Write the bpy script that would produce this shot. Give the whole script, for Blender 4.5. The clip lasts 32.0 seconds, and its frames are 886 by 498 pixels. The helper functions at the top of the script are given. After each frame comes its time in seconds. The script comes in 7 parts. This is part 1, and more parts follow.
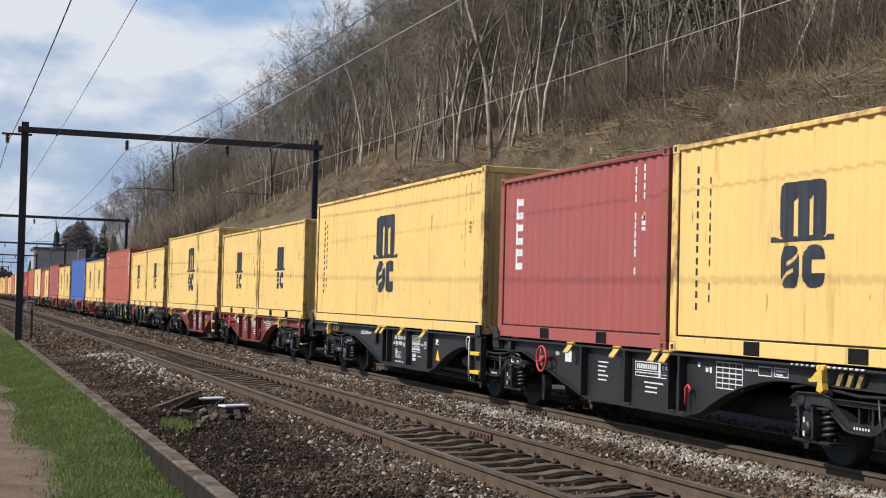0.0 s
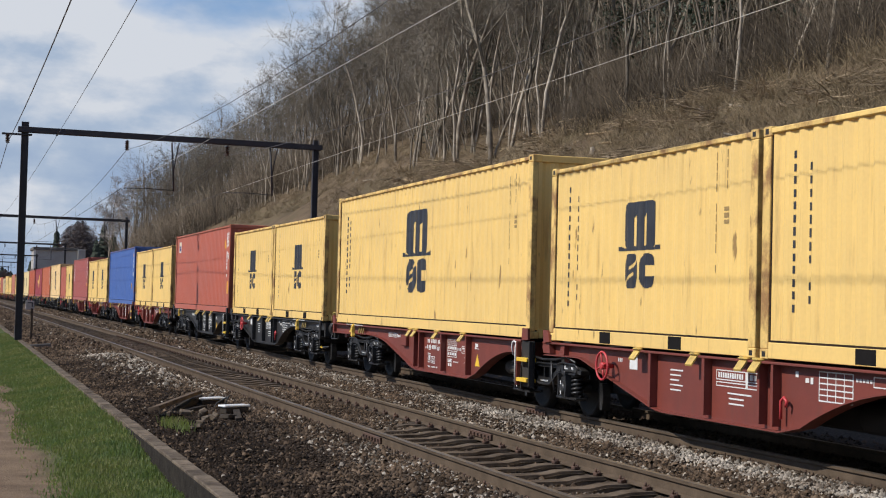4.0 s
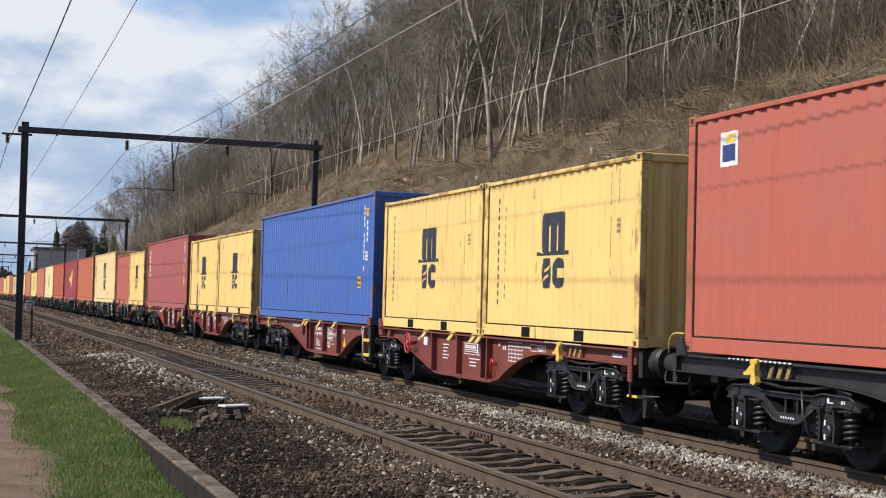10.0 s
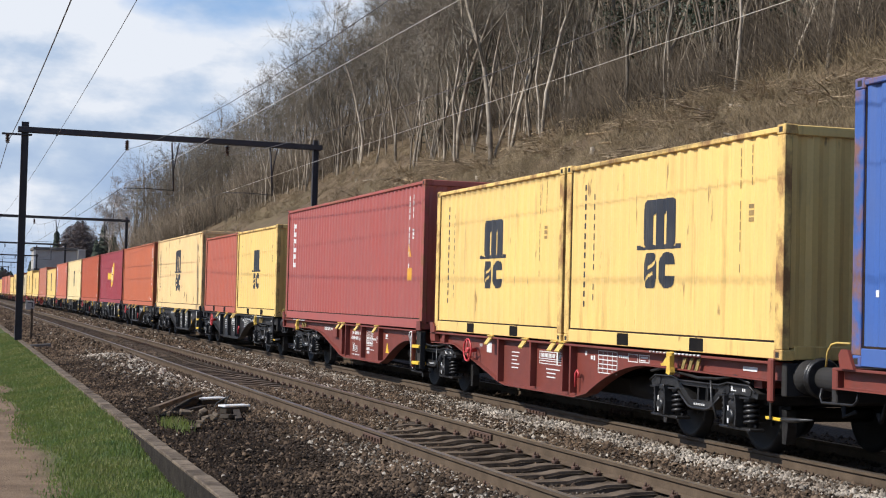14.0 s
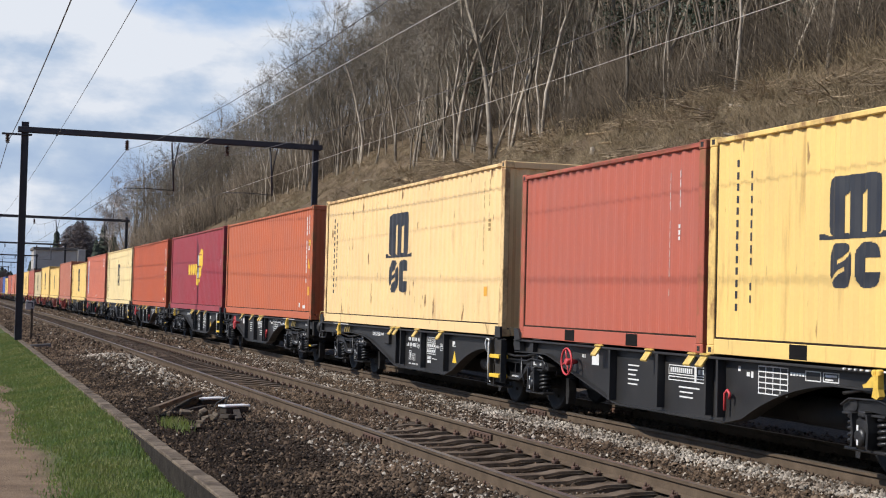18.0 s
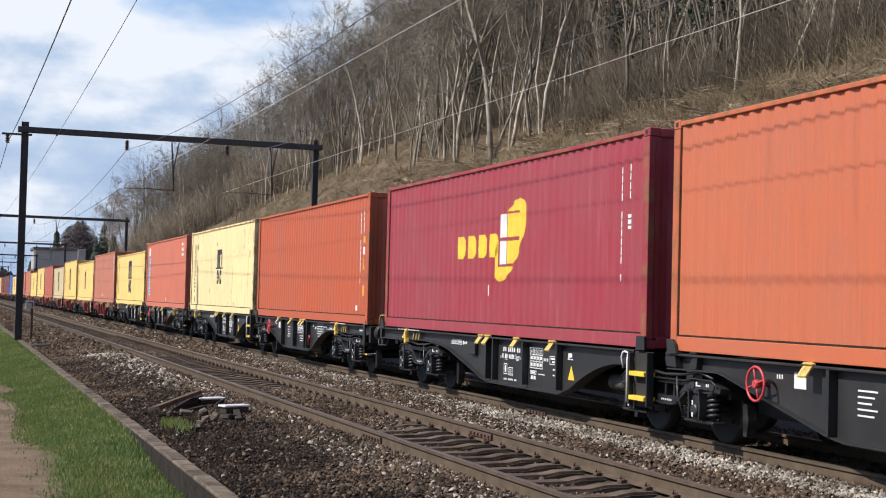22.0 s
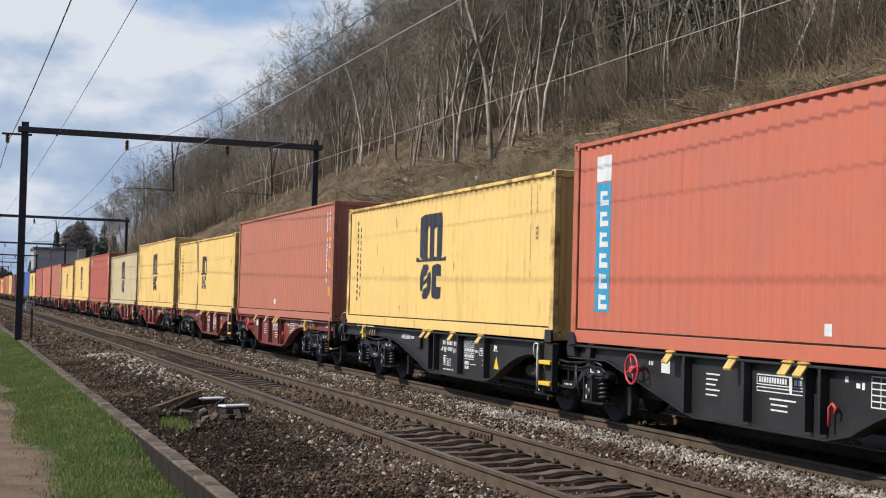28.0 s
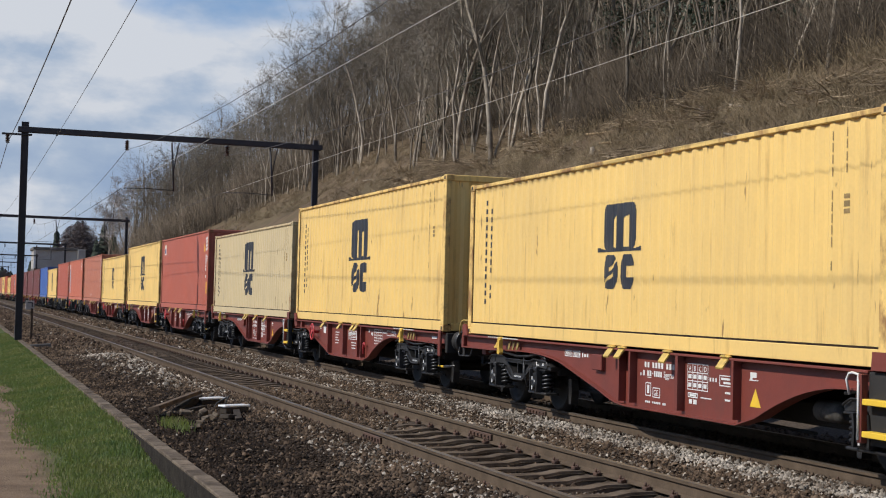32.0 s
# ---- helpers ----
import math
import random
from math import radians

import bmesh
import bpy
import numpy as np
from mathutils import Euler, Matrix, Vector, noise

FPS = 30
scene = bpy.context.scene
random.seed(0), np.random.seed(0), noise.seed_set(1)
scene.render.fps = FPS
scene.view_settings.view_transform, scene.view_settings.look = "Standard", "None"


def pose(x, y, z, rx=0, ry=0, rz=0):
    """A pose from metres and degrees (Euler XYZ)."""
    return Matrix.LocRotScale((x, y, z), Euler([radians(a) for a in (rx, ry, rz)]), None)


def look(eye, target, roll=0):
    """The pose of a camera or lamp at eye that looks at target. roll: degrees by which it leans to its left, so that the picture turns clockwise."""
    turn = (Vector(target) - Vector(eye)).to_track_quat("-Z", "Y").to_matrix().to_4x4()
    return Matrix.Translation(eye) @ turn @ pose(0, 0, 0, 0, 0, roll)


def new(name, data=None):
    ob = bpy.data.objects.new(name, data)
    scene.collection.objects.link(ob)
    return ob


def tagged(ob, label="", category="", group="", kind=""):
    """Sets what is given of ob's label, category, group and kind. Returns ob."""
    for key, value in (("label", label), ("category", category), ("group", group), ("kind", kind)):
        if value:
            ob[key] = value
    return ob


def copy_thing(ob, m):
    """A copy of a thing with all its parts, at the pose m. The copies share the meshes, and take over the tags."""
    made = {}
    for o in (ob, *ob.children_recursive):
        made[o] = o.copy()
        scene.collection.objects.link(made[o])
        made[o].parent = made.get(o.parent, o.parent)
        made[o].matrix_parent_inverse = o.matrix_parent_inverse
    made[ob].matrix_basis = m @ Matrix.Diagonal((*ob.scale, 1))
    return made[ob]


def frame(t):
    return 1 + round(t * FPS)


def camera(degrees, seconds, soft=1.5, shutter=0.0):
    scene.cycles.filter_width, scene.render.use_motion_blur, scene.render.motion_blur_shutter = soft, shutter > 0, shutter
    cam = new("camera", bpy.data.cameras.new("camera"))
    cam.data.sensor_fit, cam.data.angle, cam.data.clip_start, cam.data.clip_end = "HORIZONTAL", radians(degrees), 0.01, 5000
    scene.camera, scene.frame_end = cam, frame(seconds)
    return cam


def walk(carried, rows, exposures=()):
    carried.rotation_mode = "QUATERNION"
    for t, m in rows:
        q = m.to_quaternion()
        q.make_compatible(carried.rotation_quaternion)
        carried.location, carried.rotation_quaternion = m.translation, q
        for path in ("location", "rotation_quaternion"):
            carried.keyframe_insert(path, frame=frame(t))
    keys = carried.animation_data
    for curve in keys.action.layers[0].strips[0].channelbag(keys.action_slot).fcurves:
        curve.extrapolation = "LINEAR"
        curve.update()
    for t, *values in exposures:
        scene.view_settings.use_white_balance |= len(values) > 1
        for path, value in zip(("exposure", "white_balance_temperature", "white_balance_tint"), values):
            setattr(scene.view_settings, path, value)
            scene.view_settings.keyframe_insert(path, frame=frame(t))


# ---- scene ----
SECONDS = 32.0
EYE = (0.0, -9.803, 1.710)
AIM = (-95.007, 21.207, 5.183)
cam = camera(32.885, SECONDS, soft=1.1)
walk(cam, [(0.0, look(EYE, AIM, 1.431)), (SECONDS, look(EYE, AIM, 1.431))], exposures=[(0.0, 0.15), (1.0, 0.15), (2.0, 0.10), (3.0, 0.02), (6.0, -0.05), (7.0, 0.05), (8.0, 0.13), (9.0, 0.30), (10.0, 0.25), (11.0, 0.10), (12.0, 0.20), (13.0, 0.38), (14.0, 0.30), (17.0, 0.25), (18.0, 0.22), (19.0, 0.10), (20.0, 0.02), (21.0, 0.35), (22.0, 0.40), (23.0, 0.38), (24.0, 0.30), (25.0, 0.10), (28.0, 0.12), (30.0, 0.05), (31.0, 0.08), (32.0, -0.08)])

# ---- world and sun ----
SUN_EL, SUN_AZ = 42.6, 185.0          # degrees; azimuth counted clockwise from +y
world = bpy.data.worlds.new("sky")
scene.world = world
world.use_nodes = True
wn, wl = world.node_tree.nodes, world.node_tree.links
wn.clear()
w_out = wn.new("ShaderNodeOutputWorld")
w_bg = wn.new("ShaderNodeBackground")
w_sky = wn.new("ShaderNodeTexSky")
w_sky.sky_type = 'NISHITA'
w_sky.sun_disc = False
w_sky.sun_elevation = radians(SUN_EL)
w_sky.sun_rotation = radians(SUN_AZ)
w_sky.air_density, w_sky.dust_density, w_sky.ozone_density = 1.0, 0.3, 2.5
w_tc = wn.new("ShaderNodeTexCoord")
w_map = wn.new("ShaderNodeMapping")
w_map.inputs["Location"].default_value = (3.17, 0.55, 0.12)
w_height = wn.new("ShaderNodeMapRange")       # cloud tops are whiter than their bases
w_height.inputs["From Min"].default_value, w_height.inputs["From Max"].default_value = 0.11, 0.20
w_height.inputs["To Min"].default_value, w_height.inputs["To Max"].default_value = -0.07, 0.07
w_lift = wn.new("ShaderNodeMath")
w_lift.operation = 'ADD'
w_map.inputs["Scale"].default_value = (2.2, 2.2, 5.0)
w_noise = wn.new("ShaderNodeTexNoise")
w_noise.inputs["Scale"].default_value = 1.7
w_noise.inputs["Detail"].default_value = 7.0
w_noise.inputs["Roughness"].default_value = 0.52
w_ramp = wn.new("ShaderNodeValToRGB")
w_ramp.color_ramp.elements[0].position = 0.46
w_ramp.color_ramp.elements[1].position = 0.60
w_shade = wn.new("ShaderNodeTexNoise")
w_shade.inputs["Scale"].default_value = 3.2
w_shade.inputs["Detail"].default_value = 8.0
w_shade.inputs["Roughness"].default_value = 0.55
w_tone = wn.new("ShaderNodeValToRGB")
w_tone.color_ramp.elements[0].position = 0.38
w_tone.color_ramp.elements[0].color = (4.4, 5.8, 8.2, 1)
w_tone.color_ramp.elements[1].position = 0.575
w_tone.color_ramp.elements[1].color = (9.2, 9.7, 10.6, 1)
w_grey = w_tone.color_ramp.elements.new(0.47)
w_grey.color = (5.6, 6.9, 8.9, 1)
w_mix = wn.new("ShaderNodeMixRGB")
wl.new(w_tc.outputs["Generated"], w_map.inputs["Vector"])
wl.new(w_map.outputs["Vector"], w_noise.inputs["Vector"])
wl.new(w_map.outputs["Vector"], w_shade.inputs["Vector"])
w_sep = wn.new("ShaderNodeSeparateXYZ")
wl.new(w_tc.outputs["Generated"], w_sep.inputs[0])
w_low = wn.new("ShaderNodeMapRange")          # clouds crowd together towards the horizon
w_low.inputs["From Min"].default_value, w_low.inputs["From Max"].default_value = 0.175, 0.27
w_low.inputs["To Min"].default_value, w_low.inputs["To Max"].default_value = 0.26, -0.09
wl.new(w_sep.outputs["Z"], w_low.inputs["Value"])
w_sum = wn.new("ShaderNodeMath")
w_sum.operation = 'ADD'
wl.new(w_noise.outputs["Fac"], w_sum.inputs[0])
wl.new(w_low.outputs["Result"], w_sum.inputs[1])
wl.new(w_sum.outputs[0], w_ramp.inputs["Fac"])
wl.new(w_sep.outputs["Z"], w_height.inputs["Value"])
wl.new(w_shade.outputs["Fac"], w_lift.inputs[0])
wl.new(w_height.outputs["Result"], w_lift.inputs[1])
wl.new(w_lift.outputs[0], w_tone.inputs["Fac"])
wl.new(w_ramp.outputs["Color"], w_mix.inputs["Fac"])
w_air = wn.new("ShaderNodeMixRGB")            # the washed spring air is a clear blue
w_air.blend_type = 'MULTIPLY'
w_air.inputs["Fac"].default_value = 1.0
w_air.inputs["Color2"].default_value = (1.05, 1.36, 1.70, 1)
wl.new(w_sky.outputs["Color"], w_air.inputs["Color1"])
wl.new(w_air.outputs["Color"], w_mix.inputs["Color1"])
wl.new(w_tone.outputs["Color"], w_mix.inputs["Color2"])
wl.new(w_mix.outputs["Color"], w_bg.inputs["Color"])
w_bg.inputs["Strength"].default_value = 0.072
wl.new(w_bg.outputs["Background"], w_out.inputs["Surface"])

sun = new("sun", bpy.data.lights.new("sun", 'SUN'))
sun.data.energy = 4.5
sun.data.angle = radians(0.62)
sun.data.color = (1.0, 0.955, 0.885)
_az, _el = radians(SUN_AZ), radians(SUN_EL)
SUN_DIR = Vector((math.sin(_az) * math.cos(_el), math.cos(_az) * math.cos(_el), math.sin(_el)))
sun.matrix_basis = look(SUN_DIR * 80, (0, 0, 0))

# ---- mesh helpers ----
class Shape:
    """Vertices and faces gathered for one mesh."""

    def __init__(self):
        self.v, self.f, self.s = [], [], []

    def face(self, pts, smooth=False):
        n = len(self.v)
        self.v.extend(pts)
        self.f.append(tuple(range(n, n + len(pts))))
        self.s.append(smooth)
        return self

    def box(self, x0, x1, y0, y1, z0, z1, c=0.0):
        n = len(self.v)
        if c <= 0:
            self.v += [(x, y, z) for z in (z0, z1) for y in (y0, y1) for x in (x0, x1)]
            fs = ((0, 2, 3, 1), (4, 5, 7, 6), (0, 1, 5, 4), (2, 6, 7, 3), (0, 4, 6, 2), (1, 3, 7, 5))
        else:
            lo, hi = (x0, y0, z0), (x1, y1, z1)
            idx = {}
            for sx in (0, 1):
                for sy in (0, 1):
                    for sz in (0, 1):
                        sg = (sx, sy, sz)
                        for ax in range(3):
                            p = [0, 0, 0]
                            for k in range(3):
                                e = hi[k] if sg[k] else lo[k]
                                d = 0 if k == ax else (-c if sg[k] else c)
                                p[k] = e + d
                            idx[(sg, ax)] = len(self.v) - n
                            self.v.append(tuple(p))
            fs = []
            for ax in range(3):
                a, b = [k for k in range(3) if k != ax]
                for side in (0, 1):
                    ring = []
                    for va, vb in ((0, 0), (1, 0), (1, 1), (0, 1)):
                        sg = [0, 0, 0]
                        sg[ax], sg[a], sg[b] = side, va, vb
                        ring.append(idx[(tuple(sg), ax)])
                    flip = (side == 1) == (ax == 1)
                    fs.append(tuple(ring[::-1]) if flip else tuple(ring))
            for ax in range(3):
                a, b = [k for k in range(3) if k != ax]
                for va in (0, 1):
                    for vb in (0, 1):
                        s0, s1 = [0, 0, 0], [0, 0, 0]
                        s0[a] = s1[a] = va
                        s0[b] = s1[b] = vb
                        s1[ax] = 1
                        s0, s1 = tuple(s0), tuple(s1)
                        fs.append((idx[(s0, a)], idx[(s1, a)], idx[(s1, b)], idx[(s0, b)]))
            for sx in (0, 1):
                for sy in (0, 1):
                    for sz in (0, 1):
                        fs.append(tuple(idx[((sx, sy, sz), k)] for k in range(3)))
        for f in fs:
            self.f.append(tuple(n + i for i in f))
            self.s.append(False)
        return self

    def prism(self, pts, y0, y1):
        """A polygon in x and z, drawn out from y0 to y1."""
        n, k = len(self.v), len(pts)
        self.v += [(x, y0, z) for x, z in pts] + [(x, y1, z) for x, z in pts]
        self.f.append(tuple(range(n, n + k)))
        self.f.append(tuple(range(n + 2 * k - 1, n + k - 1, -1)))
        self.s += [False, False]
        for i in range(k):
            j = (i + 1) % k
            self.f.append((n + i, n + k + i, n + k + j, n + j))
            self.s.append(False)
        return self

    def sweep(self, pts, radii, n=8, caps=True, smooth=True):
        """A round bar through the points."""
        base = len(self.v)
        pts = [Vector(p) for p in pts]
        if not hasattr(radii, "__len__"):
            radii = [radii] * len(pts)
        up = None
        for i, p in enumerate(pts):
            t = (pts[min(i + 1, len(pts) - 1)] - pts[max(i - 1, 0)]).normalized()
            if up is None:
                up = Vector((0, 0, 1)) if abs(t.z) < 0.9 else Vector((1, 0, 0))
            a = t.cross(up).normalized()
            b = a.cross(t).normalized()
            up = b
            for k in range(n):
                w = 2 * math.pi * k / n
                q = p + (a * math.cos(w) + b * math.sin(w)) * radii[i]
                self.v.append((q.x, q.y, q.z))
        for i in range(len(pts) - 1):
            for k in range(n):
                j = (k + 1) % n
                self.f.append((base + i * n + k, base + i * n + j, base + (i + 1) * n + j, base + (i + 1) * n + k))
                self.s.append(smooth)
        if caps:
            self.f.append(tuple(base + k for k in range(n))[::-1])
            e = base + (len(pts) - 1) * n
            self.f.append(tuple(e + k for k in range(n)))
            self.s += [False, False]
        return self

    def lathe(self, prof, centre=(0, 0, 0), n=24, smooth=True):
        """A profile of (radius, y) turned round the y axis."""
        base = len(self.v)
        for r, y in prof:
            for k in range(n):
                w = 2 * math.pi * k / n
                self.v.append((centre[0] + r * math.cos(w), centre[1] + y, centre[2] + r * math.sin(w)))
        for i in range(len(prof) - 1):
            for k in range(n):
                j = (k + 1) % n
                self.f.append((base + i * n + k, base + (i + 1) * n + k, base + (i + 1) * n + j, base + i * n + j))
                self.s.append(smooth)
        self.f.append(tuple(base + k for k in range(n)))
        e = base + (len(prof) - 1) * n
        self.f.append(tuple(e + k for k in range(n))[::-1])
        self.s += [False, False]
        return self

    def shift(self, dx=0, dy=0, dz=0):
        self.v = [(x + dx, y + dy, z + dz) for x, y, z in self.v]
        return self

    def mesh(self, name, material):
        me = bpy.data.meshes.new(name)
        me.from_pydata(self.v, [], self.f)
        if any(self.s):
            me.polygons.foreach_set("use_smooth", self.s)
        me.materials.append(material)
        me.update()
        return me


def part(name, shape, material, parent, label="", at=None):
    me = shape if isinstance(shape, bpy.types.Mesh) else shape.mesh(name, material)
    ob = new(name, me)
    ob.parent = parent
    if at is not None:
        ob.matrix_basis = at
    if label:
        ob["label"] = label
    return ob


def thing(name, label, category, at=None, group="", kind=""):
    ob = new(name)
    ob.empty_display_size = 0.3
    if at is not None:
        ob.matrix_basis = at
    return tagged(ob, label, category, group, kind)


def solid(name, shape, material, label, category="", group="", kind="", at=None):
    ob = new(name, shape if isinstance(shape, bpy.types.Mesh) else shape.mesh(name, material))
    if at is not None:
        ob.matrix_basis = at
    return tagged(ob, label, category, group, kind)


def bulk(name, verts, faces, material, smooth=False):
    """A large mesh from arrays."""
    me = bpy.data.meshes.new(name)
    faces = np.asarray(faces, dtype=np.int32)
    k = faces.shape[1]
    me.vertices.add(len(verts))
    me.vertices.foreach_set("co", np.asarray(verts, dtype=np.float32).ravel())
    me.loops.add(faces.size)
    me.loops.foreach_set("vertex_index", faces.ravel())
    me.polygons.add(len(faces))
    me.polygons.foreach_set("loop_start", np.arange(0, faces.size, k, dtype=np.int32))
    me.polygons.foreach_set("loop_total", np.full(len(faces), k, dtype=np.int32))
    if smooth:
        me.polygons.foreach_set("use_smooth", np.ones(len(faces), dtype=bool))
    me.materials.append(material)
    me.update(calc_edges=True)
    me.validate()
    return me


# ---- materials ----
def surface(name, a, b, scale=2.0, rough=0.6, metal=0.0, bump=0.15, fine=60.0, streak=None, amount=0.3,
            stretch=(5.0, 5.0, 0.5), vary=0.0, island=False, bump_size=0.02, grain=0.3, spots=0.0, edge=(0.56, 0.76)):
    m = bpy.data.materials.new(name)
    m.use_nodes = True
    n, l = m.node_tree.nodes, m.node_tree.links
    bsdf = n["Principled BSDF"]
    tc = n.new("ShaderNodeTexCoord")
    info = n.new("ShaderNodeObjectInfo")
    mul = n.new("ShaderNodeMath")
    mul.operation = 'MULTIPLY'
    mul.inputs[1].default_value = 31.0
    l.new(info.outputs["Random"], mul.inputs[0])
    add = n.new("ShaderNodeVectorMath")
    add.operation = 'ADD'
    l.new(tc.outputs["Object"], add.inputs[0])
    l.new(mul.outputs[0], add.inputs[1])
    big = n.new("ShaderNodeTexNoise")
    big.inputs["Scale"].default_value = scale
    big.inputs["Detail"].default_value = 5.0
    big.inputs["Roughness"].default_value = 0.6
    l.new(add.outputs[0], big.inputs["Vector"])
    ramp = n.new("ShaderNodeValToRGB")
    ramp.color_ramp.elements[0].position, ramp.color_ramp.elements[1].position = 0.36, 0.66
    ramp.color_ramp.elements[0].color = (*a, 1)
    ramp.color_ramp.elements[1].color = (*b, 1)
    l.new(big.outputs["Fac"], ramp.inputs["Fac"])
    colour = ramp.outputs["Color"]
    if streak:
        mp = n.new("ShaderNodeMapping")
        mp.inputs["Scale"].default_value = stretch
        l.new(add.outputs[0], mp.inputs["Vector"])
        sn = n.new("ShaderNodeTexNoise")
        sn.inputs["Scale"].default_value = 1.3
        sn.inputs["Detail"].default_value = 6.0
        sn.inputs["Roughness"].default_value = 0.65
        l.new(mp.outputs["Vector"], sn.inputs["Vector"])
        sr = n.new("ShaderNodeValToRGB")
        sr.color_ramp.elements[0].position, sr.color_ramp.elements[1].position = edge
        sr.color_ramp.elements[0].color = (0, 0, 0, 1)
        sr.color_ramp.elements[1].color = (amount, amount, amount, 1)
        l.new(sn.outputs["Fac"], sr.inputs["Fac"])
        mx = n.new("ShaderNodeMixRGB")
        mx.inputs["Color2"].default_value = (*streak, 1)
        l.new(sr.outputs["Color"], mx.inputs["Fac"])
        l.new(colour, mx.inputs["Color1"])
        colour = mx.outputs["Color"]
    if spots:
        mp = n.new("ShaderNodeMapping")
        mp.inputs["Scale"].default_value = (7.0, 7.0, 1.5)
        mp.inputs["Location"].default_value = (5.3, 1.7, 8.1)
        l.new(add.outputs[0], mp.inputs["Vector"])
        sn = n.new("ShaderNodeTexNoise")
        sn.inputs["Scale"].default_value = 1.0
        sn.inputs["Detail"].default_value = 4.0
        sn.inputs["Roughness"].default_value = 0.55
        l.new(mp.outputs["Vector"], sn.inputs["Vector"])
        sr = n.new("ShaderNodeValToRGB")
        sr.color_ramp.elements[0].position, sr.color_ramp.elements[1].position = 0.70 - 0.035 * spots, 0.745 - 0.03 * spots
        sr.color_ramp.elements[0].color = (0, 0, 0, 1)
        sr.color_ramp.elements[1].color = (spots * 0.85,) * 3 + (1,)
        l.new(sn.outputs["Fac"], sr.inputs["Fac"])
        mx = n.new("ShaderNodeMixRGB")
        mx.inputs["Color2"].default_value = (0.17, 0.085, 0.03, 1)
        l.new(sr.outputs["Color"], mx.inputs["Fac"])
        l.new(colour, mx.inputs["Color1"])
        colour = mx.outputs["Color"]
    small = n.new("ShaderNodeTexNoise")
    small.inputs["Scale"].default_value = fine
    small.inputs["Detail"].default_value = 4.0
    l.new(add.outputs[0], small.inputs["Vector"])
    rng = n.new("ShaderNodeMapRange")
    rng.inputs["To Min"].default_value, rng.inputs["To Max"].default_value = 1 - grain, 1 + grain
    l.new(small.outputs["Fac"], rng.inputs["Value"])
    val = rng.outputs["Result"]
    if vary or island:
        src = info.outputs["Random"]
        if island:
            geo = n.new("ShaderNodeNewGeometry")
            src = geo.outputs["Random Per Island"]
        vr = n.new("ShaderNodeMapRange")
        vr.inputs["To Min"].default_value, vr.inputs["To Max"].default_value = 1 - vary, 1 + vary
        l.new(src, vr.inputs["Value"])
        mm = n.new("ShaderNodeMath")
        mm.operation = 'MULTIPLY'
        l.new(val, mm.inputs[0])
        l.new(vr.outputs["Result"], mm.inputs[1])
        val = mm.outputs[0]
    hsv = n.new("ShaderNodeHueSaturation")
    l.new(colour, hsv.inputs["Color"])
    l.new(val, hsv.inputs["Value"])
    l.new(hsv.outputs["Color"], bsdf.inputs["Base Color"])
    rr = n.new("ShaderNodeMapRange")
    rr.inputs["To Min"].default_value, rr.inputs["To Max"].default_value = max(0.05, rough - 0.12), min(1.0, rough + 0.12)
    l.new(big.outputs["Fac"], rr.inputs["Value"])
    l.new(rr.outputs["Result"], bsdf.inputs["Roughness"])
    bsdf.inputs["Metallic"].default_value = metal
    if rough >= 0.85:                  # porous surfaces hardly shine
        bsdf.inputs["Specular IOR Level"].default_value = 0.12
    if bump:
        bp = n.new("ShaderNodeBump")
        bp.inputs["Strength"].default_value = bump
        bp.inputs["Distance"].default_value = bump_size
        l.new(small.outputs["Fac"], bp.inputs["Height"])
        l.new(bp.outputs["Normal"], bsdf.inputs["Normal"])
    return m


GRIME = (0.07, 0.05, 0.035)


def paint(name, c, amount=0.35, streak=GRIME, rough=0.5, spots=0.0):
    k = [x * 0.86 + 0.02 for x in c]
    return surface(name, c, k, scale=0.7, rough=rough, bump=0.06, fine=25.0, streak=streak, amount=amount, grain=0.07, bump_size=0.006, spots=spots)


WORN = {}


def worn(name, c):
    """The same paint on the frame, chipped and rusted."""
    k = [x * 0.8 for x in c]
    return surface("chipped " + name, c, k, scale=2.0, rough=0.65, bump=0.15, fine=30.0, streak=(0.23, 0.10, 0.038), amount=0.85, grain=0.15, stretch=(2.6, 2.6, 1.8), edge=(0.46, 0.63))


M_YELLOW = paint("yellow container paint", (0.835, 0.56, 0.178), 0.58, (0.27, 0.14, 0.045), spots=0.9)
WORN[M_YELLOW] = worn("yellow container paint", (0.835, 0.56, 0.178))
M_PALE = paint("pale yellow container paint", (0.82, 0.64, 0.32), 0.5, (0.20, 0.10, 0.04), spots=1.3)
WORN[M_PALE] = worn("pale yellow container paint", (0.82, 0.64, 0.32))
M_WARM = paint("warm faded yellow container paint", (0.85, 0.585, 0.27), 0.5, (0.26, 0.13, 0.05), spots=1.3)
WORN[M_WARM] = worn("warm faded yellow container paint", (0.85, 0.585, 0.27))
M_CREAM = paint("faded cream container paint", (0.60, 0.475, 0.265), 0.4, (0.22, 0.14, 0.06), spots=0.7)
WORN[M_CREAM] = worn("faded cream container paint", (0.60, 0.475, 0.265))
M_RED = paint("dull red container paint", (0.36, 0.082, 0.068), 0.3, (0.50, 0.22, 0.17))
WORN[M_RED] = worn("dull red container paint", (0.36, 0.082, 0.068))
M_BRICK = paint("brick red container paint", (0.44, 0.105, 0.062), 0.3, (0.24, 0.07, 0.04))
WORN[M_BRICK] = worn("brick red container paint", (0.44, 0.105, 0.062))
M_RUSTRED = paint("terracotta container paint", (0.44, 0.083, 0.027), 0.42, (0.27, 0.075, 0.035))
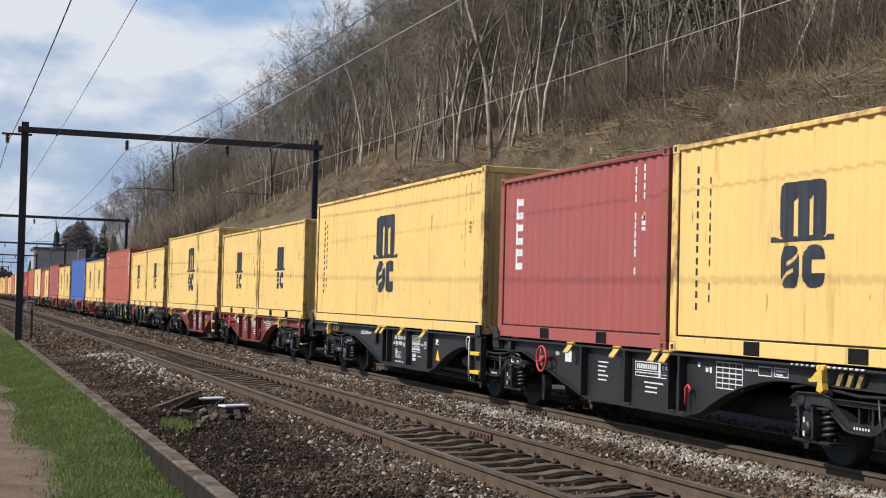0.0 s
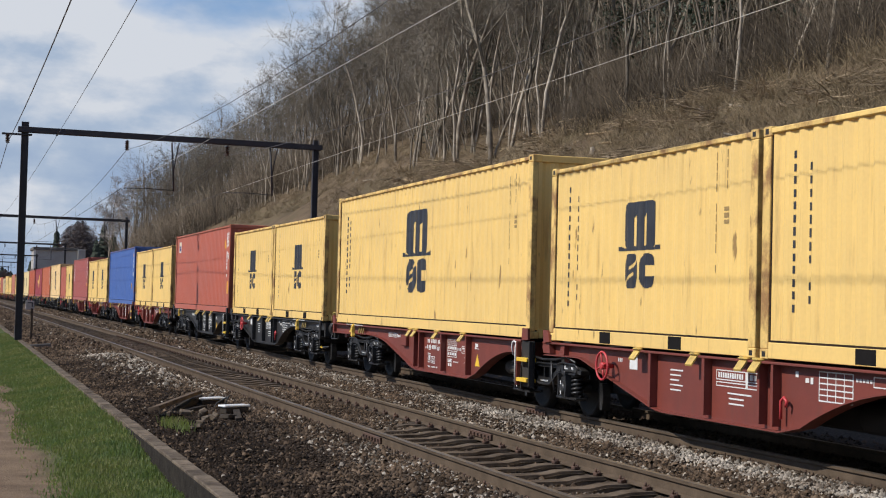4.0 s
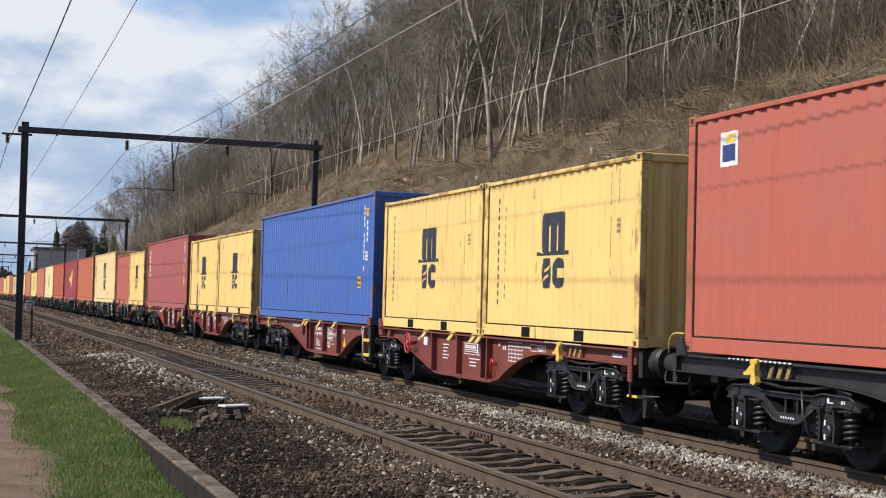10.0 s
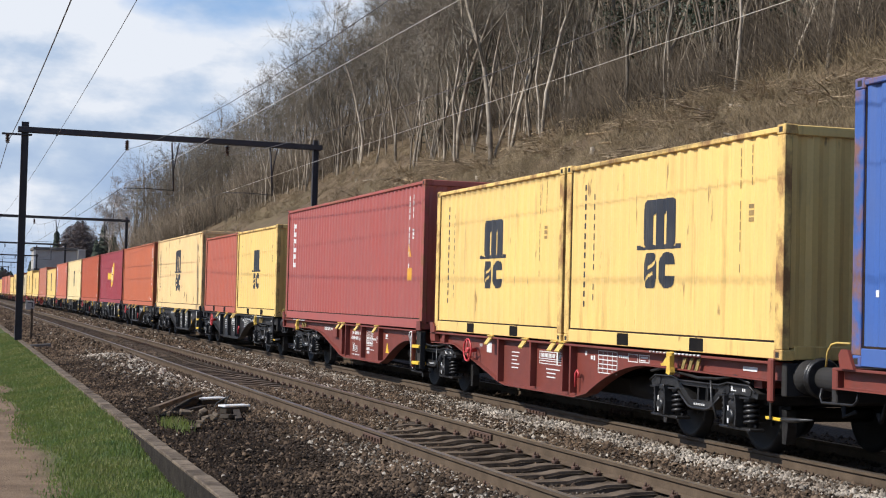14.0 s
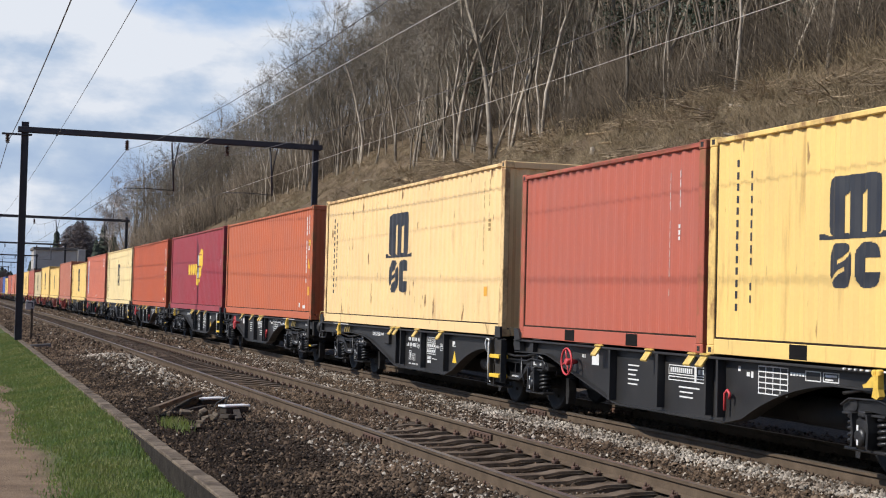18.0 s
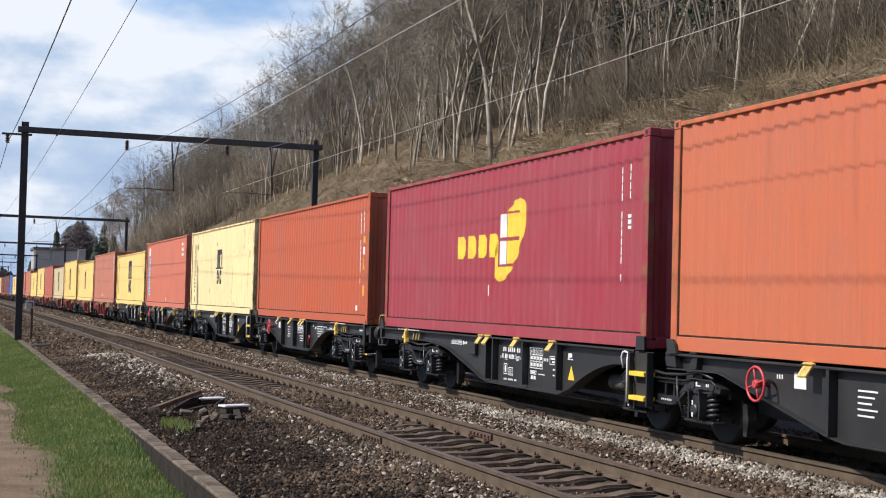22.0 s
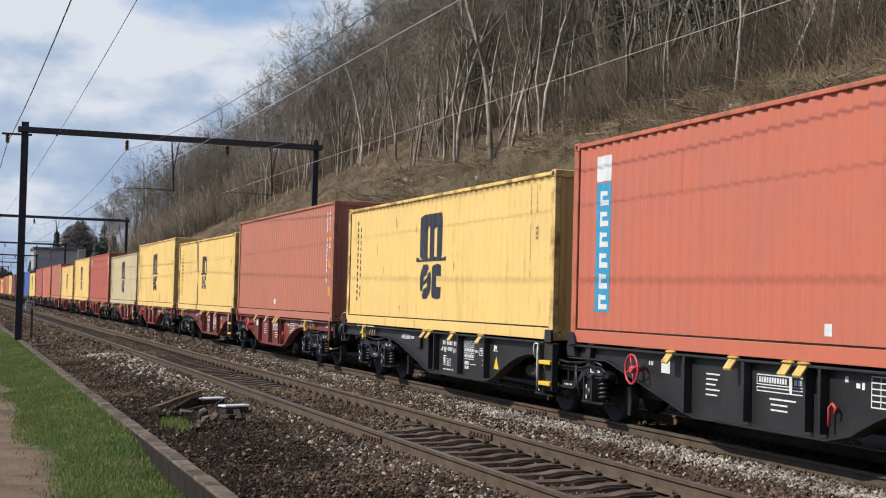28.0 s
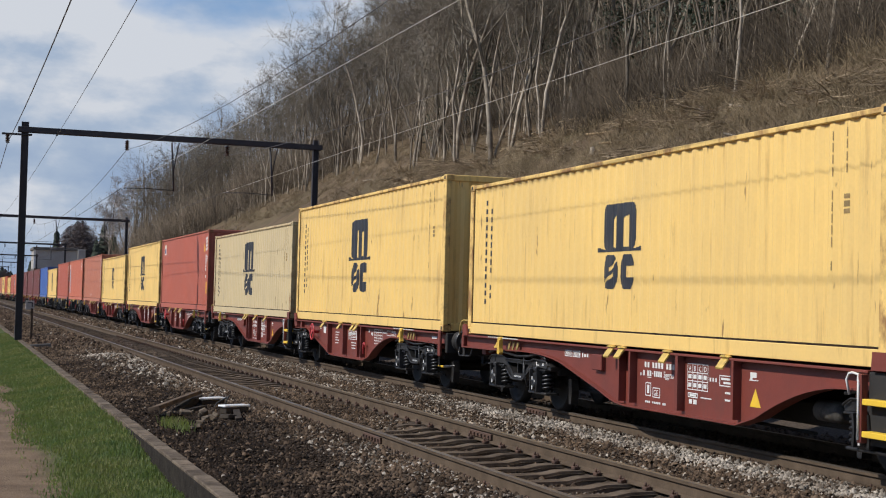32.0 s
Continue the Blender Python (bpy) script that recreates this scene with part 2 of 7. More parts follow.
WORN[M_RUSTRED] = worn("terracotta container paint", (0.44, 0.083, 0.027))
M_FADED = paint("faded terracotta container paint", (0.49, 0.118, 0.044), 0.45, (0.30, 0.085, 0.045))
WORN[M_FADED] = worn("faded terracotta container paint", (0.49, 0.118, 0.044))
M_ORANGE = paint("orange red container paint", (0.54, 0.145, 0.08), 0.45, (0.36, 0.11, 0.065))
WORN[M_ORANGE] = worn("orange red container paint", (0.54, 0.145, 0.08))
M_BURGUNDY = paint("burgundy container paint", (0.30, 0.030, 0.041), 0.35, (0.45, 0.16, 0.17))
WORN[M_BURGUNDY] = worn("burgundy container paint", (0.30, 0.030, 0.041))
M_PINK = paint("faded salmon container paint", (0.47, 0.160, 0.092), 0.35, (0.34, 0.12, 0.07))
WORN[M_PINK] = worn("faded salmon container paint", (0.47, 0.160, 0.092))
M_BLUE = paint("blue container paint", (0.047, 0.118, 0.37), 0.3, (0.035, 0.06, 0.18))
WORN[M_BLUE] = worn("blue container paint", (0.047, 0.118, 0.37))
M_DARKRED = paint("dark brown red container paint", (0.16, 0.04, 0.035), 0.3)
WORN[M_DARKRED] = worn("dark brown red container paint", (0.16, 0.04, 0.035))
M_LOGO = surface("dark blue grey stencil paint", (0.018, 0.020, 0.028), (0.032, 0.035, 0.042), scale=2.5, rough=0.55, bump=0.05, streak=(0.16, 0.13, 0.09), amount=0.4, grain=0.1)
M_WHITE = surface("white stencil paint", (0.72, 0.72, 0.70), (0.60, 0.59, 0.56), scale=6, rough=0.6, bump=0.03, grain=0.1)
M_MARKYEL = surface("bright yellow mark paint", (0.82, 0.54, 0.04), (0.70, 0.44, 0.045), scale=4, rough=0.5, bump=0.03, grain=0.08)
M_MARKORG = surface("orange label", (0.72, 0.36, 0.04), (0.62, 0.29, 0.035), scale=4, rough=0.5, bump=0.03, grain=0.08)
M_WORNINK = surface("worn brown stencil ink", (0.36, 0.235, 0.085), (0.22, 0.15, 0.06), scale=9, rough=0.7, bump=0.02, grain=0.2)
M_CYAN = surface("cyan band paint", (0.03, 0.27, 0.45), (0.05, 0.30, 0.46), scale=4, rough=0.5, bump=0.03, grain=0.08)
M_NAVY = surface("navy badge paint", (0.02, 0.035, 0.14), (0.03, 0.045, 0.16), scale=4, rough=0.5, bump=0.02, grain=0.06)
M_CASTING = surface("worn corner steel", (0.20, 0.10, 0.055), (0.10, 0.06, 0.045), scale=7, rough=0.7, bump=0.2)
M_ROD = surface("galvanised rod", (0.35, 0.34, 0.32), (0.22, 0.2, 0.18), scale=5, rough=0.45, metal=0.6, bump=0.1)
M_SEAM = surface("dirt-filled seam", (0.016, 0.012, 0.010), (0.045, 0.028, 0.018), scale=3, rough=0.9)
M_PIT = surface("black pocket steel", (0.008, 0.007, 0.007), (0.014, 0.012, 0.011), scale=3, rough=0.9)
M_UNDER = surface("underside bitumen", (0.014, 0.013, 0.012), (0.024, 0.021, 0.019), scale=3, rough=0.8)
M_WBLACK = surface("black wagon paint", (0.0145, 0.0138, 0.0135), (0.025, 0.0228, 0.0215), scale=1.6, rough=0.5, bump=0.08, streak=(0.05, 0.04, 0.033), amount=0.4, grain=0.12, stretch=(3, 3, 0.8))
M_WRED = surface("oxide red wagon paint", (0.19, 0.040, 0.026), (0.15, 0.036, 0.026), scale=1.6, rough=0.55, bump=0.08, streak=(0.08, 0.045, 0.035), amount=0.5, grain=0.12, stretch=(3, 3, 0.8))
M_BOGIE = surface("grimy cast bogie steel", (0.009, 0.0088, 0.009), (0.032, 0.030, 0.029), scale=5, rough=0.38, bump=0.2, fine=80, grain=0.3)
M_WHEEL = surface("grimy wheel steel", (0.009, 0.0078, 0.007), (0.016, 0.0135, 0.0115), scale=5, rough=0.7, bump=0.15)
M_RUBBER = surface("black rubber", (0.02, 0.02, 0.02), (0.03, 0.03, 0.03), scale=4, rough=0.8)
M_FLAP = surface("yellow spigot paint", (0.66, 0.46, 0.11), (0.46, 0.31, 0.09), scale=9, rough=0.5, bump=0.06, streak=(0.12, 0.08, 0.04), amount=0.9, grain=0.15, stretch=(9, 9, 5))
M_SPIGOT = surface("warm yellow spigot paint", (0.77, 0.51, 0.09), (0.60, 0.38, 0.06), scale=9, rough=0.42, bump=0.05, streak=(0.16, 0.10, 0.04), amount=0.6, grain=0.12, stretch=(9, 9, 5))
M_STRIPE = surface("dirty yellow stripe paint", (0.34, 0.245, 0.07), (0.15, 0.11, 0.045), scale=11, rough=0.7, bump=0.05, grain=0.2)
M_BRAKE = surface("red handwheel paint", (0.55, 0.05, 0.055), (0.45, 0.045, 0.05), scale=6, rough=0.45, bump=0.04)
M_RAILTOP = surface("polished rail steel", (0.21, 0.175, 0.14), (0.14, 0.112, 0.088), scale=1.5, rough=0.5, metal=0.7, bump=0.03, fine=30)
M_RAIL = surface("rusted rail web", (0.078, 0.056, 0.038), (0.12, 0.087, 0.060), scale=3, rough=0.85, bump=0.2)
M_SLEEPER = surface("dirty concrete sleeper", (0.125, 0.096, 0.071), (0.055, 0.040, 0.029), scale=4, rough=0.9, bump=0.35, fine=45, vary=0.2)
M_CLIP = surface("rusty rail clip", (0.10, 0.05, 0.03), (0.06, 0.035, 0.025), scale=9, rough=0.8)
M_STONE = surface("ballast stone", (0.34, 0.30, 0.25), (0.155, 0.125, 0.097), scale=1.6, rough=0.9, bump=0.2, vary=0.7, island=True, grain=0.25)
M_STONE_BROWN = surface("rust-browned ballast stone", (0.112, 0.079, 0.054), (0.040, 0.027, 0.018), scale=1.2, rough=0.95, bump=0.2, vary=0.75, island=True, grain=0.25)
M_STONE_DARK = surface("dirt-stained ballast stone", (0.031, 0.0215, 0.0155), (0.0105, 0.0072, 0.0052), scale=1.2, rough=0.95, bump=0.2, vary=0.9, island=True, grain=0.25)
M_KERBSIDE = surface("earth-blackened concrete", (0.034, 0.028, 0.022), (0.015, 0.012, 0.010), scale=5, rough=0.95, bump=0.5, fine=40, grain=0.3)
M_KERB = surface("mossy old concrete", (0.175, 0.138, 0.102), (0.075, 0.057, 0.043), scale=3.5, rough=0.92, bump=0.5, fine=50, streak=(0.035, 0.032, 0.02), amount=0.7, vary=0.18)
M_STEEL = surface("dark painted mast steel", (0.022, 0.020, 0.024), (0.04, 0.034, 0.036), scale=2.0, rough=0.6, bump=0.1)
M_WIRE = surface("pale worn contact wire", (0.66, 0.62, 0.57), (0.54, 0.50, 0.46), scale=3, rough=0.45, metal=0.15, bump=0.0)
M_WIRE_DARK = surface("dark stranded wire", (0.07, 0.065, 0.065), (0.10, 0.09, 0.09), scale=3, rough=0.6, bump=0.0)
M_PORCELAIN = surface("brown porcelain", (0.05, 0.03, 0.025), (0.07, 0.04, 0.03), scale=6, rough=0.25, bump=0.0)
M_BARK = surface("grey brown bark", (0.39, 0.335, 0.265), (0.13, 0.105, 0.08), scale=0.9, rough=0.95, bump=0.5, fine=26, vary=0.55)
M_TANK = surface("dusty grey tank paint", (0.10, 0.09, 0.075), (0.03, 0.026, 0.022), scale=9, rough=0.7, bump=0.1)
M_TWIG = surface("bare brown twigs", (0.28, 0.245, 0.195), (0.16, 0.135, 0.104), scale=0.6, rough=0.95, bump=0.0, vary=0.3)
M_FARTWIG = surface("distant bare twigs", (0.19, 0.162, 0.128), (0.108, 0.091, 0.070), scale=0.12, rough=0.95, bump=0.0, vary=0.3, island=True)
# needle green is lightened, distance haze mixed into the colour
M_NEEDLE = surface("dark conifer needles", (0.045, 0.056, 0.042), (0.065, 0.076, 0.056), scale=0.6, rough=0.9, bump=0.0, vary=0.2)
M_GRASS = surface("spring grass blades", (0.062, 0.108, 0.026), (0.20, 0.195, 0.066), scale=0.85, rough=0.75, bump=0.0, vary=0.28, island=True)
mix_g = M_GRASS.node_tree.nodes.new("ShaderNodeMixShader")      # thin leaves let light through
thin_g = M_GRASS.node_tree.nodes.new("ShaderNodeBsdfTranslucent")
thin_g.inputs["Color"].default_value = (0.20, 0.27, 0.06, 1)
mix_g.inputs["Fac"].default_value = 0.30
for n_g in M_GRASS.node_tree.nodes:
    if n_g.type == 'BSDF_PRINCIPLED':
        M_GRASS.node_tree.links.new(n_g.outputs[0], mix_g.inputs[1])
    if n_g.type == 'OUTPUT_MATERIAL':
        M_GRASS.node_tree.links.new(mix_g.outputs[0], n_g.inputs["Surface"])
M_GRASS.node_tree.links.new(thin_g.outputs[0], mix_g.inputs[2])
M_DRY = surface("dry straw stems", (0.27, 0.208, 0.13), (0.135, 0.102, 0.064), scale=0.5, rough=0.9, bump=0.0, vary=0.4, island=True)
M_CUT = surface("pale cut wood", (0.40, 0.29, 0.17), (0.27, 0.19, 0.11), scale=6, rough=0.85, bump=0.15)
M_WALL = surface("grey rendered wall", (0.36, 0.335, 0.31), (0.42, 0.40, 0.37), scale=0.3, rough=0.9, bump=0.2, fine=6)
M_SAPLING = surface("pale sapling bark", (0.28, 0.235, 0.178), (0.11, 0.088, 0.065), scale=0.12, rough=0.95, bump=0.0, vary=0.45, island=True)
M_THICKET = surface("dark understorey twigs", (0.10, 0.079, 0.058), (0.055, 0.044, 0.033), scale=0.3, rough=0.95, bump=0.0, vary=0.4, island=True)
M_DUSK = surface("dusky close twigs", (0.155, 0.125, 0.115), (0.125, 0.10, 0.092), scale=0.3, rough=0.95, bump=0.0, vary=0.12, island=True)
M_PALETWIG = surface("pale grey twigs", (0.44, 0.40, 0.37), (0.30, 0.27, 0.245), scale=0.6, rough=0.95, bump=0.0, vary=0.2)
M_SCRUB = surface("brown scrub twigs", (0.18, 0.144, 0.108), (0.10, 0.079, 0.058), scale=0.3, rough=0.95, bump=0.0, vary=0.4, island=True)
M_CONC = surface("weathered concrete", (0.165, 0.152, 0.138), (0.095, 0.088, 0.08), scale=0.6, rough=0.9, bump=0.3, fine=8)
M_SLAB = surface("white enamel", (0.80, 0.80, 0.78), (0.70, 0.70, 0.68), scale=5, rough=0.35, bump=0.03, grain=0.06)
M_DARKSHEET = surface("dark weathered board", (0.028, 0.023, 0.019), (0.06, 0.049, 0.039), scale=3, rough=0.85, bump=0.3)
M_PLANK = surface("brown weathered timber", (0.13, 0.092, 0.064), (0.058, 0.042, 0.031), scale=3, rough=0.85, bump=0.3, streak=(0.03, 0.022, 0.016), amount=0.6, stretch=(1, 14, 14))
M_BRANCH = surface("cut brushwood", (0.36, 0.28, 0.185), (0.16, 0.118, 0.08), scale=0.8, rough=0.95, bump=0.0, vary=0.4, island=True)
M_IVY = surface("dark evergreen leaves", (0.020, 0.034, 0.016), (0.036, 0.052, 0.024), scale=0.5, rough=0.6, bump=0.0, vary=0.35, island=True)

# ---- ground ----
NEAR_Y = -3.73                 # centre line of the empty track; the train's track lies on y = 0


FAR_Z = 0.062                  # height of the train's rails over the near rail of the empty track


def smooth01(a, b, x):
    t = np.clip((x - a) / (b - a), 0, 1)
    return t * t * (3 - 2 * t)


def waves(x, y, seed):
    r = np.random.RandomState(seed)
    out = np.zeros(np.broadcast(x, y).shape)
    for _ in range(7):
        w, a = r.uniform(0.5, 1.6), r.uniform(0, 2 * math.pi)
        out = out + np.sin(w * (x * math.cos(a) + y * math.sin(a)) + r.uniform(0, 6.28))
    return out / 7


def height(x, y):
    """Height of the ground over the plan."""
    x, y = np.asarray(x, dtype=float), np.asarray(y, dtype=float)
    z = np.full(np.broadcast(x, y).shape, -0.30)
    z = z + 0.17 * smooth01(-8.6, -7.6, y)
    z = z - 0.05 * smooth01(-7.42, -7.2, y)
    z = z - 0.20 * smooth01(-20.5, -16.0, x) * smooth01(-8.45, -7.80, y) * (1 - smooth01(-7.46, -7.38, y))   # turf sunk below the kerb
    z = z + 0.04 * smooth01(-5.75, -5.05, y)
    z = z - 0.10 * smooth01(-4.56, -4.40, y) * (1 - smooth01(-3.06, -2.90, y))
    z = z - 0.35 * smooth01(2.2, 3.4, y)
    near = smooth01(-7.3, -6.8, y) * (1 - smooth01(-5.4, -4.9, y))
    z = z + near * 0.05 * waves(x * 1.3, y * 1.3, 4)
    heap = np.exp(-(((x + 36.5) / 6.5) ** 2 + ((y + 5.75) / 0.62) ** 2))
    z = z + 0.36 * heap
    z = z + 0.075 * np.exp(-(((x + 24.2) / 1.5) ** 2 + ((y + 5.75) / 0.5) ** 2))
    between = smooth01(-4.44, -4.30, y) * (1 - smooth01(-3.16, -3.02, y))
    z = z + 0.085 * between * smooth01(-33, -29, x) * (1 - smooth01(-22.5, -20.0, x))   # ballast heaped over the sleepers
    z = z + FAR_Z * smooth01(-3.4, -1.6, y) * (1 - smooth01(2.2, 3.4, y))
    foot = 5.2 + np.maximum(0, -x - 235) * 0.13
    up = np.maximum(0, y - foot)
    crest = 88.0
    rise = 0.70 * np.where(up < crest, up, crest + 8 * (1 - np.exp(-(up - crest) / 14)))
    rise = rise * smooth01(0, 3.0, up) * (1 - 0.55 * smooth01(-260, -420, x))
    z = z + rise
    z = z + smooth01(1.0, 9.0, up) * (0.35 * waves(x * 0.45, y * 0.45, 9) + 0.12 * waves(x * 1.7, y * 1.7, 11))
    return z


def ground_material():
    m = bpy.data.materials.new("ground")
    m.use_nodes = True
    n, l = m.node_tree.nodes, m.node_tree.links
    bsdf = n["Principled BSDF"]
    bsdf.inputs["Roughness"].default_value = 0.95
    bsdf.inputs["Specular IOR Level"].default_value = 0.12
    geo = n.new("ShaderNodeNewGeometry")
    sep = n.new("ShaderNodeSeparateXYZ")
    l.new(geo.outputs["Position"], sep.inputs[0])

    def noise_of(scale, detail=5.0, rough=0.6):
        t = n.new("ShaderNodeTexNoise")
        t.inputs["Scale"].default_value = scale
        t.inputs["Detail"].default_value = detail
        t.inputs["Roughness"].default_value = rough
        l.new(geo.outputs["Position"], t.inputs["Vector"])
        return t.outputs["Fac"]

    def two(fac, a, b, lo=0.35, hi=0.65):
        r = n.new("ShaderNodeValToRGB")
        r.color_ramp.elements[0].position, r.color_ramp.elements[1].position = lo, hi
        r.color_ramp.elements[0].color, r.color_ramp.elements[1].color = (*a, 1), (*b, 1)
        l.new(fac, r.inputs["Fac"])
        return r.outputs["Color"]

    def mix(fac, a, b):
        x = n.new("ShaderNodeMixRGB")
        l.new(fac, x.inputs["Fac"])
        l.new(a, x.inputs["Color1"])
        l.new(b, x.inputs["Color2"])
        return x.outputs["Color"]

    wob = n.new("ShaderNodeMath")
    wob.operation = 'MULTIPLY_ADD'
    wob.inputs[1].default_value = 0.7
    l.new(noise_of(1.1), wob.inputs[0])
    l.new(sep.outputs["Y"], wob.inputs[2])      # y + 0.7 * noise

    def beyond(edge, soft):
        r = n.new("ShaderNodeMapRange")
        r.inputs["From Min"].default_value, r.inputs["From Max"].default_value = edge + 0.35 - soft, edge + 0.35 + soft
        l.new(wob.outputs[0], r.inputs["Value"])
        return r.outputs["Result"]

    path = two(noise_of(1.4), (0.22, 0.155, 0.102), (0.125, 0.087, 0.058))
    turf = two(noise_of(2.2), (0.055, 0.085, 0.022), (0.10, 0.105, 0.042))
    dirt = two(noise_of(9.0, 8.0, 0.7), (0.013, 0.0088, 0.0062), (0.038, 0.026, 0.018))
    bed = two(noise_of(22.0, 8.0, 0.7), (0.038, 0.028, 0.021), (0.12, 0.092, 0.069))
    litter = two(noise_of(0.55, 7.0), (0.075, 0.054, 0.037), (0.165, 0.118, 0.073))
    moss = two(noise_of(0.9), (0.09, 0.074, 0.043), (0.14, 0.108, 0.062))
    hill = mix(two(noise_of(0.17, 6.0), (0, 0, 0), (1, 1, 1), 0.50, 0.66), litter, moss)
    c = mix(beyond(-8.60, 0.15), path, turf)
    c = mix(beyond(-7.42, 0.05), c, dirt)
    c = mix(beyond(-5.75, 0.25), c, bed)
    c = mix(beyond(9.5, 1.5), c, hill)
    fine = noise_of(38.0, 4.0)
    rng = n.new("ShaderNodeMapRange")
    rng.inputs["To Min"].default_value, rng.inputs["To Max"].default_value = 0.55, 1.45
    l.new(fine, rng.inputs["Value"])
    hsv = n.new("ShaderNodeHueSaturation")
    l.new(c, hsv.inputs["Color"])
    l.new(rng.outputs["Result"], hsv.inputs["Value"])
    l.new(hsv.outputs["Color"], bsdf.inputs["Base Color"])
    bp = n.new("ShaderNodeBump")
    bp.inputs["Strength"].default_value = 0.6
    bp.inputs["Distance"].default_value = 0.05
    l.new(fine, bp.inputs["Height"])
    l.new(bp.outputs["Normal"], bsdf.inputs["Normal"])
    return m


M_GROUND = ground_material()


def build_ground():
    xs = np.concatenate([np.arange(60, -8, -4), np.arange(-8, -70, -0.4), np.arange(-70, -260, -2.0), np.arange(-260, -500, -8), [-520, -600, -750, -1000, -1500, -2400, -3600]])
    ys = np.concatenate([[-3000, -1500, -700, -300, -120, -50, -25, -14, -11], np.arange(-9.6, -4.4, 0.1), np.arange(-4.4, 3.6, 0.25), np.arange(3.6, 70, 0.9), [72, 76, 80, 84, 88, 92, 96, 100, 106, 115, 140, 220, 400, 900, 3000]])
    gx, gy = np.meshgrid(xs, ys, indexing='ij')
    gz = height(gx, gy)
    verts = np.stack([gx, gy, gz], -1).reshape(-1, 3)
    nx, ny = len(xs), len(ys)
    i = (np.arange(nx - 1)[:, None] * ny + np.arange(ny - 1)[None, :]).ravel()
    faces = np.stack([i, i + ny, i + ny + 1, i + 1], -1)[:, ::-1]
    ob = new("ground", bulk("ground", verts, faces, M_GROUND, smooth=True))
    tagged(ob, "earth path, turf strip, track bed and leaf-strewn hillside", "ground", kind="structure")


build_ground()


# ---- rails ----
def rail_profile(s, y, x0, x1):
    """One rail: foot, web and rusty head sides."""
    prof = [(-0.07, -0.172), (0.07, -0.172), (0.07, -0.160), (0.012, -0.140), (0.010, -0.050), (0.034, -0.036), (0.036, -0.006),
            (-0.036, -0.006), (-0.034, -0.036), (-0.010, -0.050), (-0.012, -0.140), (-0.07, -0.160)]
    n = len(s.v)
    k = len(prof)
    s.v += [(x0, y + a, b) for a, b in prof] + [(x1, y + a, b) for a, b in prof]
    for i in range(k):
        j = (i + 1) % k
        s.f.append((n + i, n + j, n + k + j, n + k + i))
        s.s.append(False)
    s.f.append(tuple(range(n, n + k))[::-1])
    s.f.append(tuple(range(n + k, n + 2 * k)))
    s.s += [False, False]
    return s


def head_strip(y, x0, x1):
    s = Shape()
    prof = [(-0.036, -0.0055), (-0.036, -0.002), (-0.028, 0.0), (0.028, 0.0), (0.036, -0.002), (0.036, -0.0055)]
    k = len(prof)
    s.v = [(x0, y + a, b) for a, b in prof] + [(x1, y + a, b) for a, b in prof]
    for i in range(k - 1):
        s.f.append((i, k + i, k + i + 1, i + 1))
        s.s.append(False)
    return s


